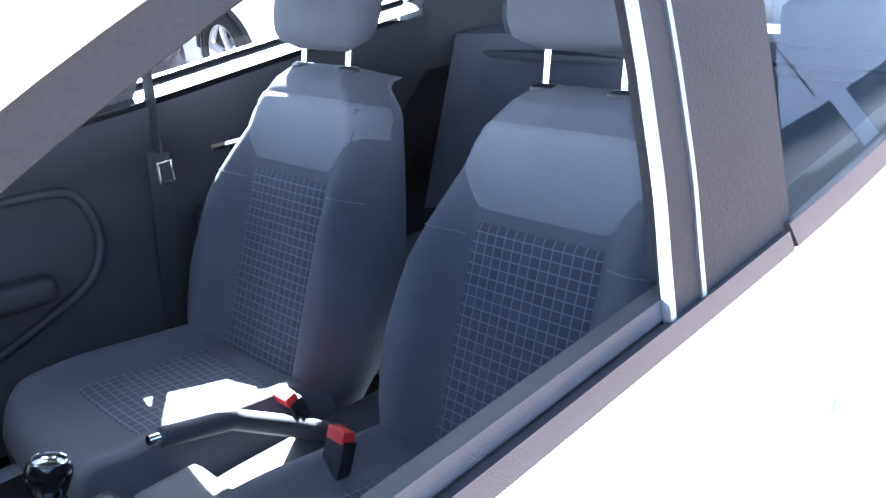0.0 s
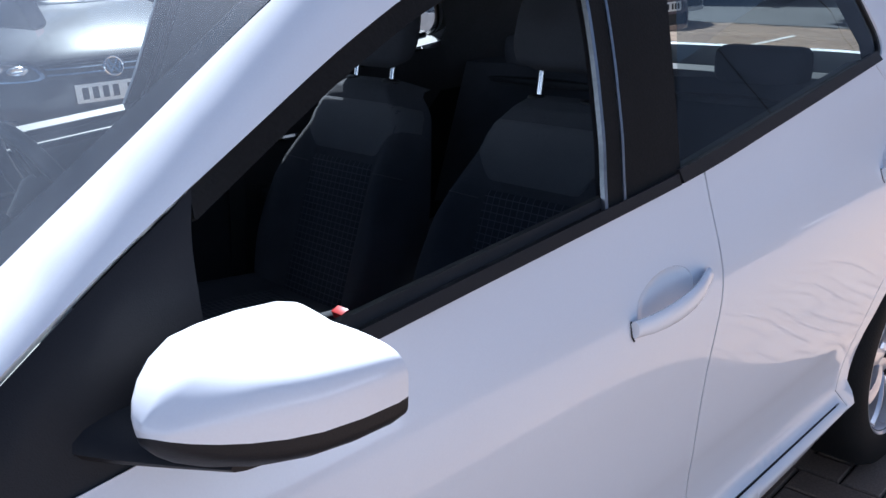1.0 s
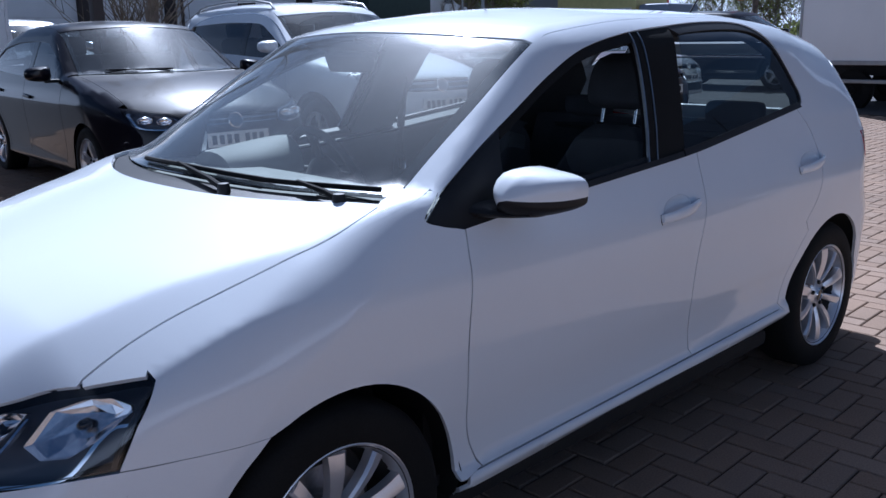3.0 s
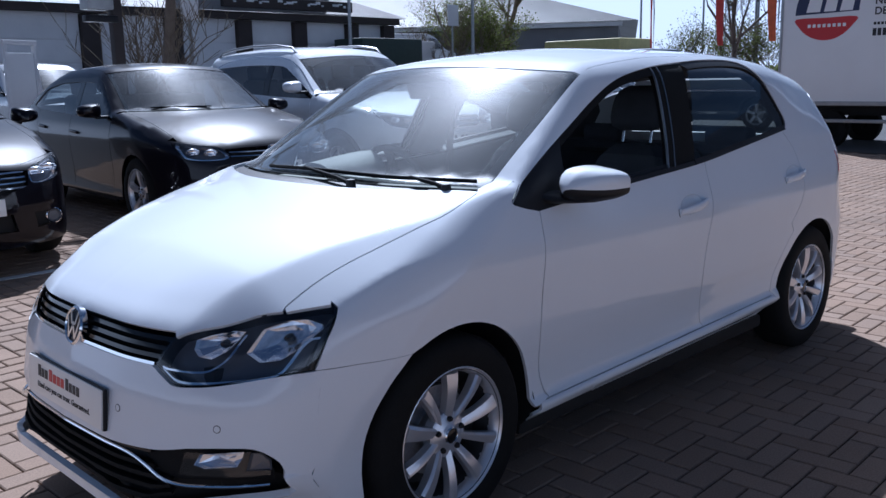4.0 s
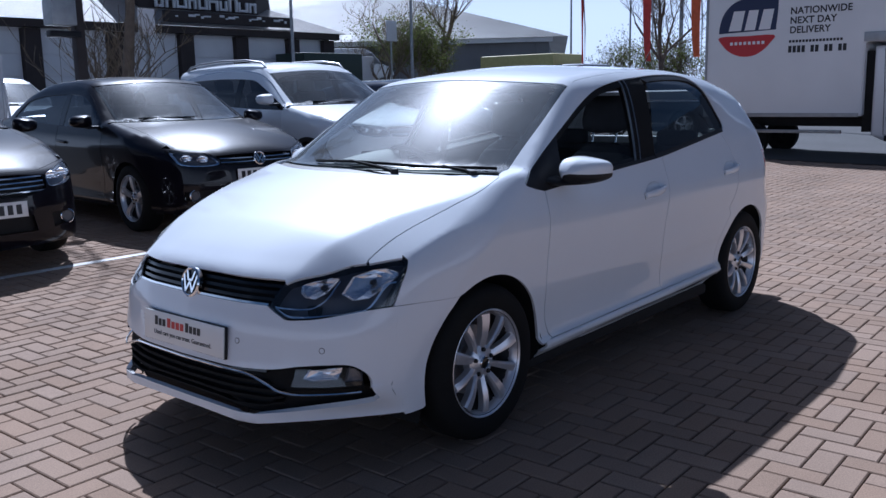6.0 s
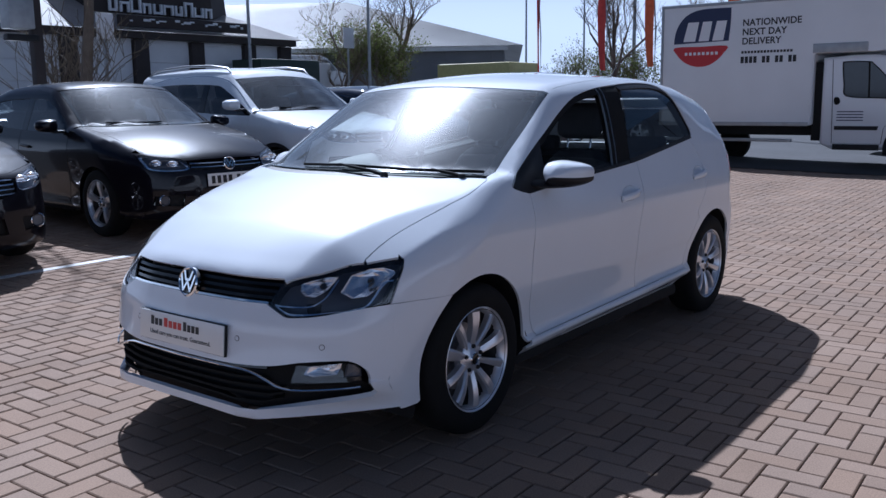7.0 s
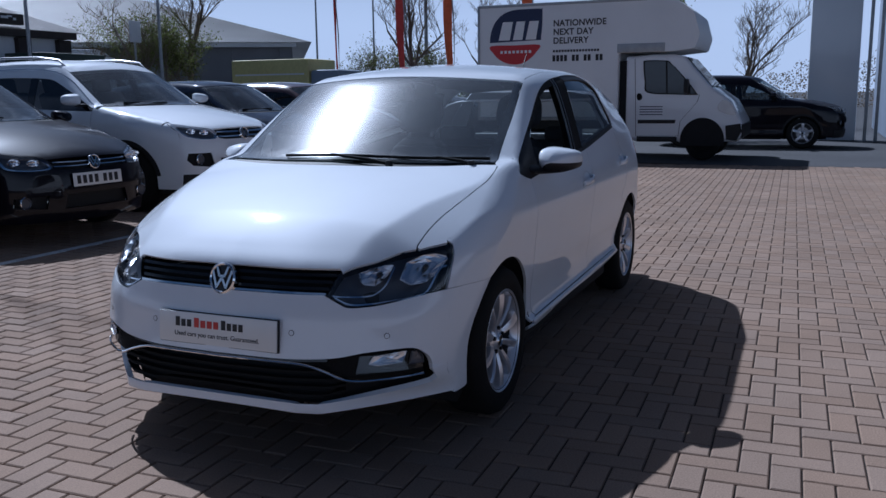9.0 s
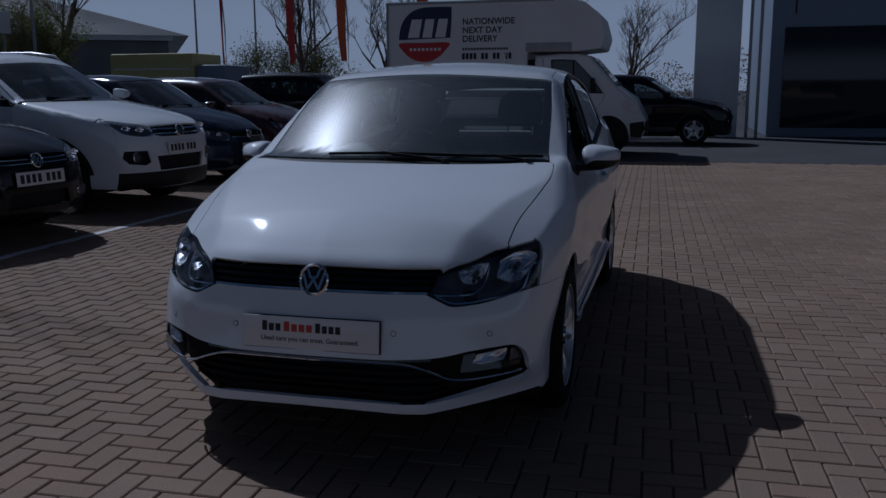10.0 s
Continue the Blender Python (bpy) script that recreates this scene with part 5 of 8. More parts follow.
def dash_point(u, v):
    y = 0.71 * (2 * u - 1)
    k = v * (len(prof) - 1)
    i = min(int(k), len(prof) - 2)
    x = prof[i][0] + (prof[i + 1][0] - prof[i][0]) * (k - i)
    z = prof[i][1] + (prof[i + 1][1] - prof[i][1]) * (k - i)
    return (x - 0.10 * abs(y) ** 2.2 + 0.05, y, z - 0.03 * y * y)


sheet(bm, dash_point, 30, 33)
part("dash_body", bm, DASH, dash, smooth=50)
bm = bmesh.new()
secs = []
for k in line(0, 1, 8):
    r = 0.145 * math.sin(math.pi * (0.25 + 0.5 * k)) ** 0.7
    x = -0.40 - 0.28 * k
    secs.append([(x, -0.345 + r * math.cos(a), 0.955 + (0.055 + 0.035 * k) * math.sin(a)) for a in line(0, math.pi, 14)] + [(x, -0.345 - r, 0.93), (x, -0.345 + r, 0.93)])
sweep_loft(bm, secs)
part("instrument_hood", bm, DASH, dash, "rounded instrument hood", smooth=60)
for y0, y1 in ((0.36, 0.66), (-0.14, 0.14), (-0.66, -0.48)):
    for k in range(7):
        bm = bmesh.new()
        box(bm, (0.004, y1 - y0, 0.004), (-0.275 - 0.009 * k, (y0 + y1) / 2, 0.962 + 0.0018 * k - 0.02 * ((y0 + y1) / 2) ** 2))
        part("vent_slat", bm, DARK, dash)
bm = bmesh.new()
box(bm, (0.05, 0.24, 0.26), (-0.655, 0, 0.80), (0, 12, 0), bevel=0.012)
part("centre_console", bm, PLASTIC, dash)
for z in (0.84, 0.76):
    bm = bmesh.new()
    box(bm, (0.02, 0.19, 0.05), (-0.675, 0, z), (0, 12, 0), bevel=0.004)
    part("console_panel", bm, GLOSS_BLACK, dash)
steer = thing("steering_wheel", pose(-0.86, -0.345, 0.88, 0, -66, 0), "black leather steering wheel with silver spokes", "steering wheel")
bm = bmesh.new()
tube(bm, [(0.182 * math.cos(a), 0.182 * math.sin(a), 0) for a in line(0, math.tau * 39 / 40, 39)], 0.016, 10, closed=True)
part("wheel_rim", bm, TRIM, steer)
bm = bmesh.new()
lathe(bm, [(0, 0.03), (0.055, 0.026), (0.075, 0.01), (0.075, -0.02), (0.03, -0.10), (0, -0.10)], 28)
part("wheel_hub", bm, TRIM, steer)
for a in (0, 180, 270 - 90 + 90):
    bm = bmesh.new()
    box(bm, (0.11, 0.045, 0.014), (0.125, 0, 0.002), bevel=0.004)
    bmesh.ops.transform(bm, matrix=pose(0, 0, 0, 0, 0, a + 90), verts=bm.verts[:])
    part("wheel_spoke", bm, PLASTIC, steer)
bm = bmesh.new()
tube(bm, [(0.02, 0, -0.09), (0.0, 0, -0.26)], 0.035, 12)
part("steering_column", bm, PLASTIC, steer)

tunnel = thing("centre_tunnel", Matrix(), "dark plastic centre tunnel between the front seats", "car console")
bm = bmesh.new()
box(bm, (1.15, 0.20, 0.22), (-1.15, 0.02, 0.36), bevel=0.03, seg=3)
part("tunnel_body", bm, TRIM, tunnel)
bm = bmesh.new()
box(bm, (0.30, 0.20, 0.09), (-0.90, -0.01, 0.475), bevel=0.02, seg=3)
part("console_tray", bm, PLASTIC, tunnel)
bm = bmesh.new()
box(bm, (0.12, 0.15, 0.07), (-1.12, -0.005, 0.475), bevel=0.02, seg=3)
part("cup_holder", bm, TRIM, tunnel)
gear = thing("gear_lever", pose(-0.922, -0.024, 0.52), "black gear lever on a gaiter framed by a chrome ring", "gear lever")
GEAR = pose(0, 0, 0, 0, -14, 0)
bm = bmesh.new()
lathe(bm, [(0.066, 0), (0.058, 0.012), (0.045, 0.03), (0.044, 0.036), (0.032, 0.052), (0.030, 0.058), (0.022, 0.074)], 20, GEAR)
part("gaiter", bm, TRIM, gear)
bm = bmesh.new()
lathe(bm, [(0, 0.074), (0.021, 0.074), (0.022, 0.085), (0.027, 0.100), (0.031, 0.115), (0.031, 0.126), (0.026, 0.136), (0.014, 0.141), (0, 0.142)], 24, GEAR)
part("gear_knob", bm, GLOSS_BLACK, gear)
for z, rad, w in ((0.137, 0.0235, 0.0022), (0.076, 0.0225, 0.003)):
    bm = bmesh.new()
    tube(bm, [GEAR @ Vector((rad * math.cos(a), rad * math.sin(a), z)) for a in line(0, math.tau * 23 / 24, 23)], w, 8, closed=True)
    part("chrome_collar", bm, CHROME, gear)
bm = bmesh.new()
lathe(bm, [(0, 0.1428), (0.008, 0.1426), (0.0095, 0.1418)], 16, GEAR)
part("shift_badge", bm, CHROME, gear)
bm = bmesh.new()
tube(bm, spline([(-0.066, -0.062, 0.006), (-0.070, 0.0, 0.008), (-0.066, 0.062, 0.006), (-0.03, 0.082, 0.004), (0.07, 0.070, 0), (0.088, 0.0, 0), (0.07, -0.070, 0), (-0.03, -0.082, 0.004)], 4, closed=True), 0.0065, 8, closed=True)
part("chrome_ring", bm, CHROME, gear)
brake = thing("handbrake", Matrix(), "black handbrake lever with a bright tip", "handbrake")
bm = bmesh.new()
tube(bm, [(-1.42, -0.012, 0.455), (-1.32, -0.012, 0.525), (-1.22, -0.012, 0.588), (-1.105, -0.012, 0.615)], 0.019, 10, r_end=0.016)
part("lever_grip", bm, TRIM, brake)
bm = bmesh.new()
tube(bm, [(-1.107, -0.012, 0.6145), (-1.086, -0.012, 0.618)], 0.009, 10)
part("lever_button", bm, CHROME, brake)
RED_CLIP = material("red_plastic", (0.55, 0.03, 0.03), 0.4)
for x, y, z, t in ((-1.347, -0.045, 0.548, 20), (-1.315, 0.135, 0.555, -25)):
    clip = thing("belt_buckle", pose(x, y, z, 0, t, 0), "black belt buckle with a red button", "seat belt", "belt buckles")
    bm = bmesh.new()
    box(bm, (0.028, 0.045, 0.10), (0, 0, -0.04), bevel=0.006)
    part("buckle_body", bm, PLASTIC, clip)
    bm = bmesh.new()
    box(bm, (0.024, 0.040, 0.020), (0.004, 0, 0.014), bevel=0.003)
    part("release_button", bm, RED_CLIP, clip)
for side, y in ((-1, -0.62), (1, 0.66)):
    strap = thing("seat_belt", Matrix(), "black seat belt on the centre pillar with a metal tongue", "seat belt", "seat belts")
    bm = bmesh.new()
    for a, b in zip([(-1.50, side * 0.635, 1.20), (-1.50, side * 0.685, 0.86)], [(-1.50, side * 0.685, 0.86), (-1.46, side * 0.70, 0.40)]):
        mid = (Vector(a) + Vector(b)) / 2
        d = (Vector(b) - Vector(a))
        box(bm, (0.045, 0.003, d.length), (0, 0, 0))
        bmesh.ops.transform(bm, matrix=Matrix.Translation(mid) @ d.to_track_quat("Z", "Y").to_matrix().to_4x4() @ pose(0, 0, 0, 0, 0, 90), verts=list(bm.verts)[-8:])
    part("webbing", bm, WEB, strap)
    bm = bmesh.new()
    tube(bm, [(-1.50 + 0.016 * c, side * 0.665, 0.82 + 0.022 * s) for c, s in ((1, 1), (-1, 1), (-1, -1), (1, -1))], 0.004, 6, closed=True)
    part("metal_tongue", bm, CHROME, strap, "metal belt tongue")
bm = bmesh.new()
box(bm, (0.025, 0.23, 0.065), (-0.72, -0.02, 1.285), (0, 20, 0), bevel=0.012, seg=3)
part("inside_mirror", bm, PLASTIC, hatch, "dark inside mirror")
for y in (-0.36, 0.36):
    bm = bmesh.new()
    box(bm, (0.15, 0.34, 0.014), (-0.90, y * 0.85, 1.335), (0, -14, 0), bevel=0.005)
    part("sun_visor", bm, LINING, hatch)


# ---- parked cars ----
def car_body(root, S, K, paint):
    """A parked car's skin, glass, lamps and wheels, from its shape S and its outlines K."""
    arch, wb, split = K["arch"], K["wb"], K["split"]
    ax, az, rx = -0.01, K["wheel"] - 0.01, -wb - 0.01
    belt_at = curve(*K["belt"])
    shut = {k: spline(K[k], 5) for k in ("shut_f", "shut_b", "shut_r")}
    dlo = spline(K["dlo"], 4)
    low = K["low"]
    bon_y, rail_y = curve(*K["bonnet_y"]), curve(*K["rail_y"])
    g = 0.003

    def edge_line(x0, x1, n=24):
        xs = np.array(line(x0, x1, n))
        return list(zip(xs.tolist(), corner(S, xs)[1].tolist()))

    def edge_top(x0, x1, inner, n=20):
        xs = np.array(line(x0, x1, n))
        return list(zip(xs.tolist(), corner(S, xs)[0].tolist())) + list(zip(xs[::-1].tolist(), inner(xs[::-1]).tolist()))

    def belt_pts(x0, x1, n=12, dz=0.0):
        return [(x, float(belt_at(x)) + dz) for x in line(x0, x1, n)]
    # front: one panel from lip to bonnet, with its openings
    xb, yb, zb = K["nose"]
    top_half = [(yb * k, zb - K["nose_sag"] * (1 - k * k) * 0) for k in line(0, 1, 6)] + [(split, zb + K["lamp_rise"])]
    front = top_half + [(split, low)] + [(split * k, low - 0.02 * (1 - k)) for k in line(0.9, 0, 6)]
    front = front + [(-y, z) for y, z in front[-2:0:-1]]
    lamp_o = spline(K["lamp"], 3, closed=True)
    holes = [K["grille"] + [(-y, z) for y, z in K["grille"][::-1]], lamp_o, [(-y, z) for y, z in lamp_o]] + K["intakes"]
    panel("front_bumper", S, [("x", front, holes)], paint, root, step=0.05, rim=0.02)
    gr = holes[0]
    panel("grille", S, [("x", gr, ())], DARK, root, "dark grille", step=0.06, off=-0.04, rim=0)
    for z in K["bars"]:
        strip("grille_bar", mirrored([(0.0, z), (0.2, z), (K["bar_y"], z + 0.004)]), K["bar_w"], CHROME, root, off=-0.006, rim=0.012, shape=S, label="chrome grille bar", step=0.05)
    for side in (1, -1):
        o = [(y * side, z) for y, z in lamp_o]
        hl = panel("headlamp", S, [("x", o, ())], LAMP_SMOKE, root, "clear headlamp with chrome reflectors", step=0.04, off=-0.045, rim=0)
        panel("lamp_cover", S, [("x", o, ())], LAMP_GLASS, hl, step=0.05, off=-0.002, rim=0)
        panel("lamp_border", S, [("x", o, (shrunk(o, 0.86),))], CHROME, hl, step=0.05, off=-0.018, rim=0.02)
        (ya, za), (yc, zc) = K["reflectors"]
        for y, z in ((ya, za), (yc, zc)):
            c = Vector((float(S.solve("x", y, z)) - 0.02, y * side, z))
            bm = bmesh.new()
            lathe(bm, [(0, -0.02), (0.6, -0.014), (1.0, 0.006), (1.1, 0)], 14, Matrix.Translation(c) @ pose(0, 0, 0, 0, 90, 0) @ Matrix.Diagonal((0.026, 0.058, 1, 1)))
            part("reflector", bm, CHROME, hl, smooth=15)
    for hole in K["intakes"]:
        panel("intake", S, [("x", hole, ())], DARK, root, "dark air intake", step=0.07, off=-0.04, rim=0)
    if "cladding" in K:
        zc = K["cladding"]
        band = [(split * k, low - 0.005) for k in line(-1, 1, 12)] + [(split * k, zc) for k in line(1, -1, 12)]
        panel("bumper_cladding", S, [("x", band, ())], PLASTIC, root, "black plastic lower bumper", step=0.06, off=0.005, rim=0.008)
        for cx in (ax, rx):
            lip = arc(cx, az, arch + 0.045, 8, 172, 22) + arc(cx, az, arch - 0.004, 172, 8, 22)
            panel("arch_cladding", S, [("y", lip, ())], PLASTIC, root, "black plastic arch lip", step=0.06, off=0.005, rim=0.01, sides=(1, -1))
    for y in K["fogs"]:
        z = K["fog_z"]
        bm = bmesh.new()
        lathe(bm, [(0, 0.0), (0.035, 0.0), (0.042, 0.006), (0.047, 0.0)], 18, Matrix.Translation((float(S.solve("x", y, z)) - 0.012, y, z)) @ pose(0, 0, 0, 0, 90, 0))
        fog = part("fog_lamp", bm, LAMP_SMOKE, root)
        bm = bmesh.new()
        lathe(bm, [(0.046, -0.004), (0.049, 0.009), (0.054, 0.006), (0.055, -0.004)], 20, Matrix.Translation((float(S.solve("x", y, z)) - 0.012, y, z)) @ pose(0, 0, 0, 0, 90, 0))
        part("lamp_ring", bm, CHROME, fog, "chrome ring")
    bz = K["badge_z"]
    ring_badge(root, (float(S.solve("x", 0, bz)) + 0.004, 0, bz), K["badge_r"], 12)
    pz = K["plate_z"]
    plate_bars(root, (float(S.solve("x", 0.25, pz)) + 0.02, 0, pz), tilt=-4)
    # sides
    px = float(S.solve("x", split, 0.5))
    zs = line(low, zb + K["lamp_rise"], 8)
    wing = [(float(S.solve("x", split, z)), z) for z in zs[::-1]] + arc(ax, az, arch, -12, 192, 26) + [(shut["shut_f"][-1][0] + g, low + 0.02)] + shifted(shut["shut_f"][::-1], g)
    x_lamp = float(S.solve("x", split, zb + K["lamp_rise"]))
    cowl_x = K["cowl"][1]
    wing += edge_line(K["shut_f"][0][0] + 0.02, x_lamp - 0.02, 16)
    panel("wing", S, [("y", wing, ()), ("z", edge_top(cowl_x - 0.03, x_lamp - 0.02, lambda q: bon_y(q)), ())], paint, root, step=0.05, sides=(1, -1))
    x1, x2, x3 = K["shut_f"][0][0], K["shut_b"][0][0], K["shut_r"][0][0]
    panel("front_door", S, [("y", shifted(shut["shut_f"], -g) + shifted(shut["shut_b"][::-1], g) + belt_pts(x2, x1), ())], paint, root, step=0.06, sides=(1, -1))
    panel("rear_door", S, [("y", shifted(shut["shut_b"], -g) + shifted(shut["shut_r"][::-1], g) + belt_pts(x3, x2), ())], paint, root, step=0.06, sides=(1, -1))
    for x, z in K["handles"]:
        for side in (1, -1):
            bm = bmesh.new()
            box(bm, (0.20, 0.024, 0.028), (x, side * (float(S.solve("y", x, z)) + 0.012), z), (0, 4, 0), bevel=0.009, seg=3)
            part("door_handle", bm, paint, root)

    def hw(z):
        return float(S.width(K["tail_x"]) - S.section(z)) - 0.09
    rz = line(low + 0.03, K["tail_z"], 14)
    tail_edge = [(float(S.solve("-x", hw(z), z)), z) for z in rz]
    side_o = edge_line(K["rail_x0"], K["rail_x1"], 34) + tail_edge[::-1] + arc(rx, az, arch, 190, -8, 24) + [(shut["shut_f"][-1][0] + 0.03, low), (shut["shut_f"][-1][0] + 0.02, K["sill"])]
    side_o += [(shut["shut_r"][-1][0] - g, K["sill"])] + shifted(shut["shut_r"][::-1], -g) + dlo[::-1]
    panel("body_side", S, [("y", side_o, ()), ("z", edge_top(K["rail_x0"], K["rail_x1"], lambda q: rail_y(q), 30), ())], paint, root, step=0.055, sides=(1, -1))
    # near-black sheet under the skin, gives the door gaps their shade by colour
    liner_o = arc(ax, az, arch + 0.01, 80, 188, 10) + [(x1 - 0.05, low + 0.04)] + arc(rx, az, arch + 0.01, -5, 95, 10) + belt_pts(x3 + 0.05, x1 + 0.05, 8, -0.03)
    panel("inner_skin", S, [("y", liner_o, ())], DARK, root, step=0.12, off=-0.02, rim=0, sides=(1, -1))
    # top
    nose_edge = [(float(S.solve("x", yb * k, zb)) - 0.002, yb * k) for k in line(-1, 1, 14)]
    lamp_side = [(float(S.solve("x", y, zb + K["lamp_rise"] * (y - yb) / (split - yb))) - 0.004, y) for y in line(yb, K["bonnet_y"][-1][1], 4)][1:]
    side_b = [(x, float(bon_y(x)) - g) for x in line(lamp_side[-1][0] - 0.02, cowl_x, 12)]
    c0, c1 = K["cowl"]
    yr = float(bon_y(c1)) - g
    rear_b = [(c0 + (c1 - c0) * abs(k) ** 2.2, yr * k) for k in line(1, -1, 16)]
    bonnet_o = nose_edge + lamp_side + side_b + rear_b[1:-1] + [(x, -y) for x, y in side_b[::-1]] + [(x, -y) for x, y in lamp_side[::-1]]
    panel("bonnet", S, [("z", bonnet_o, ())], paint, root, step=0.06)
    s0, s1 = K["screen_top"]
    gl = [(c0 - 0.08 + (c1 - c0) * abs(k) ** 2.2, (float(rail_y(c1 - 0.05)) - 0.006) * k) for k in line(1, -1, 16)]
    st = [(s0 + (s1 - s0) * abs(k) ** 2.3, (float(rail_y(s1)) - 0.006) * k) for k in line(1, -1, 16)]
    ss = [(x, float(rail_y(x)) - 0.006) for x in line(gl[0][0], s1, 10)][1:-1]
    wind_o = gl + [(x, -y) for x, y in ss] + st[::-1] + ss[::-1]
    panel("cowl", S, [("z", [(x - 0.003, y) for x, y in rear_b] + [(x + 0.003, y) for x, y in gl[::-1]], ())], PLASTIC, root, step=0.08, off=-0.012)
    panel("windscreen", S, [("z", wind_o, ())], PARKED_SCREEN, root, "windscreen", step=0.09, off=-0.004, rim=0)
    mid = np.mean(wind_o, 0)
    panel("screen_border", S, [("z", wind_o, (shrunk(wind_o, 0.95, mid),))], GLOSS_BLACK, root, step=0.09, off=-0.008, rim=0)
    roof_x = K["rail_x1"]
    rs = [(x, float(rail_y(x)) - 0.002) for x in line(s1 - 0.006, roof_x, 24)]
    if "back_glass" in K:
        b0, b1 = K["back_glass"]
        cut = [(x, float(rail_y(x)) - 0.002) for x in line(s1 - 0.006, b0, 18)]
        panel("roof", S, [("z", [(x - 0.005, y) for x, y in st[::-1]] + cut[1:] + [(x, -y) for x, y in cut[:0:-1]], ())], paint, root, step=0.09)
        bg = [(x, float(rail_y(x)) - 0.004) for x in line(b0 - 0.008, b1, 10)]
        panel("rear_screen", S, [("z", bg + [(x, -y) for x, y in bg[::-1]], ())], PARKED_GLASS, root, step=0.1, off=-0.004, rim=0)
        lid = [(x, float(rail_y(x)) - 0.002) for x in line(b1 - 0.008, roof_x, 8)]
        panel("boot_lid", S, [("z", lid + [(x, -y) for x, y in lid[::-1]], ())], paint, root, step=0.09)
    else:
        panel("roof", S, [("z", [(x - 0.005, y) for x, y in st[::-1]] + rs[1:] + [(x, -y) for x, y in rs[:0:-1]], ())], paint, root, step=0.09)
    panel("tail", S, [("-x", [(-hw(z), z) for z in rz] + [(hw(z), z) for z in rz[::-1]], ())], paint, root, step=0.1)
    # side glass
    xa, xb1, xb2 = K["glass"]
    top1 = [p for p in dlo if xb1 < p[0] < xa]
    top2 = [p for p in dlo if p[0] < xb2]
    z_of = lambda x: float(np.interp(-x, [-p[0] for p in dlo if p[1] > float(belt_at(p[0])) + 0.05], [p[1] for p in dlo if p[1] > float(belt_at(p[0])) + 0.05]))
    sail_o = [p for p in dlo if p[0] >= xa] + [(xa, z_of(xa)), (xa, float(belt_at(xa)))]
    panel("sail_panel", S, [("y", sail_o, ())], GLOSS_BLACK, root, step=0.07, off=-0.004, sides=(1, -1))
    panel("front_window", S, [("y", [(xa - 0.004, z_of(xa))] + top1 + [(xb1, z_of(xb1))] + belt_pts(xb1 + 0.04, xa - 0.004), ())], PARKED_GLASS, root, "tinted side window", step=0.1, off=-0.007, rim=0, sides=(1, -1))
    panel("pillar_cover", S, [("y", [(xb1 - 0.003, z_of(xb1)), (xb2 + 0.003, z_of(xb2)), (xb2 + 0.043, float(belt_at(xb2))), (xb1 + 0.037, float(belt_at(xb1)))], ())], GLOSS_BLACK, root, step=0.08, off=-0.004, sides=(1, -1))
    panel("rear_window", S, [("y", [(xb2, z_of(xb2))] + top2 + belt_pts(top2[-1][0], xb2 + 0.04), ())], PARKED_GLASS, root, "tinted side window", step=0.1, off=-0.007, rim=0, sides=(1, -1))
    if K.get("bright"):
        up = [(x, z + 0.006) for x, z in dlo if z > float(belt_at(x)) + 0.02]
        panel("window_trim", S, [("y", up + [(x, z - 0.008) for x, z in up[::-1]], ())], CHROME, root, "chrome window trim", step=0.06, off=0.002, rim=0.006, sides=(1, -1))
    # wheels and dark cavities
    for x in (0.0, -wb):
        for side in (1, -1):
            wheel(root, x, side * K["track"], side, K["wheel"], K["rim"], 5, 0.205, twin=True)
            bm = bmesh.new()
            ring = [(x - 0.01 + (arch + 0.015) * math.cos(a), az + (arch + 0.015) * math.sin(a)) for a in line(radians(-20), radians(200), 18)]
            rows = [[bm.verts.new((qx, side * yy, qz)) for qx, qz in ring] for yy in (K["track"] + 0.03, 0.50)]
            for k in range(len(ring) - 1):
                bm.faces.new((rows[0][k], rows[0][k + 1], rows[1][k + 1], rows[1][k]))
            bm.faces.new(rows[-1])
            part("wheel_well", bm, DARK, root)
    bm = bmesh.new()
    box(bm, (wb + 1.0, 1.0, 0.08), (-wb / 2, 0, 0.24), bevel=0.02)
    box(bm, (wb - 0.9, 1.5, 0.08), (-wb / 2, 0, 0.24), bevel=0.02)
    part("underbody", bm, DARK, root)
    # cabin: floor block, dash, seats
    bm = bmesh.new()
    bz0 = float(belt_at(-1.2))
    box(bm, (1.9, 1.36, bz0 - 0.45), (-1.55, 0, (bz0 + 0.12) / 2), bevel=0.03)
    box(bm, (0.5, 1.36, 0.1), (c0 - 0.50, 0, bz0 - 0.04), bevel=0.03, seg=3)
    part("cabin_trim", bm, TRIM, root)
    for sx in (-1.55, -2.4):
        for sy in (-0.36, 0.36):
            bm = bmesh.new()
            box(bm, (0.16, 0.46, 0.5), (sx, sy, bz0 - 0.05), (0, -16, 0), bevel=0.05, seg=3)
            box(bm, (0.09, 0.26, 0.18), (sx - 0.13, sy, bz0 + 0.28), (0, -12, 0), bevel=0.04, seg=3)
            part("seat", bm, FABRIC, root)
    mx, my, mz = K["mirror"]
    for side in (1, -1):
        bm = bmesh.new()
        rings = []
        for k in line(0, 1, 7):
            q = math.sin(math.pi * (0.14 + 0.50 * k)) ** 0.6
            rings.append([(mx + 0.070 - 0.12 * k, side * (my + 0.105 * q * math.copysign(abs(math.cos(a)) ** 0.55, math.cos(a))), mz + 0.062 * q * math.copysign(abs(math.sin(a)) ** 0.6, math.sin(a)) * (1 - 0.25 * math.cos(a))) for a in line(0, math.tau * 19 / 20, 19)])
        sweep_loft(bm, rings)
        mir = part("door_mirror", bm, paint, root, smooth=60)
        bm = bmesh.new()
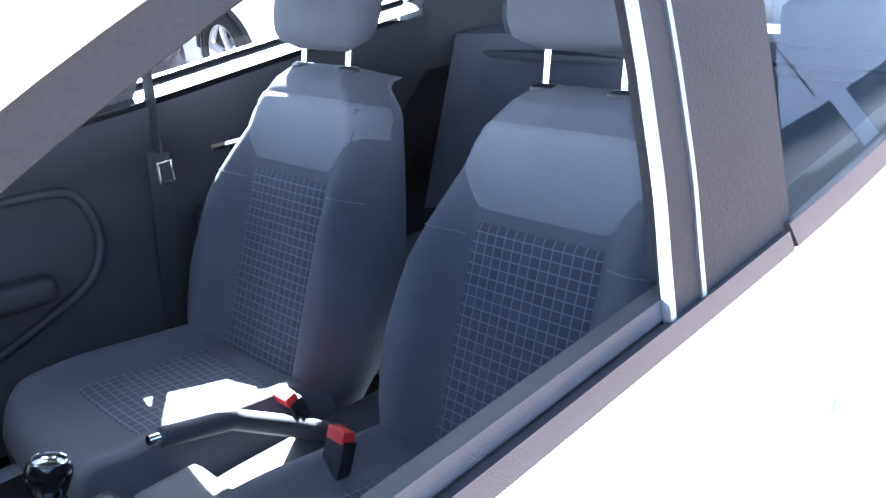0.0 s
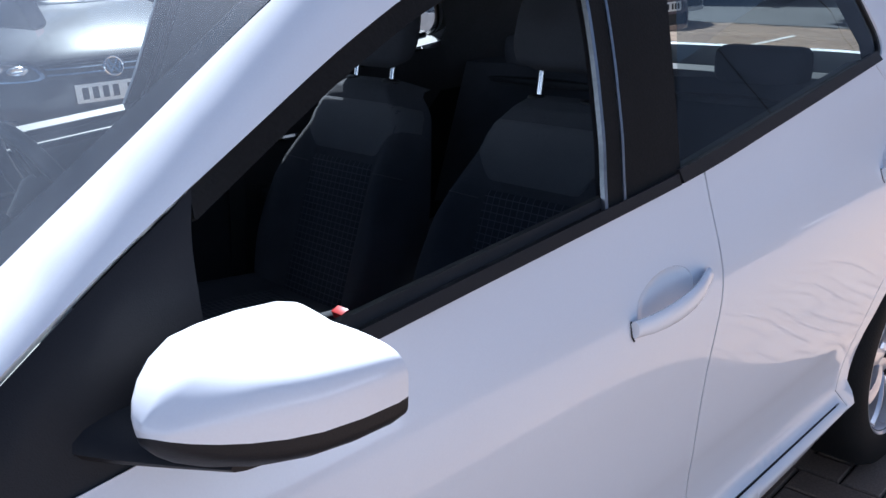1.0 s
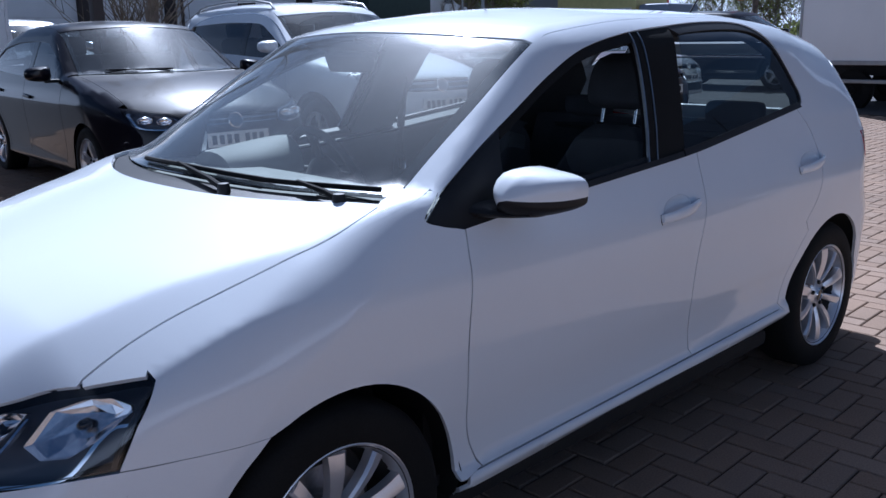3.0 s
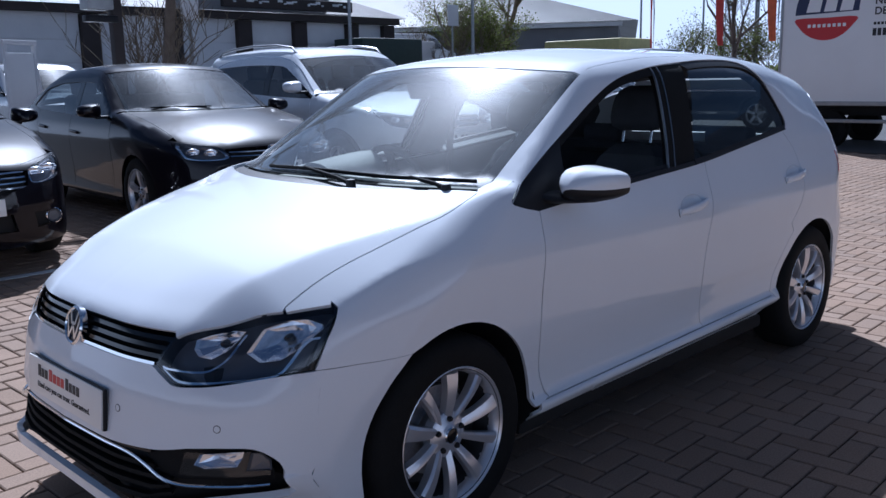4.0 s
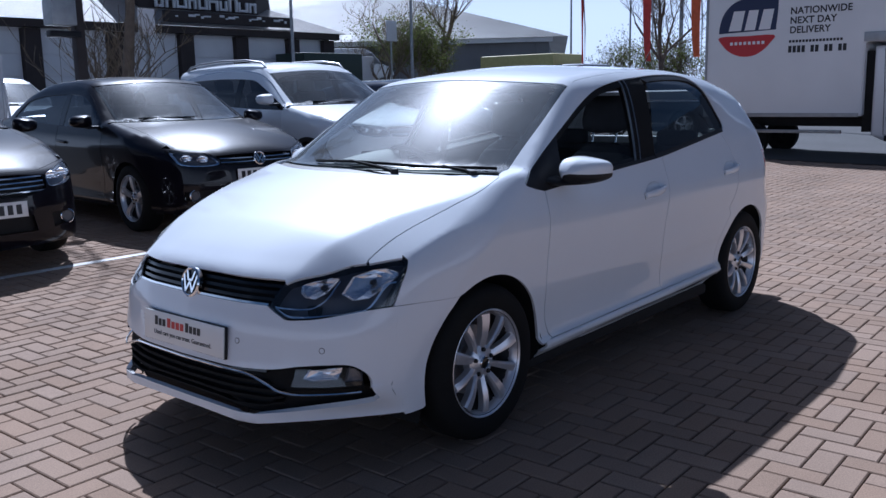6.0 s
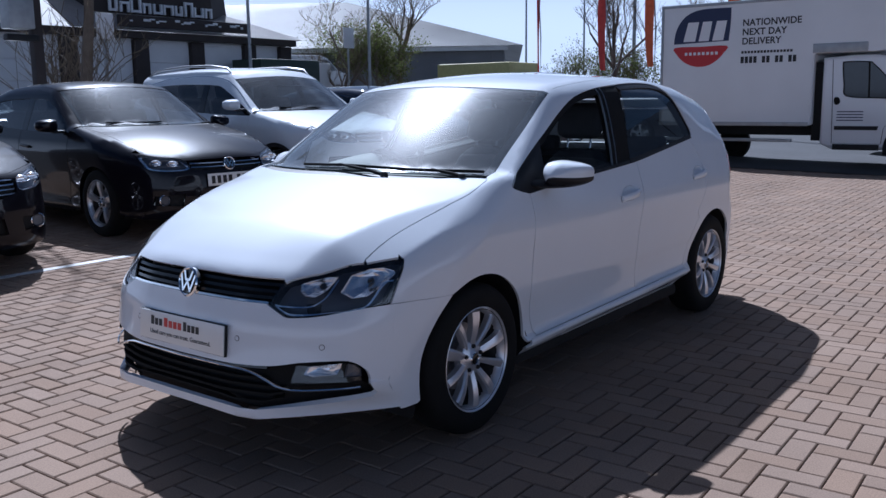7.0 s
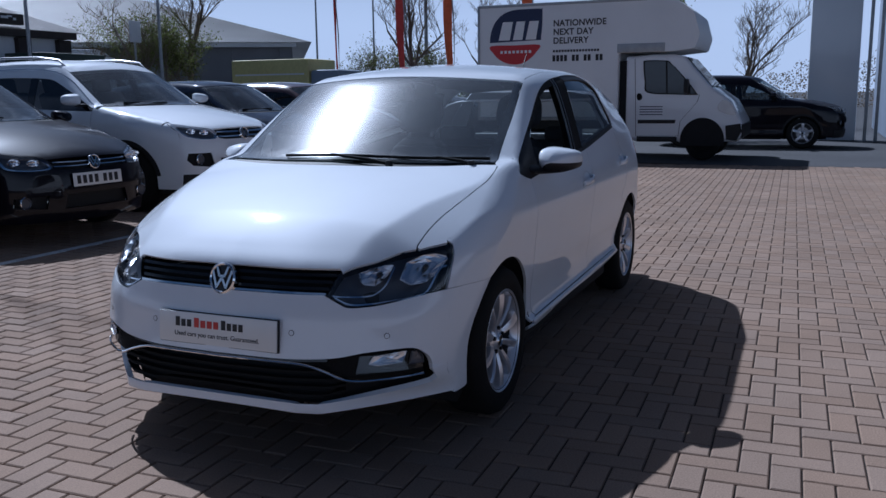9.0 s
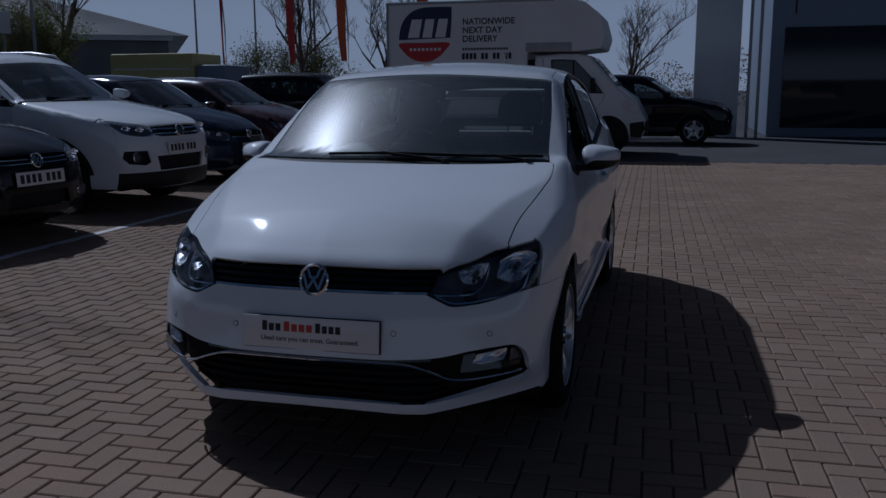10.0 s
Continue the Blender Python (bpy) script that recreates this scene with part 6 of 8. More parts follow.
        box(bm, (0.06, 0.16, 0.03), (mx + 0.01, side * (my - 0.12), mz - 0.06), bevel=0.012)
        part("mirror_foot", bm, PLASTIC, mir)
    bm = bmesh.new()
    tube(bm, [(c1 - 0.02, -0.5, float(S.top(c1 - 0.02, 0.5)) + 0.012), (c0 - 0.11, 0.05, float(S.top(c0 - 0.11, 0.05)) + 0.012)], 0.008, 6)
    part("wiper", bm, PLASTIC, root)


SALOON = Shape(
    bonnet=[(1.0, 0.60), (0.86, 0.72), (0.80, 0.755), (0.65, 0.82), (0.4, 0.90), (0.1, 0.965), (-0.2, 1.01), (-0.6, 1.05), (-1.2, 0.9), (-4.0, 0.5)],
    bonnet_drop=[(0.8, 0.25), (0.4, 0.14), (-0.3, 0.07)], screen=(-0.30, 1.015, 0.62, 0.26),
    roof=[(-0.8, 1.40), (-1.05, 1.44), (-1.6, 1.478), (-2.1, 1.465), (-2.5, 1.40), (-2.9, 1.25), (-3.15, 1.13), (-3.4, 1.095), (-3.75, 1.06)], roof_drop=0.12,
    width=[(0.85, 0.80), (0.5, 0.855), (0, 0.882), (-1.2, 0.889), (-2.6, 0.885), (-3.2, 0.86), (-3.7, 0.80)],
    section=[(0.12, 0.12), (0.2, 0.05), (0.26, 0.025), (0.34, 0.03), (0.5, 0.018), (0.68, 0.003), (0.78, 0.0), (0.86, 0.016), (0.94, 0.045), (1.1, 0.11), (1.25, 0.175), (1.38, 0.24), (1.48, 0.31)],
    front=[(0.12, 0.72), (0.2, 0.87), (0.3, 0.90), (0.45, 0.905), (0.55, 0.895), (0.66, 0.875), (0.73, 0.845), (0.78, 0.78), (0.85, 0.62)],
    front_plan=[(0, 0), (0.3, -0.02), (0.5, -0.075), (0.62, -0.14), (0.72, -0.24), (0.80, -0.40), (0.9, -0.75)],
    rear=[(0.15, -3.6), (0.3, -3.72), (0.6, -3.76), (0.75, -3.72), (1.0, -3.68), (1.1, -3.66), (1.4, -3.4)],
    rear_plan=[(0, 0), (0.4, -0.03), (0.65, -0.1), (0.8, -0.24), (0.9, -0.45)],
    edge=[(0.8, 0.08), (0.2, 0.07), (-0.4, 0.035), (-1.0, 0.05), (-2.4, 0.07), (-3.6, 0.07)])
SALOON_K = dict(
    arch=0.352, wheel=0.318, rim=0.212, wb=2.651, split=0.74, track=0.765, low=0.20, sill=0.30,
    belt=[(-0.4, 0.935), (-1.0, 0.955), (-1.7, 0.985), (-2.5, 1.02), (-2.9, 1.05)],
    shut_f=[(-0.52, 0.945), (-0.50, 0.80), (-0.505, 0.5), (-0.56, 0.30)], shut_b=[(-1.58, 0.98), (-1.55, 0.8), (-1.545, 0.5), (-1.57, 0.30)],
    shut_r=[(-2.60, 1.02), (-2.58, 0.85), (-2.42, 0.67), (-2.28, 0.46), (-2.24, 0.30)],
    dlo=[(-0.48, 0.94), (-0.62, 1.03), (-0.85, 1.18), (-1.05, 1.29), (-1.3, 1.36), (-1.7, 1.395), (-2.1, 1.375), (-2.4, 1.30), (-2.7, 1.16), (-2.86, 1.06)],
    bonnet_y=[(-0.42, 0.735), (-0.2, 0.715), (0.2, 0.71), (0.52, 0.70)], rail_y=[(-0.42, 0.72), (-0.7, 0.68), (-1.1, 0.635), (-1.6, 0.61), (-2.4, 0.60), (-3.0, 0.62), (-3.6, 0.66)],
    nose=(0.8, 0.42, 0.735), nose_sag=0.0, lamp_rise=0.055, lamp=[(0.40, 0.645), (0.44, 0.73), (0.58, 0.755), (0.725, 0.775), (0.732, 0.70), (0.70, 0.645), (0.55, 0.628)],
    reflectors=((0.52, 0.69), (0.64, 0.70)), grille=[(0, 0.625), (0.30, 0.625), (0.385, 0.64), (0.41, 0.715), (0.25, 0.722), (0, 0.724)],
    bars=[0.655, 0.69], bar_y=0.385, bar_w=0.008,
    intakes=[[(-0.34, 0.30), (0.34, 0.30), (0.31, 0.42), (-0.31, 0.42)], [(0.48, 0.31), (0.70, 0.33), (0.69, 0.41), (0.46, 0.42)], [(-0.48, 0.31), (-0.46, 0.42), (-0.69, 0.41), (-0.70, 0.33)]],
    fogs=(0.62, -0.62), fog_z=0.37, badge_z=0.676, badge_r=0.062, plate_z=0.535, cowl=(-0.22, -0.42), screen_top=(-0.98, -1.10),
    rail_x0=-0.50, rail_x1=-3.52, tail_x=-3.5, tail_z=1.04, back_glass=(-2.36, -3.08), glass=(-0.78, -1.50, -1.62), handles=[(-1.38, 0.82), (-2.36, 0.85)], mirror=(-0.66, 0.98, 1.03))
TALL = Shape(
    bonnet=[(1.0, 0.72), (0.86, 0.86), (0.80, 0.905), (0.65, 0.965), (0.4, 1.03), (0.1, 1.085), (-0.2, 1.13), (-0.6, 1.17), (-1.2, 1.0), (-4.0, 0.5)],
    bonnet_drop=[(0.8, 0.22), (0.4, 0.13), (-0.3, 0.07)], screen=(-0.27, 1.13, 0.68, 0.26),
    roof=[(-0.8, 1.57), (-1.0, 1.61), (-1.5, 1.665), (-2.0, 1.68), (-2.7, 1.66), (-3.2, 1.62), (-3.4, 1.59)], roof_drop=0.10,
    width=[(0.85, 0.82), (0.5, 0.875), (0, 0.90), (-1.2, 0.905), (-2.6, 0.902), (-3.1, 0.88), (-3.5, 0.84)],
    section=[(0.15, 0.12), (0.26, 0.05), (0.33, 0.022), (0.42, 0.03), (0.6, 0.016), (0.82, 0.003), (0.95, 0.0), (1.02, 0.016), (1.1, 0.045), (1.25, 0.095), (1.4, 0.16), (1.55, 0.225), (1.68, 0.30)],
    front=[(0.15, 0.74), (0.25, 0.86), (0.35, 0.89), (0.55, 0.905), (0.70, 0.895), (0.80, 0.875), (0.88, 0.845), (0.93, 0.78), (1.0, 0.62)],
    front_plan=[(0, 0), (0.3, -0.02), (0.5, -0.07), (0.62, -0.125), (0.72, -0.21), (0.80, -0.36), (0.92, -0.75)],
    rear=[(0.2, -3.36), (0.4, -3.48), (0.7, -3.50), (0.9, -3.47), (1.1, -3.42), (1.6, -3.22), (1.7, -3.15)],
    rear_plan=[(0, 0), (0.4, -0.02), (0.65, -0.08), (0.8, -0.2), (0.9, -0.4)],
    edge=[(0.8, 0.08), (0.2, 0.08), (-0.4, 0.04), (-1.0, 0.06), (-2.4, 0.08), (-3.4, 0.08)])
TALL_K = dict(
    arch=0.392, wheel=0.348, rim=0.225, wb=2.604, split=0.745, track=0.785, low=0.25, sill=0.36,
    belt=[(-0.4, 1.07), (-1.0, 1.085), (-1.7, 1.115), (-2.5, 1.16), (-3.0, 1.20)],
    shut_f=[(-0.50, 1.075), (-0.48, 0.90), (-0.485, 0.6), (-0.54, 0.36)], shut_b=[(-1.56, 1.11), (-1.53, 0.9), (-1.525, 0.6), (-1.55, 0.36)],
    shut_r=[(-2.56, 1.16), (-2.54, 0.98), (-2.38, 0.78), (-2.24, 0.54), (-2.20, 0.36)],
    dlo=[(-0.44, 1.075), (-0.58, 1.17), (-0.78, 1.31), (-0.98, 1.43), (-1.2, 1.51), (-1.6, 1.55), (-2.2, 1.545), (-2.7, 1.50), (-2.98, 1.40), (-3.05, 1.28), (-3.0, 1.215)],
    bonnet_y=[(-0.40, 0.76), (-0.2, 0.735), (0.2, 0.725), (0.52, 0.70)], rail_y=[(-0.42, 0.735), (-0.7, 0.70), (-1.1, 0.65), (-1.6, 0.63), (-2.4, 0.62), (-3.2, 0.60)],
    nose=(0.8, 0.42, 0.895), nose_sag=0.0, lamp_rise=0.05, lamp=[(0.40, 0.785), (0.43, 0.875), (0.58, 0.91), (0.732, 0.935), (0.735, 0.86), (0.69, 0.80), (0.55, 0.772)],
    reflectors=((0.52, 0.84), (0.64, 0.855)), grille=[(0, 0.765), (0.30, 0.765), (0.39, 0.78), (0.405, 0.875), (0.25, 0.882), (0, 0.885)],
    bars=[0.795, 0.845], bar_y=0.38, bar_w=0.016,
    intakes=[[(-0.36, 0.42), (0.36, 0.42), (0.40, 0.57), (-0.40, 0.57)], [(0.47, 0.51), (0.52, 0.48), (0.68, 0.50), (0.725, 0.56), (0.71, 0.63), (0.50, 0.63)], [(-0.47, 0.51), (-0.50, 0.63), (-0.71, 0.63), (-0.725, 0.56), (-0.68, 0.50), (-0.52, 0.48)]],
    fogs=(0.61, -0.61), fog_z=0.565, badge_z=0.82, badge_r=0.068, plate_z=0.645, cowl=(-0.18, -0.38), screen_top=(-0.92, -1.04),
    rail_x0=-0.47, rail_x1=-3.12, tail_x=-3.2, tail_z=1.50, glass=(-0.74, -1.48, -1.60), handles=[(-1.36, 0.97), (-2.34, 1.0)], mirror=(-0.64, 1.0, 1.20), bright=True, cladding=0.41)
PASSAT_K = dict(SALOON_K, grille=[(0, 0.56), (0.30, 0.56), (0.44, 0.60), (0.46, 0.70), (0.25, 0.715), (0, 0.718)], bars=[0.59, 0.625, 0.66, 0.695], bar_y=0.43, bar_w=0.010,
                lamp=[(0.47, 0.62), (0.475, 0.71), (0.60, 0.745), (0.725, 0.77), (0.732, 0.70), (0.70, 0.645), (0.58, 0.615)], plate_z=0.475)
HATCH_K = dict(
    arch=0.345, wheel=0.302, rim=0.203, wb=2.47, split=0.74, track=0.728, low=0.21, sill=0.30,
    belt=[(-0.25, 0.905), (-0.4, 0.918), (-0.86, 0.949), (-1.45, 0.99), (-2.2, 1.064), (-2.4, 1.085)],
    shut_f=[(-0.408, 0.918), (-0.39, 0.8), (-0.39, 0.5), (-0.446, 0.30)], shut_b=[(-1.475, 0.992), (-1.43, 0.75), (-1.413, 0.5), (-1.45, 0.30)],
    shut_r=[(-2.235, 1.066), (-2.30, 0.95), (-2.24, 0.72), (-2.12, 0.5), (-2.07, 0.30)],
    dlo=[(-0.30, 0.93), (-0.378, 1.006), (-0.68, 1.172), (-1.05, 1.325), (-1.30, 1.362), (-1.80, 1.386), (-2.02, 1.378), (-2.13, 1.348), (-2.215, 1.27), (-2.282, 1.15), (-2.28, 1.085)],
    bonnet_y=[(-0.24, 0.70), (-0.02, 0.671), (0.21, 0.66), (0.36, 0.665)], rail_y=[(-0.20, 0.697), (-0.41, 0.664), (-0.81, 0.617), (-1.2, 0.583), (-2.2, 0.555), (-2.85, 0.535)],
    nose=(0.75, 0.42, 0.692), nose_sag=0.0, lamp_rise=0.06, lamp=[(0.42, 0.61), (0.44, 0.685), (0.58, 0.725), (0.725, 0.745), (0.73, 0.66), (0.66, 0.60), (0.50, 0.58)],
    reflectors=((0.54, 0.665), (0.65, 0.68)), grille=[(0, 0.612), (0.30, 0.612), (0.40, 0.615), (0.42, 0.68), (0.2, 0.684), (0, 0.685)],
    bars=[0.62], bar_y=0.39, bar_w=0.008,
    intakes=[[(-0.5, 0.26), (0.5, 0.26), (0.45, 0.39), (-0.45, 0.39)]], fogs=(), fog_z=0.35, badge_z=0.651, badge_r=0.056, plate_z=0.48, cowl=(-0.03, -0.23), screen_top=(-0.73, -0.865),
    rail_x0=-0.36, rail_x1=-2.76, tail_x=-2.8, tail_z=1.22, glass=(-0.62, -1.32, -1.48), handles=[(-1.28, 0.84), (-2.2, 0.88)], mirror=(-0.56, 0.90, 1.0))


def rise(y):
    """The forecourt climbs gently towards the parked cars."""
    return 0.022 * min(max(-1.0 - y, 0.0), 5.0)


def park(name, label, shape, spec, paint, x, y, turn):
    root = thing(name, pose(x, y, rise(y), 0, 0, turn), label, "car", "parked cars")
    car_body(root, shape, spec, paint)
    return root


park("saloon_car", "black four-door saloon car with silver alloy wheels", SALOON, SALOON_K, BLACK_PAINT, -2.64, -4.70, 86)
park("estate_car", "black family car with a chrome barred grille", SALOON, PASSAT_K, BLACK_PAINT, -0.06, -4.52, 89)
suv = park("suv_car", "white sport utility car with silver roof rails", TALL, TALL_K, WHITE, -4.95, -4.78, 86)
for side in (1, -1):
    bm = bmesh.new()
    tube(bm, [(x, side * 0.60, float(TALL.top(x, 0.60)) + d) for x, d in ((-1.15, -0.02), (-1.25, 0.035), (-1.6, 0.05), (-2.2, 0.05), (-2.7, 0.045), (-2.95, 0.03), (-3.05, -0.02))], 0.014, 8)
    part("roof_rail", bm, STEEL, suv, "silver roof rail")
park("hatch_car", "dark blue hatchback car", HATCH, HATCH_K, NAVY_PAINT, -7.45, -5.15, 88)
park("compact_car", "dark red hatchback car", HATCH, HATCH_K, MAROON_PAINT, -9.95, -5.3, 88)


# ---- things round the forecourt ----
TARMAC = material("tarmac", (0.055, 0.055, 0.058), 0.9, spread=0.15, scale=0.6, fine=0.25, fine_scale=90, bump=0.5, bump_scale=150)
BARK = material("bark", (0.17, 0.135, 0.105), 0.95, spread=0.25, scale=6, fine=0.2, bump=0.8, bump_scale=40)
LEAF = material("spring_leaves", (0.15, 0.17, 0.06), 0.9, specular=0.08, spread=0.3, scale=1.5, per="island", per_amount=0.35)
BUD = material("budding_twigs", (0.20, 0.16, 0.11), 0.8, spread=0.3, per="island", per_amount=0.3)
for leafy, share in ((LEAF, 0.45), (BUD, 0.3)):
    t = leafy.node_tree
    p = t.nodes["Principled BSDF"]
    thin, mix = t.nodes.new("ShaderNodeBsdfTranslucent"), t.nodes.new("ShaderNodeMixShader")
    mix.inputs[0].default_value = share
    t.links.new(p.inputs["Base Color"].links[0].from_socket, thin.inputs["Color"])
    t.links.new(p.outputs[0], mix.inputs[1])
    t.links.new(thin.outputs[0], mix.inputs[2])
    t.links.new(mix.outputs[0], t.nodes["Material Output"].inputs["Surface"])
RENDERED = material("grey_rendered_panel", (0.76, 0.76, 0.77), 0.8, spread=0.08, scale=0.8, fine=0.06, bump=0.2)
BROWN_CLAD = material("dark_brown_cladding", (0.035, 0.026, 0.024), 0.7, spread=0.2, scale=2, fine=0.1)
ROOF_TILE = material("pale_roof_tile", (0.45, 0.43, 0.42), 0.6, spread=0.12, scale=1, fine=0.12, fine_scale=20)
SHEET_ROOF = material("grey_sheet_roof", (0.26, 0.27, 0.28), 0.5, spread=0.08, scale=0.2)
GREY_WALL = material("dark_grey_wall", (0.20, 0.20, 0.21), 0.7, spread=0.15, scale=0.3)
BLUE_CLAD = material("blue_grey_cladding", (0.22, 0.26, 0.33), 0.45, spread=0.08, scale=0.5)
GLAZING = material("dark_glazing", (0.02, 0.025, 0.03), 0.06, spread=0.1)
VAN_WHITE = material("white_van_paint", (0.72, 0.73, 0.75), 0.35, coat=0.6, spread=0.04, scale=0.8)
BOX_GREY = material("white_lorry_panel", (0.76, 0.77, 0.78), 0.45, spread=0.05, scale=0.7, fine=0.03)
LOGO_NAVY = material("navy_print", (0.012, 0.02, 0.07), 0.45)
LOGO_RED = material("red_print", (0.48, 0.02, 0.025), 0.45)
LOGO_WHITE = material("white_print", (0.75, 0.75, 0.76), 0.45)
FLAG = material("orange_flag_cloth", (0.85, 0.17, 0.06), 0.8, spread=0.1)
FLAG2 = material("red_flag_cloth", (0.75, 0.09, 0.07), 0.8, spread=0.1)
GALV = material("galvanised_steel", (0.35, 0.36, 0.37), 0.5, metal=0.7, spread=0.1)
YELLOW = material("pale_yellow_paint", (0.60, 0.54, 0.22), 0.5, spread=0.08)
GREEN_PAINT = material("dark_green_paint", (0.03, 0.05, 0.04), 0.6, spread=0.1)


def flat(name, outline, mat, parent, m, depth=0.02, label=""):
    return part(name, slab(bmesh.new(), outline, depth, m), mat, parent, label, smooth=0)


def block(name, size, at, mat, parent, bevel=0.01, rot=(0, 0, 0), label=""):
    return part(name, box(bmesh.new(), size, at, rot, bevel=bevel), mat, parent, label)


# ---- the delivery lorry: x away from us, its side faces +x, its cab +y ----
lorry = thing("box_van", pose(-14.0, -4.60, 0.0) @ Matrix.Diagonal((1, 0.95, 1, 1)), "white box van with a printed side and over-cab body", "van")
bm = bmesh.new()
out = [(0, 0.78), (3.05, 0.78), (3.05, 2.05), (4.10, 2.05), (4.56, 2.10), (4.64, 2.35), (4.52, 2.75), (4.22, 2.98), (3.7, 3.06), (0, 3.07)]
slab(bm, [(z, y) for y, z in out][::-1], 2.1, Matrix(((0, 0, -1, 0), (0, 1, 0, 0), (1, 0, 0, 0), (0, 0, 0, 1))), bevel=0.0)
bmesh.ops.bevel(bm, geom=[e for e in bm.edges if e.calc_length() > 0.5], offset=0.02, segments=2, affect="EDGES")
part("box_body", bm, BOX_GREY, lorry)
for z, h in ((0.80, 0.07), (3.03, 0.05)):
    block("edge_rail", (0.02, 3.0 if z < 1 else 3.6, h), (0.006, 1.5 if z < 1 else 1.8, z), GALV, lorry, 0.004)
block("edge_rail", (0.03, 0.05, 2.25), (0.004, 0.03, 1.92), GALV, lorry, 0.006)
# printed side: a rounded sign shape, navy above and red below
PRINT = Matrix(((0, 0, 1, 0.0015), (1, 0, 0, 0), (0, 1, 0, 0), (0, 0, 0, 1)))
sign = spline([(0.28, 2.32), (0.34, 2.62), (0.52, 2.84), (0.78, 2.94), (1.10, 2.955), (1.42, 2.95), (1.445, 2.93), (1.445, 2.70), (1.42, 2.42), (1.36, 2.24), (0.86, 2.20), (0.36, 2.22)], 3, closed=True)
upper = [p for p in sign if p[1] > 2.29]
lower = spline([(0.30, 2.255), (0.85, 2.257), (1.385, 2.255), (1.32, 2.12), (1.17, 1.98), (0.97, 1.89), (0.72, 1.89), (0.50, 1.98), (0.35, 2.12)], 3, closed=True)
flat("printed_sign", upper, LOGO_NAVY, lorry, PRINT, 0.002, "navy printed sign")
flat("printed_sign", lower, LOGO_RED, lorry, PRINT, 0.002, "red printed sign")
for y0, w in ((0.48, 0.32), (0.80, 0.27), (1.08, 0.29)):
    flat("printed_bar", [(y0, 2.36), (y0 + w * 0.78, 2.36), (y0 + w, 2.72), (y0 + w * 0.3, 2.72)], LOGO_WHITE, lorry, PRINT @ Matrix.Translation((0, 0, 0.003)), 0.002)
for k in range(8):
    flat("printed_bar", [(0.52 + k * 0.09, 2.10), (0.575 + k * 0.09, 2.10), (0.575 + k * 0.09, 2.155), (0.52 + k * 0.09, 2.155)], LOGO_WHITE, lorry, PRINT @ Matrix.Translation((0, 0, 0.003)), 0.002)
for k, words in enumerate(("NATIONWIDE", "NEXT DAY", "DELIVERY")):
    word = lettering(lorry, words, Matrix.Translation((0.004, 1.68, 2.60 - 0.168 * k)) @ pose(0, 0, 0, 90, 0, 90), 0.168, INK, 0.001)
    word.data.offset, word.data.space_character = 0.004, 1.04
for k in range(13):
    if k not in (4, 7, 10):
        block("printed_bar", (0.002, 0.062, 0.12), (0.003, 1.70 + 0.083 * k, 1.98), INK, lorry, 0)
for k in range(16):
    block("printed_bar", (0.002, 0.045, 0.045), (0.003, 1.70 + 0.062 * k, 2.12), INK, lorry, 0)
# cab
cab = [(3.20, 0.45), (3.20, 1.97), (3.75, 2.005), (4.15, 2.00), (4.36, 1.955), (4.90, 1.37), (5.26, 1.13), (5.37, 0.95), (5.49, 0.74), (5.50, 0.48), (5.40, 0.36), (3.4, 0.36)]
bm = bmesh.new()
slab(bm, [(z, y) for y, z in cab][::-1], 1.9, Matrix(((0, 0, -1, -0.08), (0, 1, 0, 0), (1, 0, 0, 0), (0, 0, 0, 1))))
bmesh.ops.bevel(bm, geom=[e for e in bm.edges if abs(e.verts[0].co.x - e.verts[1].co.x) < 0.01], offset=0.07, segments=4, affect="EDGES", profile=0.6)
part("cab", bm, VAN_WHITE, lorry)
block("cab_back", (1.8, 0.20, 1.4), (-1.06, 3.12, 1.20), DARK, lorry)
block("edge_rail", (0.02, 0.95, 0.16), (0.006, 3.50, 2.135), GALV, lorry, 0.006, label="grey rail under the over-cab body")
CAB_SIDE = PRINT @ Matrix.Translation((0, 0, -0.082))
pane = spline([(3.64, 1.285), (3.58, 1.50), (3.545, 1.84), (3.60, 1.895), (3.99, 1.885), (4.08, 1.845), (4.34, 1.59), (4.61, 1.27), (4.59, 1.235), (4.20, 1.245)], 4, closed=True)
flat("window_seal", pane, RUBBER, lorry, CAB_SIDE, 0.010)
flat("cab_window", [(y + (4.02 - y) * 0.06, z + (1.56 - z) * 0.06) for y, z in pane], GLAZING, lorry, CAB_SIDE @ Matrix.Translation((0, 0, 0.006)), 0.010)
flat("window_divider", [(4.02, 1.25), (4.045, 1.25), (4.02, 1.88), (3.99, 1.88)], RUBBER, lorry, CAB_SIDE @ Matrix.Translation((0, 0, 0.012)), 0.010)
flat("cab_windscreen", [(-0.82, 0.03), (0.82, 0.03), (0.74, 0.77), (-0.74, 0.77)], GLAZING, lorry, Matrix.Translation((-1.03, 4.905, 1.368)) @ pose(0, 0, 0, 47.3, 0, 180), 0.012)
for x in (-0.45, -1.15):
    block("wiper", (0.62, 0.02, 0.02), (x, 4.895, 1.42), PLASTIC, lorry, 0.004, rot=(0, 8, 0))
flat("headlamp", spline([(5.02, 0.98), (5.10, 1.13), (5.24, 1.10), (5.34, 0.94), (5.36, 0.86), (5.18, 0.88)], 3, closed=True), STEEL, lorry, CAB_SIDE, 0.012, "clear headlamp")
flat("bumper_side", [(5.20, 0.40), (5.18, 0.66), (5.46, 0.70), (5.49, 0.55), (5.40, 0.38)], PLASTIC, lorry, CAB_SIDE, 0.016, "grey plastic bumper corner")
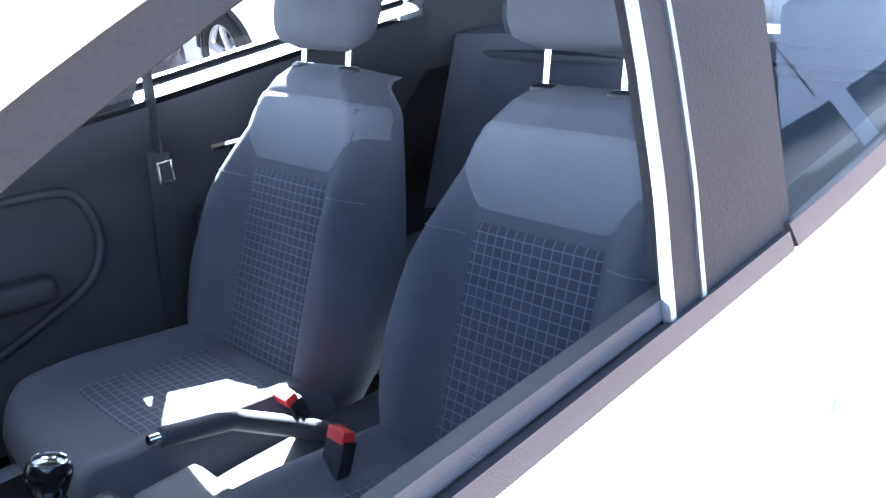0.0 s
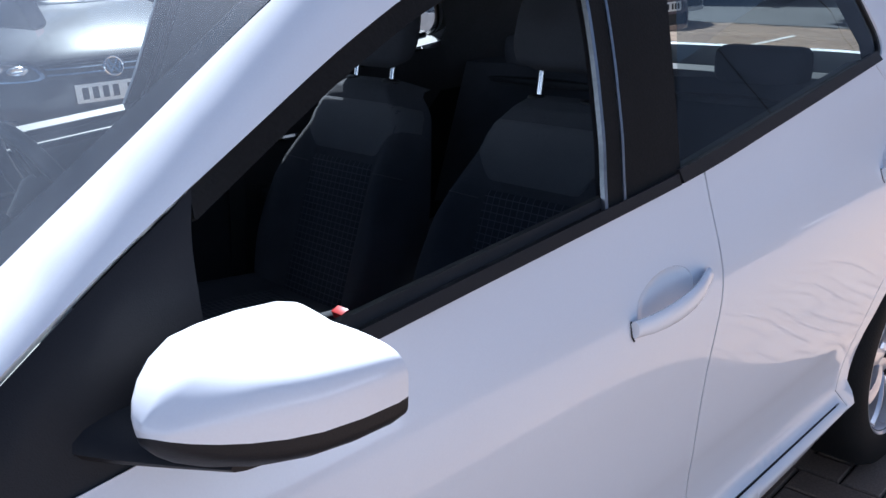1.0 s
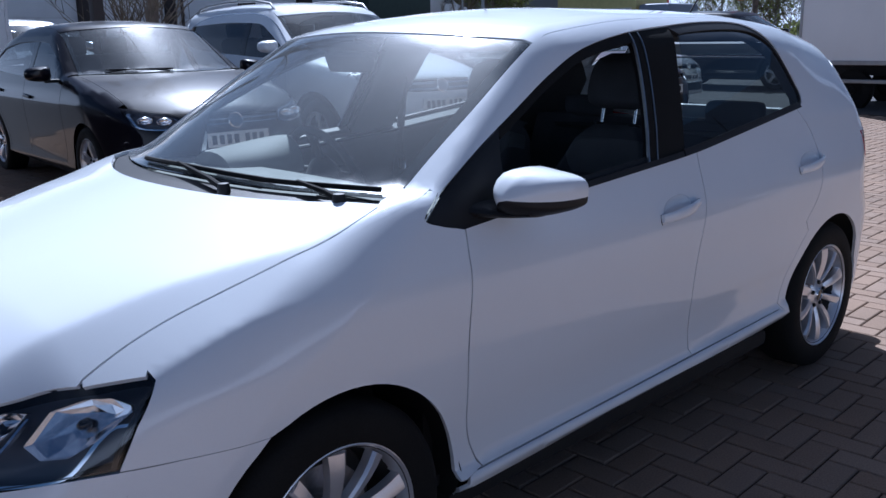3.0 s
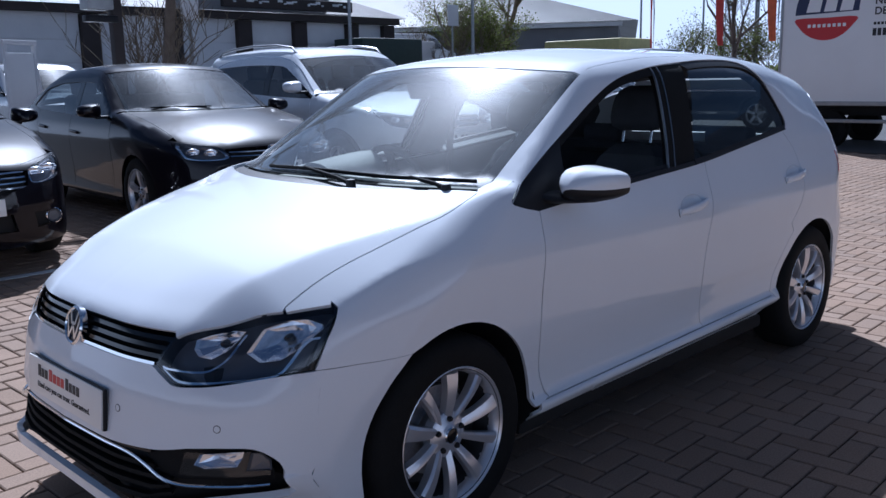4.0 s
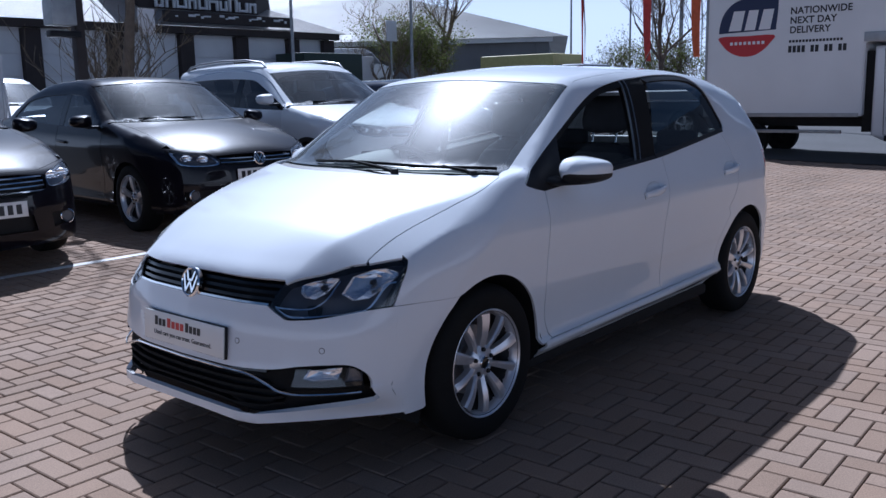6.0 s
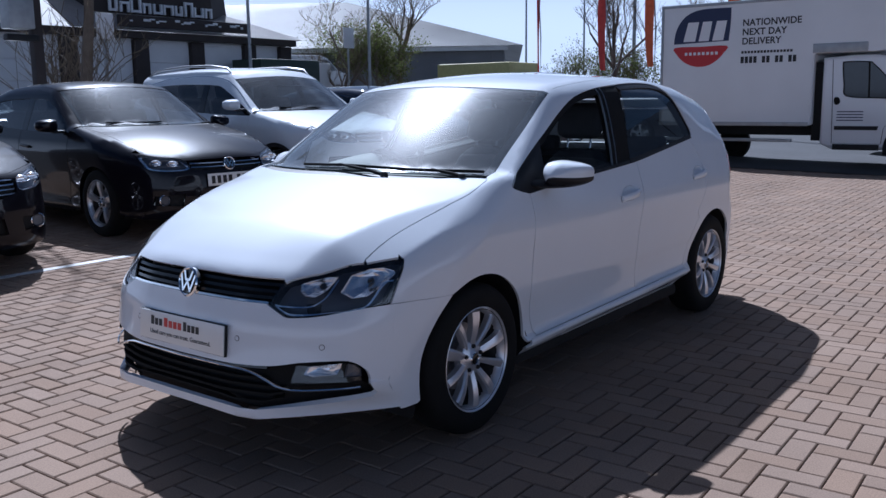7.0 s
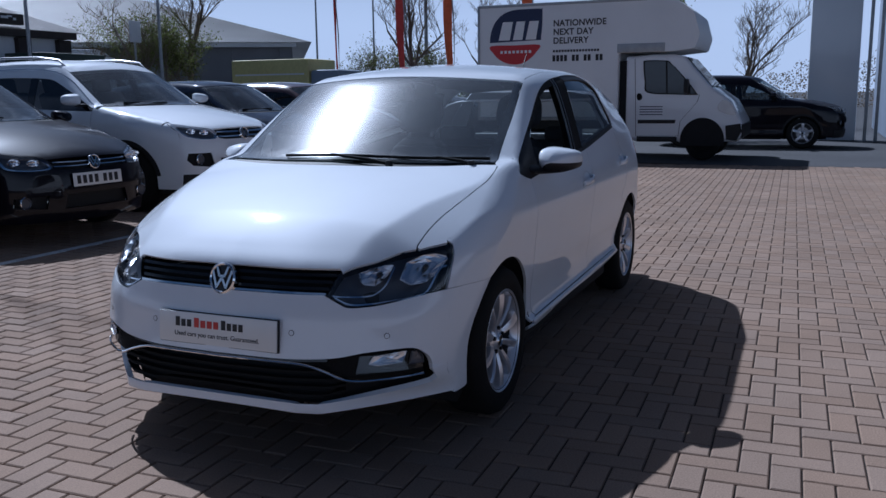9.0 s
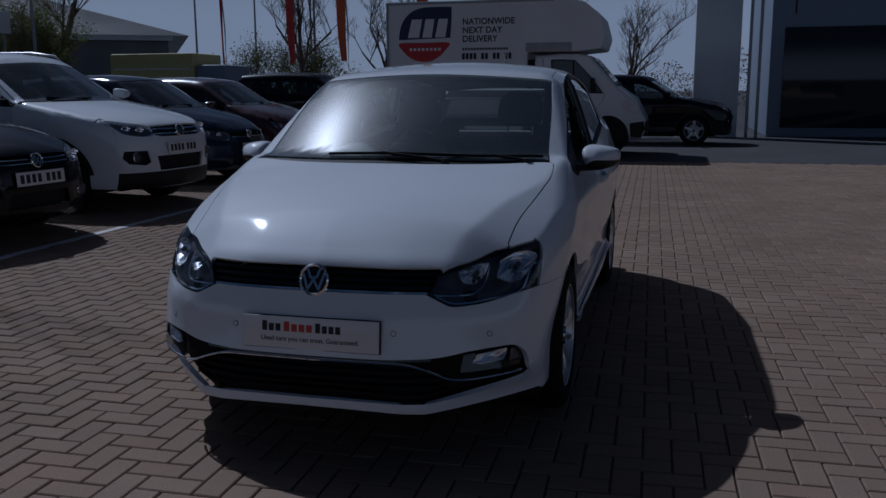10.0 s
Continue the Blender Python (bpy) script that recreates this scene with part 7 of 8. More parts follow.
block("front_bumper", (1.86, 0.06, 0.26), (-1.03, 5.49, 0.56), PLASTIC, lorry, 0.025)
block("door_mirror", (0.18, 0.09, 0.27), (0.03, 4.42, 1.40), PLASTIC, lorry, 0.035)
block("mirror_arm", (0.10, 0.05, 0.05), (-0.05, 4.46, 1.28), PLASTIC, lorry, 0.012)
block("side_skirt", (0.06, 2.6, 0.06), (-0.06, 1.4, 0.50), GALV, lorry, 0.01)
block("chassis", (1.2, 3.2, 0.16), (-1.05, 1.6, 0.66), DARK, lorry)
block("cab_step", (0.05, 0.8, 0.10), (-0.06, 3.85, 0.40), PLASTIC, lorry, 0.01)
# flat dark plate on the solid cab side, paints the arch's shaded hollow
flat("wheel_arch", arc(4.74, 0.38, 0.43, -14, 194, 18), DARK, lorry, PRINT @ Matrix.Translation((0, 0, -0.085)), 0.012)
for y in (4.74, 0.95):
    for x in (-0.20, -1.85):
        bm = bmesh.new()
        lathe(bm, [(0, -0.09), (0.2, -0.09), (0.33, -0.08), (0.35, 0), (0.33, 0.09), (0.2, 0.10), (0.19, 0.06), (0.07, 0.05), (0.06, 0.09), (0, 0.09)], 28, Matrix.Translation((x, y, 0.35)) @ pose(0, 0, 0, 0, 90, 0))
        part("lorry_wheel", bm, RUBBER, lorry)
for seam in ([(3.42, 0.46), (3.40, 1.10), (3.37, 1.93)], [(4.27, 0.46), (4.30, 0.74), (4.62, 1.10), (4.66, 1.24)], [(3.42, 0.46), (4.27, 0.46)]):
    flat("door_line", [(y, z) for y, z in seam] + [(y + 0.009, z + 0.004) for y, z in seam[::-1]], DARK, lorry, CAB_SIDE, 0.006)
flat("door_handle", spline([(3.44, 1.16), (3.43, 1.26), (3.50, 1.275), (3.54, 1.20), (3.50, 1.145)], 3, closed=True), RUBBER, lorry, CAB_SIDE, 0.010, "black recessed door handle")
flat("rubbing_strip", [(3.46, 0.70), (4.20, 0.70), (4.22, 0.77), (3.46, 0.77)], PLASTIC, lorry, CAB_SIDE, 0.014)
for k in range(4):
    block("printed_bar", (0.003, 0.46, 0.018), (-0.079, 3.72, 1.02 - 0.05 * k), LOGO_NAVY, lorry, 0)


# ---- buildings ----
diner = thing("restaurant_building", Matrix(), "low restaurant with grey panels, dark piers and a tiled roof", "building")
block("wall", (16.5, 7.0, 3.5), (-13.6, -27.4, 1.75), RENDERED, diner, 0.02)
for x in (-6.4, -9.9, -12.6, -15.2, -17.5, -19.9, -21.7):
    block("pier", (0.55, 0.25, 3.45), (x, -23.80, 1.72), BROWN_CLAD, diner, 0.02)
for x0, x1 in ((-6.7, -9.6), (-10.2, -12.3), (-12.9, -14.9), (-15.5, -17.2), (-17.8, -19.6)):
    for k in range(5):
        block("wall_panel", (abs(x1 - x0), 0.05, 0.62), ((x0 + x1) / 2, -23.87, 0.38 + 0.66 * k), RENDERED, diner, 0.01)
block("fascia", (16.9, 0.35, 0.24), (-13.6, -23.62, 3.58), BROWN_CLAD, diner, 0.02)
bm = bmesh.new()
for a, b in (((-4.8, -23.35, 3.72), (-22.3, -23.35, 3.72)), ):
    v = [bm.verts.new(p) for p in ((-4.8, -23.35, 3.70), (-22.4, -23.35, 3.70), (-19.6, -26.3, 5.0), (-4.8, -26.3, 5.0), (-4.8, -26.3, 3.7), (-22.4, -31.3, 3.7), (-19.6, -28.4, 5.0))]
    bm.faces.new((v[0], v[1], v[2], v[3]))
    bm.faces.new((v[1], v[5], v[6], v[2]))
bmesh.ops.solidify(bm, geom=bm.faces[:], thickness=0.1)
part("lower_roof", bm, ROOF_TILE, diner, "pale tiled lower roof", smooth=0)
bm = bmesh.new()
low_r = [(-14.2, -24.9), (-19.2, -24.9), (-20.6, -25.8), (-20.6, -29.5), (-14.2, -29.5)]
sweep_loft(bm, [[(x, y, 4.35) for x, y in low_r], [(x * 0.97 - 0.35, y * 0.985 - 0.41, 6.6) for x, y in low_r]])
part("mansard_roof", bm, BROWN_CLAD, diner, "dark brown mansard roof", smooth=0)
block("sign_board", (5.4, 0.2, 0.36), (-16.9, -23.42, 4.0), BROWN_CLAD, diner, 0.02)
for k in range(10):
    w, h = 0.24 + 0.05 * ((k * 7) % 3), 0.52 if k in (0, 2, 7) else 0.36
    z = 4.42 + h / 2
    for dx in (-0.5, 0.5):
        block("sign_bar", (0.085, 0.10, h), (-14.9 - 0.44 * k + dx * w, -24.75, z), RENDERED, diner, 0.02)
    block("sign_bar", (w, 0.10, 0.085), (-14.9 - 0.44 * k, -24.75, z + (h / 2 - 0.05) * (1 if k % 2 else -1)), RENDERED, diner, 0.02)
# small white pieces that imitate highlights on awning brackets
for k in range(16):
    block("menu_bar", (0.10 + 0.09 * ((k * 5) % 3), 0.04, 0.05 + 0.03 * (k % 2)), (-14.6 - 0.30 * k - 0.1 * ((k * 3) % 4), -23.29, 4.0 + 0.04 * ((k * 7) % 3)), LOGO_WHITE, diner, 0.01)
block("service_hut", (2.9, 1.6, 1.0), (-20.2, -22.6, 2.35), GREEN_PAINT, diner, 0.03)
block("service_wall", (1.9, 0.3, 2.9), (-23.6, -24.2, 1.45), RENDERED, diner, 0.03)
block("service_leg", (2.6, 1.4, 1.85), (-20.2, -22.6, 0.92), GREY_WALL, diner, 0.02)

hall = thing("warehouse", Matrix.Translation((-46, -28, 0)) @ pose(0, 0, 0, 0, 0, 33) @ Matrix.Translation((46, 28, 0)), "wide warehouse with a pale hipped sheet roof", "building")
block("wall", (29.0, 46.0, 4.6), (-61.0, -52.2, 2.3), GREY_WALL, hall, 0.05)
bm = bmesh.new()
c = [(-45.6, -28.0, 4.7), (-76.4, -28.0, 4.7), (-76.4, -76.0, 4.7), (-45.6, -76.0, 4.7)]
v = [bm.verts.new(p) for p in c] + [bm.verts.new((-61, -42, 9.2)), bm.verts.new((-61, -62, 9.2))]
for q in ((0, 1, 4), (1, 2, 5, 4), (2, 3, 5), (3, 0, 4, 5)):
    bm.faces.new([v[i] for i in q])
bmesh.ops.solidify(bm, geom=bm.faces[:], thickness=0.12)
part("roof", bm, SHEET_ROOF, hall, "pale grey sheet roof", smooth=0)
block("gutter", (0.25, 46.5, 0.28), (-46.0, -52.2, 4.55), RENDERED, hall, 0.02)
for y in line(-30, -72, 14):
    block("cladding_rib", (0.08, 0.10, 4.3), (-46.46, y, 2.25), GREY_WALL, hall, 0.01)

shop = thing("showroom_building", Matrix(), "blue-grey clad showroom with dark glazing", "building")
block("wall", (8.0, 30.0, 7.2), (-26.5, 18.6, 3.6), BLUE_CLAD, shop, 0.03)
for k in range(8):
    block("window", (0.08, 2.9, 2.7), (-22.50, 5.4 + 3.4 * k, 1.6), GLAZING, shop, 0.01)
for k in range(9):
    block("panel_joint", (0.03, 0.04, 3.6), (-22.49, 4.2 + 3.4 * k, 5.1), PLASTIC, shop, 0)
block("corner_column", (0.5, 1.2, 5.2), (-22.2, 2.2, 2.6), VAN_WHITE, shop, 0.05)
for y in (3.0, 3.25):
    block("sign_pole", (0.08, 0.08, 5.0), (-21.4, y, 2.5), GALV, shop, 0.01)


# ---- trees ----
def tree(name, label, x, y, height, spread, seed, leaves, twigs=5, mat=None, base=0.0, stems=1, bole=0.45, thick=0.021):
    """A tapered trunk with limbs, many fine twigs, and where it is in leaf a crown of small leaf blades."""
    rnd = random.Random(seed)
    root = thing(name, pose(x, y, base), label, "tree", "trees")
    trunk, twig, tips = bmesh.new(), bmesh.new(), []

    def grow(bm, p, d, length, r, depth):
        pts, q, dd = [p], p, d
        for _ in range(3):
            dd = (dd + Vector((rnd.uniform(-1, 1), rnd.uniform(-1, 1), rnd.uniform(-0.3, 0.6))) * 0.16).normalized()
            q = q + dd * length / 3
            pts.append(q)
        tube(bm, pts, max(r, 0.006), 6 if depth < 2 else 3, r_end=max(r * 0.55, 0.004))
        if depth >= twigs:
            tips.extend(pts[1:])
            return
        for k in range(rnd.randint(3, 4) if depth else 6):
            o = rnd.choice(pts[1:]) if depth else pts[-1] * rnd.uniform(0.45, 1.0) + pts[0] * 0.0
            if not depth:
                o = pts[0].lerp(pts[-1], rnd.uniform(bole, 1.0))
            side = Vector((rnd.uniform(-1, 1), rnd.uniform(-1, 1), rnd.uniform(0.1, 0.9))).normalized()
            grow(trunk if depth < 1 else twig, o, (dd * 0.55 + side * spread).normalized(), length * rnd.uniform(0.5, 0.72), r * 0.46, depth + 1)
    for k in range(stems):
        grow(trunk, Vector((rnd.uniform(-0.3, 0.3) * (stems - 1), rnd.uniform(-0.3, 0.3) * (stems - 1), 0)), Vector((0, 0, 1)), height * 0.5, thick * height / stems ** 0.5, 0)
    part("trunk", trunk, BARK, root)
    part("branchwork", twig, BARK if leaves else (mat or BUD), root)
    if leaves:
        vs, fs = [], []
        for k in range(leaves):
            t = rnd.choice(tips) + Vector((rnd.gauss(0, 1), rnd.gauss(0, 1), rnd.gauss(0, 1))) * 0.16
            a = Vector((rnd.gauss(0, 1), rnd.gauss(0, 1), rnd.gauss(0, 1))).normalized() * rnd.uniform(0.025, 0.06)
            b = a.cross(Vector((rnd.gauss(0, 1), rnd.gauss(0, 1), rnd.gauss(0, 1)))).normalized() * a.length * 0.6
            i = len(vs)
            vs += [tuple(t - a), tuple(t + b), tuple(t + a), tuple(t - b)]
            fs.append((i, i + 1, i + 2, i + 3))
        me = bpy.data.meshes.new("crown")
        me.from_pydata(vs, [], fs)
        mesh_part("crown", me, LEAF, root, "sparse spring leaves")
    return root


tree("tree", "bare tree with fine budding twigs", -27.6, -22.9, 7.0, 0.95, 3, 0)
tree("tree", "leafy evergreen tree beside a bare one", -26.9, -23.4, 4.8, 0.95, 5, 11000, 4, stems=3)
tree("tree", "small bare tree with fine twigs", -24.5, -23.8, 5.4, 0.8, 8, 0)
tree("shrub", "rounded green shrub by the road", -38.5, -39.0, 6.2, 0.95, 13, 6000, 3, stems=4)
tree("tree", "bare roadside tree with fine twigs", -29.5, -13.3, 6.4, 0.75, 21, 0)
tree("tree", "bare roadside tree with fine twigs", -30.5, -10.4, 5.6, 0.75, 24, 0)
tree("shrub", "bushy half-bare roadside shrub", -34.2, -17.3, 3.9, 0.95, 31, 2600, 4, stems=4)
tree("shrub", "bushy half-bare roadside shrub", -33.0, -14.6, 3.6, 0.95, 33, 2600, 4, stems=4)
tree("tree", "leafy tree behind the box van", -22.6, -3.2, 5.2, 0.9, 37, 9000, 4)
tree("tree", "dark straight tree trunk beside the restaurant", -5.5, -11.5, 8.4, 0.5, 41, 0, 3, bole=0.9, thick=0.015)
tree("shrub", "thin brown twiggy shrub beside the restaurant", -5.3, -11.9, 3.4, 0.8, 44, 0, 3, stems=4)

tree("tree", "small bare tree beyond the road", -31.4, -1.0, 5.0, 0.7, 51, 0)

woods = thing("far_woods", Matrix(), "distant line of half-bare trees", "trees", kind="stuff")
rnd = random.Random(9)
vs, fs = [], []
for k in range(42000):
    u = rnd.random()
    x, y = -75 + rnd.uniform(-4, 4), -110 + 190 * u
    top = 2.9 + 0.9 * math.sin(0.35 * y) + 0.6 * math.sin(0.9 * y + 2) + 0.4 * math.sin(2.3 * y)
    z = top * rnd.random() ** 1.1
    a = Vector((rnd.gauss(0, 1), rnd.gauss(0, 1), rnd.gauss(0, 1))).normalized() * rnd.uniform(0.06, 0.15)
    b = a.cross(Vector((rnd.gauss(0, 1), rnd.gauss(0, 1), rnd.gauss(0, 1)))).normalized() * a.length * 0.5
    i, t = len(vs), Vector((x, y, z))
    vs += [tuple(t - a), tuple(t + b), tuple(t + a), tuple(t - b)]
    fs.append((i, i + 1, i + 2, i + 3))
me = bpy.data.meshes.new("wood_foliage")
me.from_pydata(vs, [], fs)
mesh_part("wood_foliage", me, BUD, woods)

# ---- flags, lamp posts and signs ----
def feather_flag(x, y, top, mat, lean, wide=0.36):
    f = thing("feather_flag", pose(x, y, 0), "tall orange feather flag on a slim pole", "flag", "feather flags")
    bm = bmesh.new()
    tube(bm, [(0, 0, 0), (0, 0, top * 0.6), (0.03, lean * 0.1, top * 0.9), (0.1, lean * 0.5, top)], 0.03, 8, r_end=0.012)
    part("flag_pole", bm, GALV, f)
    bm = bmesh.new()
    rows = []
    for k in line(0, 1, 14):
        z = 2.3 + (top - 2.35) * k
        w = wide * math.sin(math.pi * (0.12 + 0.82 * k)) ** 0.6
        rows.append([bm.verts.new((0.06 * math.sin(5 * k + 3 * i), lean * (0.05 + w * i), z)) for i in (0, 0.33, 0.66, 1.0)])
    for a, b in zip(rows, rows[1:]):
        for i in range(3):
            bm.faces.new((a[i], a[i + 1], b[i + 1], b[i]))
    part("flag_cloth", bm, mat, f, "orange flag cloth")


feather_flag(-27.9, -15.75, 6.2, FLAG2, -1, 0.15)
feather_flag(-26.6, -12.2, 6.0, FLAG2, -1)
feather_flag(-24.7, -9.5, 5.8, FLAG, -1)
feather_flag(-24.0, -6.5, 5.8, FLAG, -1)


def lamp_post(x, y, h, arm):
    p = thing("lamp_post", pose(x, y, 0), "slim grey street lamp post", "lamp post", "lamp posts")
    bm = bmesh.new()
    tube(bm, [(0, 0, 0), (0, 0, h)], 0.07, 10, r_end=0.04)
    part("post", bm, GALV, p)
    bm = bmesh.new()
    tube(bm, [(0, 0, h - 0.05), (0, arm * 0.5, h + 0.15), (0, arm, h + 0.18)], 0.03, 8)
    part("arm", bm, GALV, p)
    bm = bmesh.new()
    box(bm, (0.2, 0.5, 0.1), (0, arm * 1.2, h + 0.18), bevel=0.03)
    part("lamp_head", bm, GALV, p)


for x, y, h, arm in ((-16.8, -20.1, 7.0, 0.6), (-22.5, -20.0, 8.0, 0.8), (-38, -16.5, 8.0, 0.9), (-33, -14.2, 8.0, -0.9), (-40, -24, 9.0, 0.9), (-43, -22, 9.0, 0.9)):
    lamp_post(x, y, h, arm)
for x, y, h, w in ((-6.5, -12.0, 2.9, 0.34), (-24.0, -22.5, 4.2, 0.6)):
    p = thing("sign_post", pose(x, y, 0), "small grey sign plate on a post", "sign", "sign posts")
    block("post", (0.06, 0.06, h), (0, 0, h / 2), GALV, p, 0.01)
    block("sign_plate", (w, 0.03, w * 1.35), (0, 0.05, h - w * 0.6), RENDERED, p, 0.01)
p = thing("floodlight_mast", pose(-4.55, -10.75, 0), "dark floodlight box on a thick mast", "mast")
block("mast", (0.16, 0.16, 4.6), (0, 0, 2.3), BROWN_CLAD, p, 0.02)
block("light_box", (0.40, 0.3, 0.55), (0.32, 0.1, 2.72), GALV, p, 0.03)
block("bracket", (0.5, 0.15, 0.10), (0.28, 0.1, 2.32), PLASTIC, p, 0.02)

stand = thing("display_stand", pose(-3.0, -10.5, 0.11, 0, 0, 25), "pale display stand with a framed panel", "stand")
for x in (-0.26, 0.26):
    block("stand_post", (0.05, 0.05, 1.85), (x, 0, 0.925), RENDERED, stand, 0.008)
block("stand_bar", (0.60, 0.06, 0.06), (0, 0, 1.84), RENDERED, stand, 0.01)
block("stand_panel", (0.46, 0.03, 1.1), (0, 0.0, 1.15), BOX_GREY, stand, 0.006)
block("stand_brace", (0.04, 0.04, 1.5), (-0.36, 0.02, 0.74), RENDERED, stand, 0.006, (0, 8, 0))

rail = thing("guard_rail", Matrix(), "dark grey railing along the car park", "railing")
for k in range(30):
    block("rail_post", (0.07, 0.07, 1.15), (-5.5 - 1.0 * k, -15.3 - 0.02 * k, 0.57), PLASTIC, rail, 0.01)
for z in (0.45, 0.8, 1.12):
    block("rail_bar", (30, 0.05, 0.06), (-20, -15.55, z), PLASTIC, rail, 0.01)

bm = bmesh.new()
box(bm, (30, 9, 1.8), (-32.0, -35.0, 0.7), (0, 0, -18), bevel=0.3)
tagged(part("embankment", bm, TARMAC, None), "raised tarmac road behind the restaurant", "road", kind="structure")
van = thing("panel_van", pose(-30.5, -32.3, 1.6, 0, 0, 160), "white panel van by the railing", "van")
bm = bmesh.new()
prof_v = [(-1.9, 0.45), (-1.95, 1.0), (-1.9, 2.0), (-1.7, 2.12), (0.9, 2.12), (1.3, 1.95), (1.95, 1.30), (2.5, 1.12), (2.62, 0.8), (2.6, 0.42)]
slab(bm, [(z, x) for x, z in prof_v][::-1], 1.85, Matrix(((0, 1, 0, 0), (0, 0, -1, 0.92), (1, 0, 0, 0), (0, 0, 0, 1))))
bmesh.ops.bevel(bm, geom=bm.edges[:], offset=0.07, segments=3, affect="EDGES", profile=0.6)
part("van_body", bm, VAN_WHITE, van)
for side in (1, -1):
    flat("van_window", [(0.95, 1.32), (1.82, 1.32), (1.32, 1.86), (0.95, 1.9)], GLAZING, van, Matrix(((1, 0, 0, 0), (0, 0, side, side * 0.918), (0, 1, 0, 0), (0, 0, 0, 1))), 0.012)
for x in (-1.1, 1.9):
    for side in (1, -1):
        bm = bmesh.new()
        lathe(bm, [(0, -0.08), (0.3, -0.08), (0.33, 0), (0.3, 0.08), (0.18, 0.08), (0, 0.06)], 24, Matrix.Translation((x, side * 0.85, 0.33)) @ pose(0, 0, 0, 90, 0, 0))
        part("van_wheel", bm, RUBBER, van)

truck = thing("yellow_lorry", pose(-28.6, -19.0, 0), "pale yellow lorry parked far off", "lorry")
block("lorry_box", (2.2, 3.7, 2.0), (0, 0.2, 1.80), YELLOW, truck, 0.08)
for z, d in ((1.35, 0.10), (2.2, 0.06)):
    block("side_stripe", (0.02, 3.3, d), (1.102, 0.2, z), LOGO_RED if z < 2 else LOGO_WHITE, truck, 0)
block("lorry_cab", (2.1, 1.3, 1.7), (0, 2.75, 1.5), BLUE_CLAD, truck, 0.15)
for y in (-1.0, 2.7):
    bm = bmesh.new()
    lathe(bm, [(0, -1.0), (0.42, -1.0), (0.45, -0.95), (0.45, 0.95), (0.42, 1.0), (0, 1.0)], 20, Matrix.Translation((0, y, 0.45)) @ pose(0, 0, 0, 0, 90, 0))
    part("lorry_wheel", bm, RUBBER, truck)
bank = thing("hedge", Matrix(), "low green hedge along the road", "hedge", kind="stuff")
rnd = random.Random(77)
vs, fs = [], []
for k in range(9000):
    u = rnd.random()
    x, y = -36.5 + rnd.uniform(-0.9, 0.9), -26 + 22 * u
    z = rnd.uniform(0.1, 1.9 + 0.35 * math.sin(3 * y) + 0.2 * math.sin(7 * y + 1)) * (1 - 0.25 * abs(x + 36.5))
    a = Vector((rnd.gauss(0, 1), rnd.gauss(0, 1), rnd.gauss(0, 1))).normalized() * rnd.uniform(0.08, 0.17)
    b = a.cross(Vector((rnd.gauss(0, 1), rnd.gauss(0, 1), rnd.gauss(0, 1)))).normalized() * a.length * 0.6
    i, t = len(vs), Vector((x, y, z))
    vs += [tuple(t - a), tuple(t + b), tuple(t + a), tuple(t - b)]
    fs.append((i, i + 1, i + 2, i + 3))
me = bpy.data.meshes.new("hedge_leaves")
me.from_pydata(vs, [], fs)
mesh_part("hedge_leaves", me, LEAF, bank)

# ---- more parked cars ----
park("estate_suv", "silver sport utility car behind the front row", TALL, dict(TALL_K, bright=False), SILVER_PAINT, -4.6, -12.9, 91)
park("silver_hatch_car", "silver hatchback car further along the row", HATCH, HATCH_K, SILVER_PAINT, -12.6, -6.6, 92)
park("black_suv_car", "black sport utility car beside the box van", TALL, dict(TALL_K, bright=False), BLACK_PAINT, -17.8, -6.4, 92)
park("dark_suv_car", "black sport utility car beyond the box van", TALL, dict(TALL_K, bright=False), BLACK_PAINT, -19.0, 1.6, 90)
park("facing_saloon_car", "black saloon car parked across the forecourt", SALOON, PASSAT_K, BLACK_PAINT, -7.1, 4.45, -90)


# ---- ground: one sheet, paving blocks laid in herringbone, a painted line ----
bm = bmesh.new()
xs_g = [-900, -200, -80, -40, -20, -10, -5, 0, 5, 10, 40, 200, 900]
ys_g = [-900, -200, -80, -40, -20, -12, -6, -5, -4, -3, -2, -1, 0, 3, 6, 12, 30, 100, 900]
rows = [[bm.verts.new((x, y, rise(y) - 0.009)) for x in xs_g] for y in ys_g]
for a, b in zip(rows, rows[1:]):
    for k in range(len(xs_g) - 1):
        bm.faces.new((a[k], a[k + 1], b[k + 1], b[k]))
ground = part("ground", bm, JOINT, None, smooth=0)
tagged(ground, "pinkish grey block paving of a car park forecourt", "ground", kind="structure")
bm = bmesh.new()
v = [bm.verts.new((x, y, rise(y) - 0.005)) for x, y in ((-13.2, -60), (-13.2, -6), (-13.2, 0), (-13.2, 60), (-600, 60), (-600, 0), (-600, -6), (-600, -60))]
for q in ((0, 1, 6, 7), (1, 2, 5, 6), (2, 3, 4, 5)):
    bm.faces.new([v[i] for i in q])
tagged(part("road", bm, TARMAC, None, smooth=0), "dark grey tarmac road beyond the paving", "road", kind="structure")
for y0, y1, x1 in ((-60.0, -9.05, 6.0),):
    bm = bmesh.new()
    bm.faces.new([bm.verts.new((x, y, 0.11 - 0.004)) for x, y in ((-13.2, y0), (x1, y0), (x1, y1), (-13.2, y1))])
    tagged(part("pavement", bm, TARMAC, None, smooth=0), "grey tarmac behind the parked cars", "pavement", kind="structure")

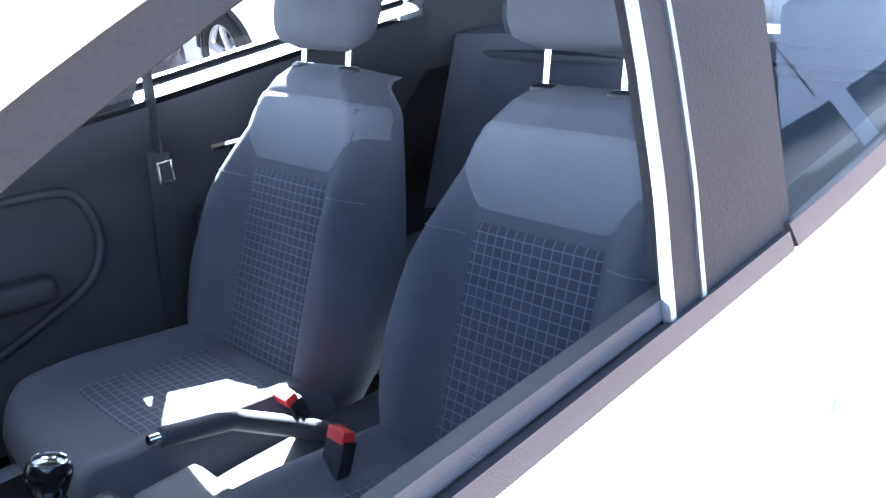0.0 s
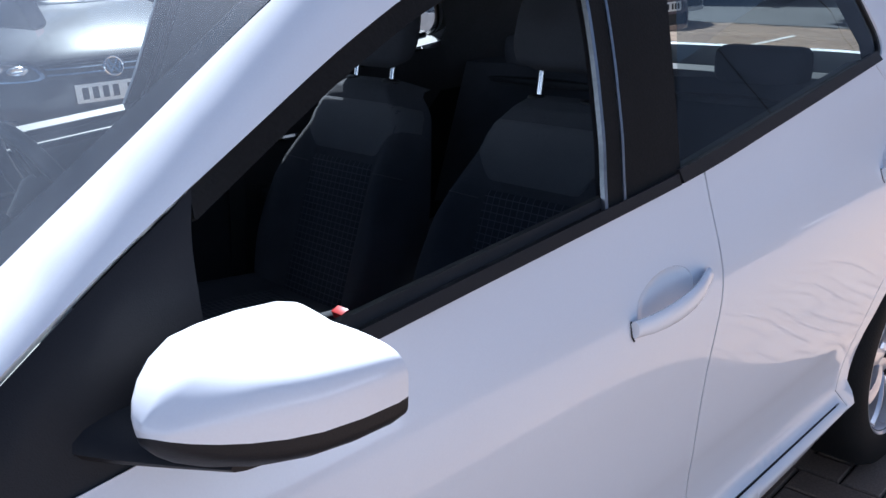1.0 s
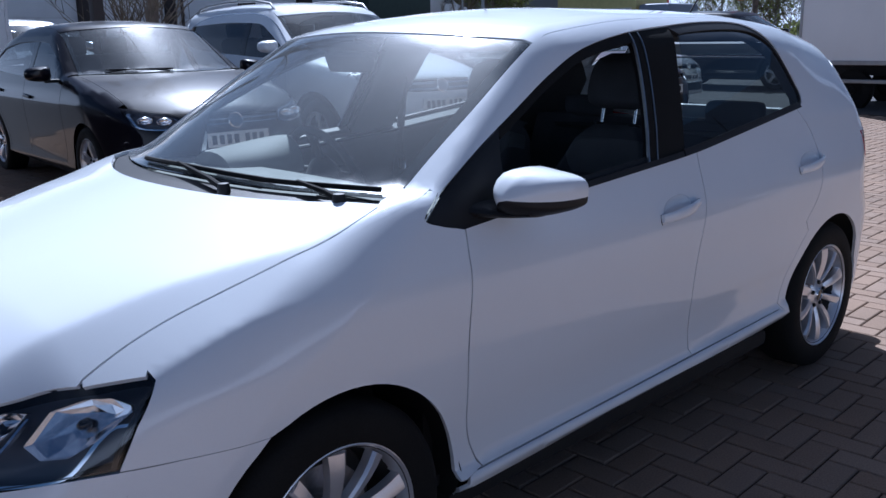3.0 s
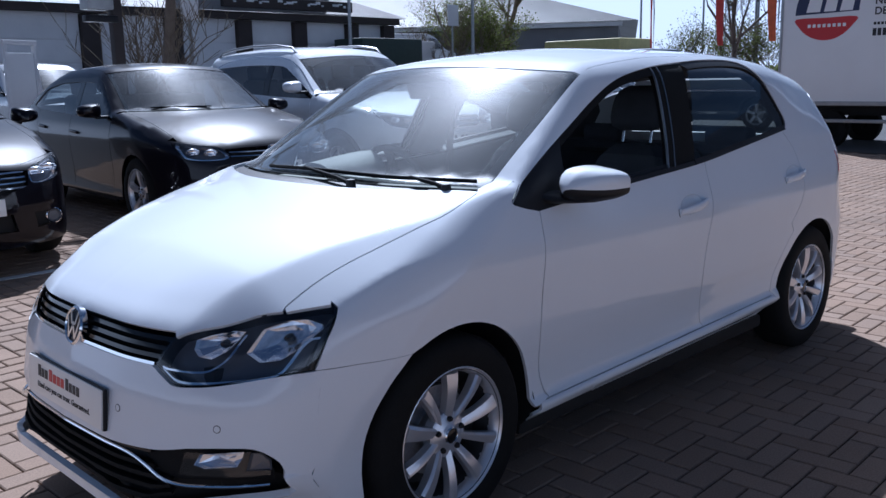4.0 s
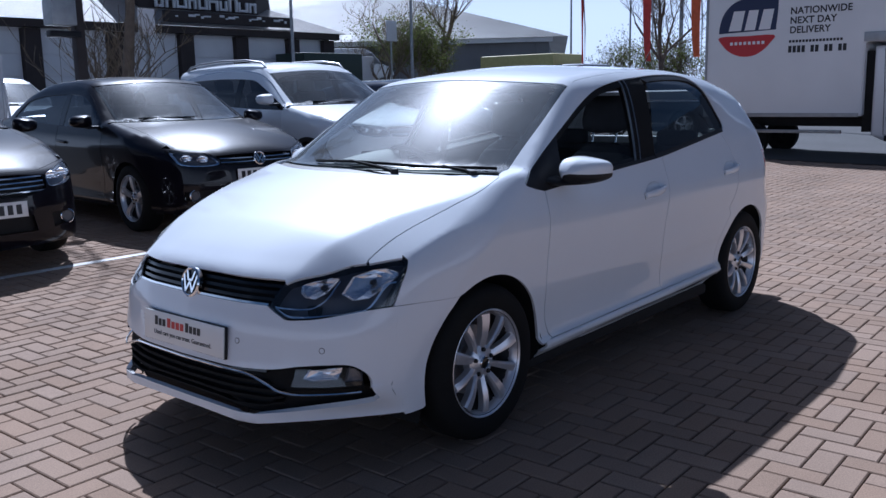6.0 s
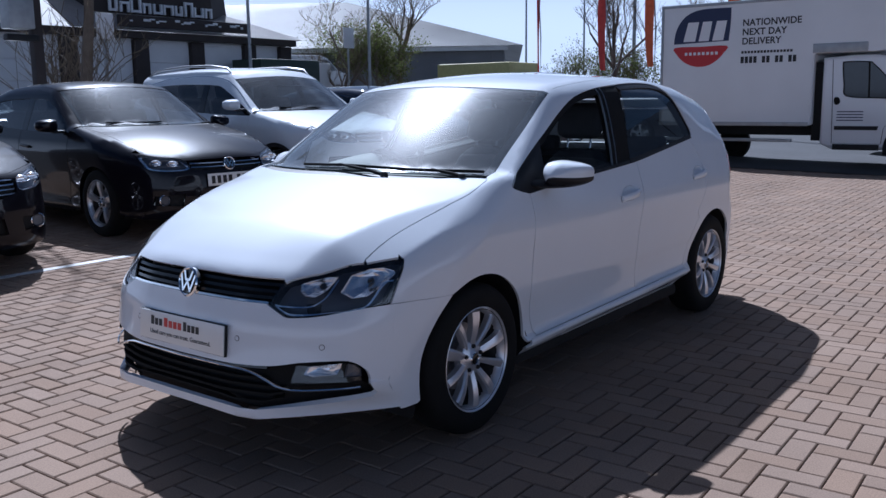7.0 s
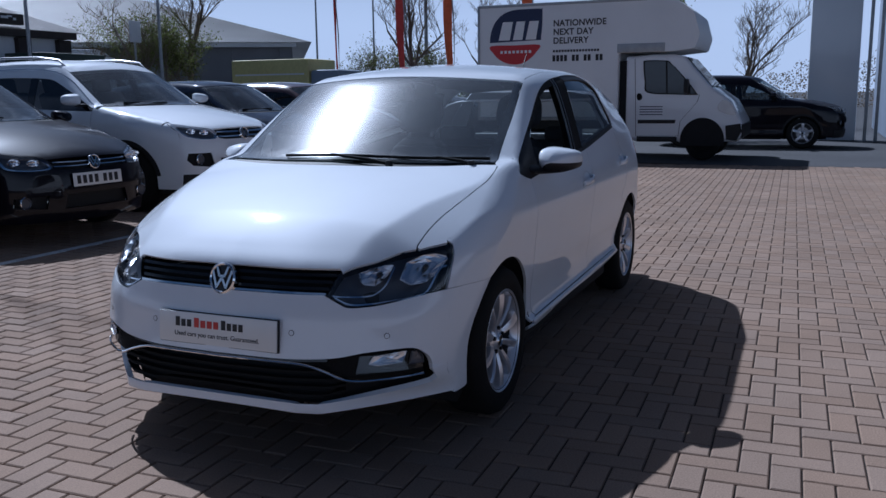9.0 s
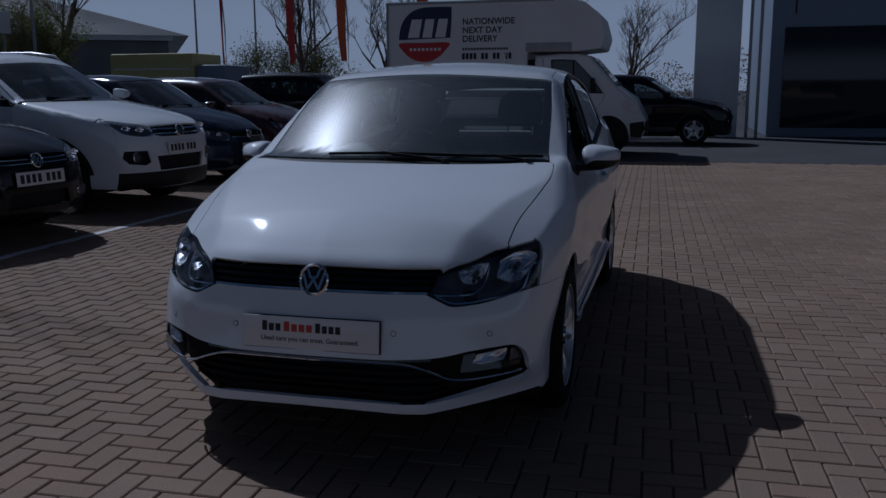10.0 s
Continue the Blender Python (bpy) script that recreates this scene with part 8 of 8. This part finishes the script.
UNIT, TURN = 0.1025, radians(1.5)
RND = random.Random(5)
vs, fs, count = [], [], 0
near = []
ca, sa = math.cos(TURN), math.sin(TURN)
n = int(24 / UNIT)
for i in range(-n, n):
    for j in range(-n, n):
        d = (i - j) % 4
        if d == 0:
            lx, ly, w, h = i * UNIT, j * UNIT, 2 * UNIT, UNIT
        elif d == 3:
            lx, ly, w, h = i * UNIT, j * UNIT, UNIT, 2 * UNIT
        else:
            continue
        cx, cy = lx + w / 2, ly + h / 2
        x, y = ca * cx - sa * cy, sa * cx + ca * cy
        if not (-13.1 < x < 5.5 and -9.0 < y < 7.0):
            continue
        if 0.9 < x < 2.75 and -0.55 < y < 2.35:
            near.append((x, y, d))
            continue
        g = 0.0028
        z = rise(y) + RND.uniform(-0.0012, 0.0012)
        tx, ty = RND.uniform(-0.006, 0.006), RND.uniform(-0.006, 0.006)
        for inset, down in ((0.0075, 0.0), (0.003, 0.004), (g, 0.012)):
            for sx, sy in ((-1, -1), (1, -1), (1, 1), (-1, 1)):
                px, py = sx * (w / 2 - inset), sy * (h / 2 - inset)
                vs.append((x + ca * px - sa * py, y + sa * px + ca * py, z - down + tx * px + ty * py))
        b = count
        fs.append((b, b + 1, b + 2, b + 3))
        for ring in (0, 4):
            for k in range(4):
                fs.append((b + ring + k, b + ring + 4 + k, b + ring + 4 + (k + 1) % 4, b + ring + (k + 1) % 4))
        count += 12
me = bpy.data.meshes.new("paving_blocks")
me.from_pydata(vs, [], fs)
mesh_part("paving_blocks", me, BRICK_MANY, ground)["kind"] = "stuff"
block_mesh = bpy.data.meshes.new("paving_block")
bv, bf = [], []
for inset, down in ((0.0075, 0.0), (0.003, 0.004), (0.0028, 0.012)):
    for sx, sy in ((-1, -1), (1, -1), (1, 1), (-1, 1)):
        bv.append((sx * (UNIT - inset), sy * (UNIT / 2 - inset), -down))
bf.append((0, 1, 2, 3))
for ring in (0, 4):
    for k in range(4):
        bf.append((ring + k, ring + 4 + k, ring + 4 + (k + 1) % 4, ring + (k + 1) % 4))
block_mesh.from_pydata(bv, [], bf)
block_mesh.materials.append(BRICK)
for x, y, d in near:
    ob = new("paving_block", block_mesh)
    ob.parent = ground
    ob.matrix_basis = pose(x, y, rise(y) + RND.uniform(-0.0012, 0.0012), RND.uniform(-0.35, 0.35), RND.uniform(-0.35, 0.35), math.degrees(TURN) + (0 if d == 0 else 90))

LINE_PAINT = material("worn_white_road_paint", (0.62, 0.61, 0.59), 0.8, spread=0.25, scale=5, fine=0.2, fine_scale=60)
bm = bmesh.new()
rows = []
for k in line(0, 1, 40):
    x = 3.5 - 15.5 * k
    y = -3.72 + 0.012 * (x + 1.0)
    rows.append([bm.verts.new((x, y + dy, rise(y + dy) + dz)) for dy, dz in ((-0.04, -0.002), (-0.038, 0.003), (0.038, 0.003), (0.04, -0.002))])
for a, b in zip(rows, rows[1:]):
    for k in range(3):
        bm.faces.new((a[k], a[k + 1], b[k + 1], b[k]))
tagged(part("painted_line", bm, LINE_PAINT, None), "worn white painted line on the paving", "line", kind="structure")
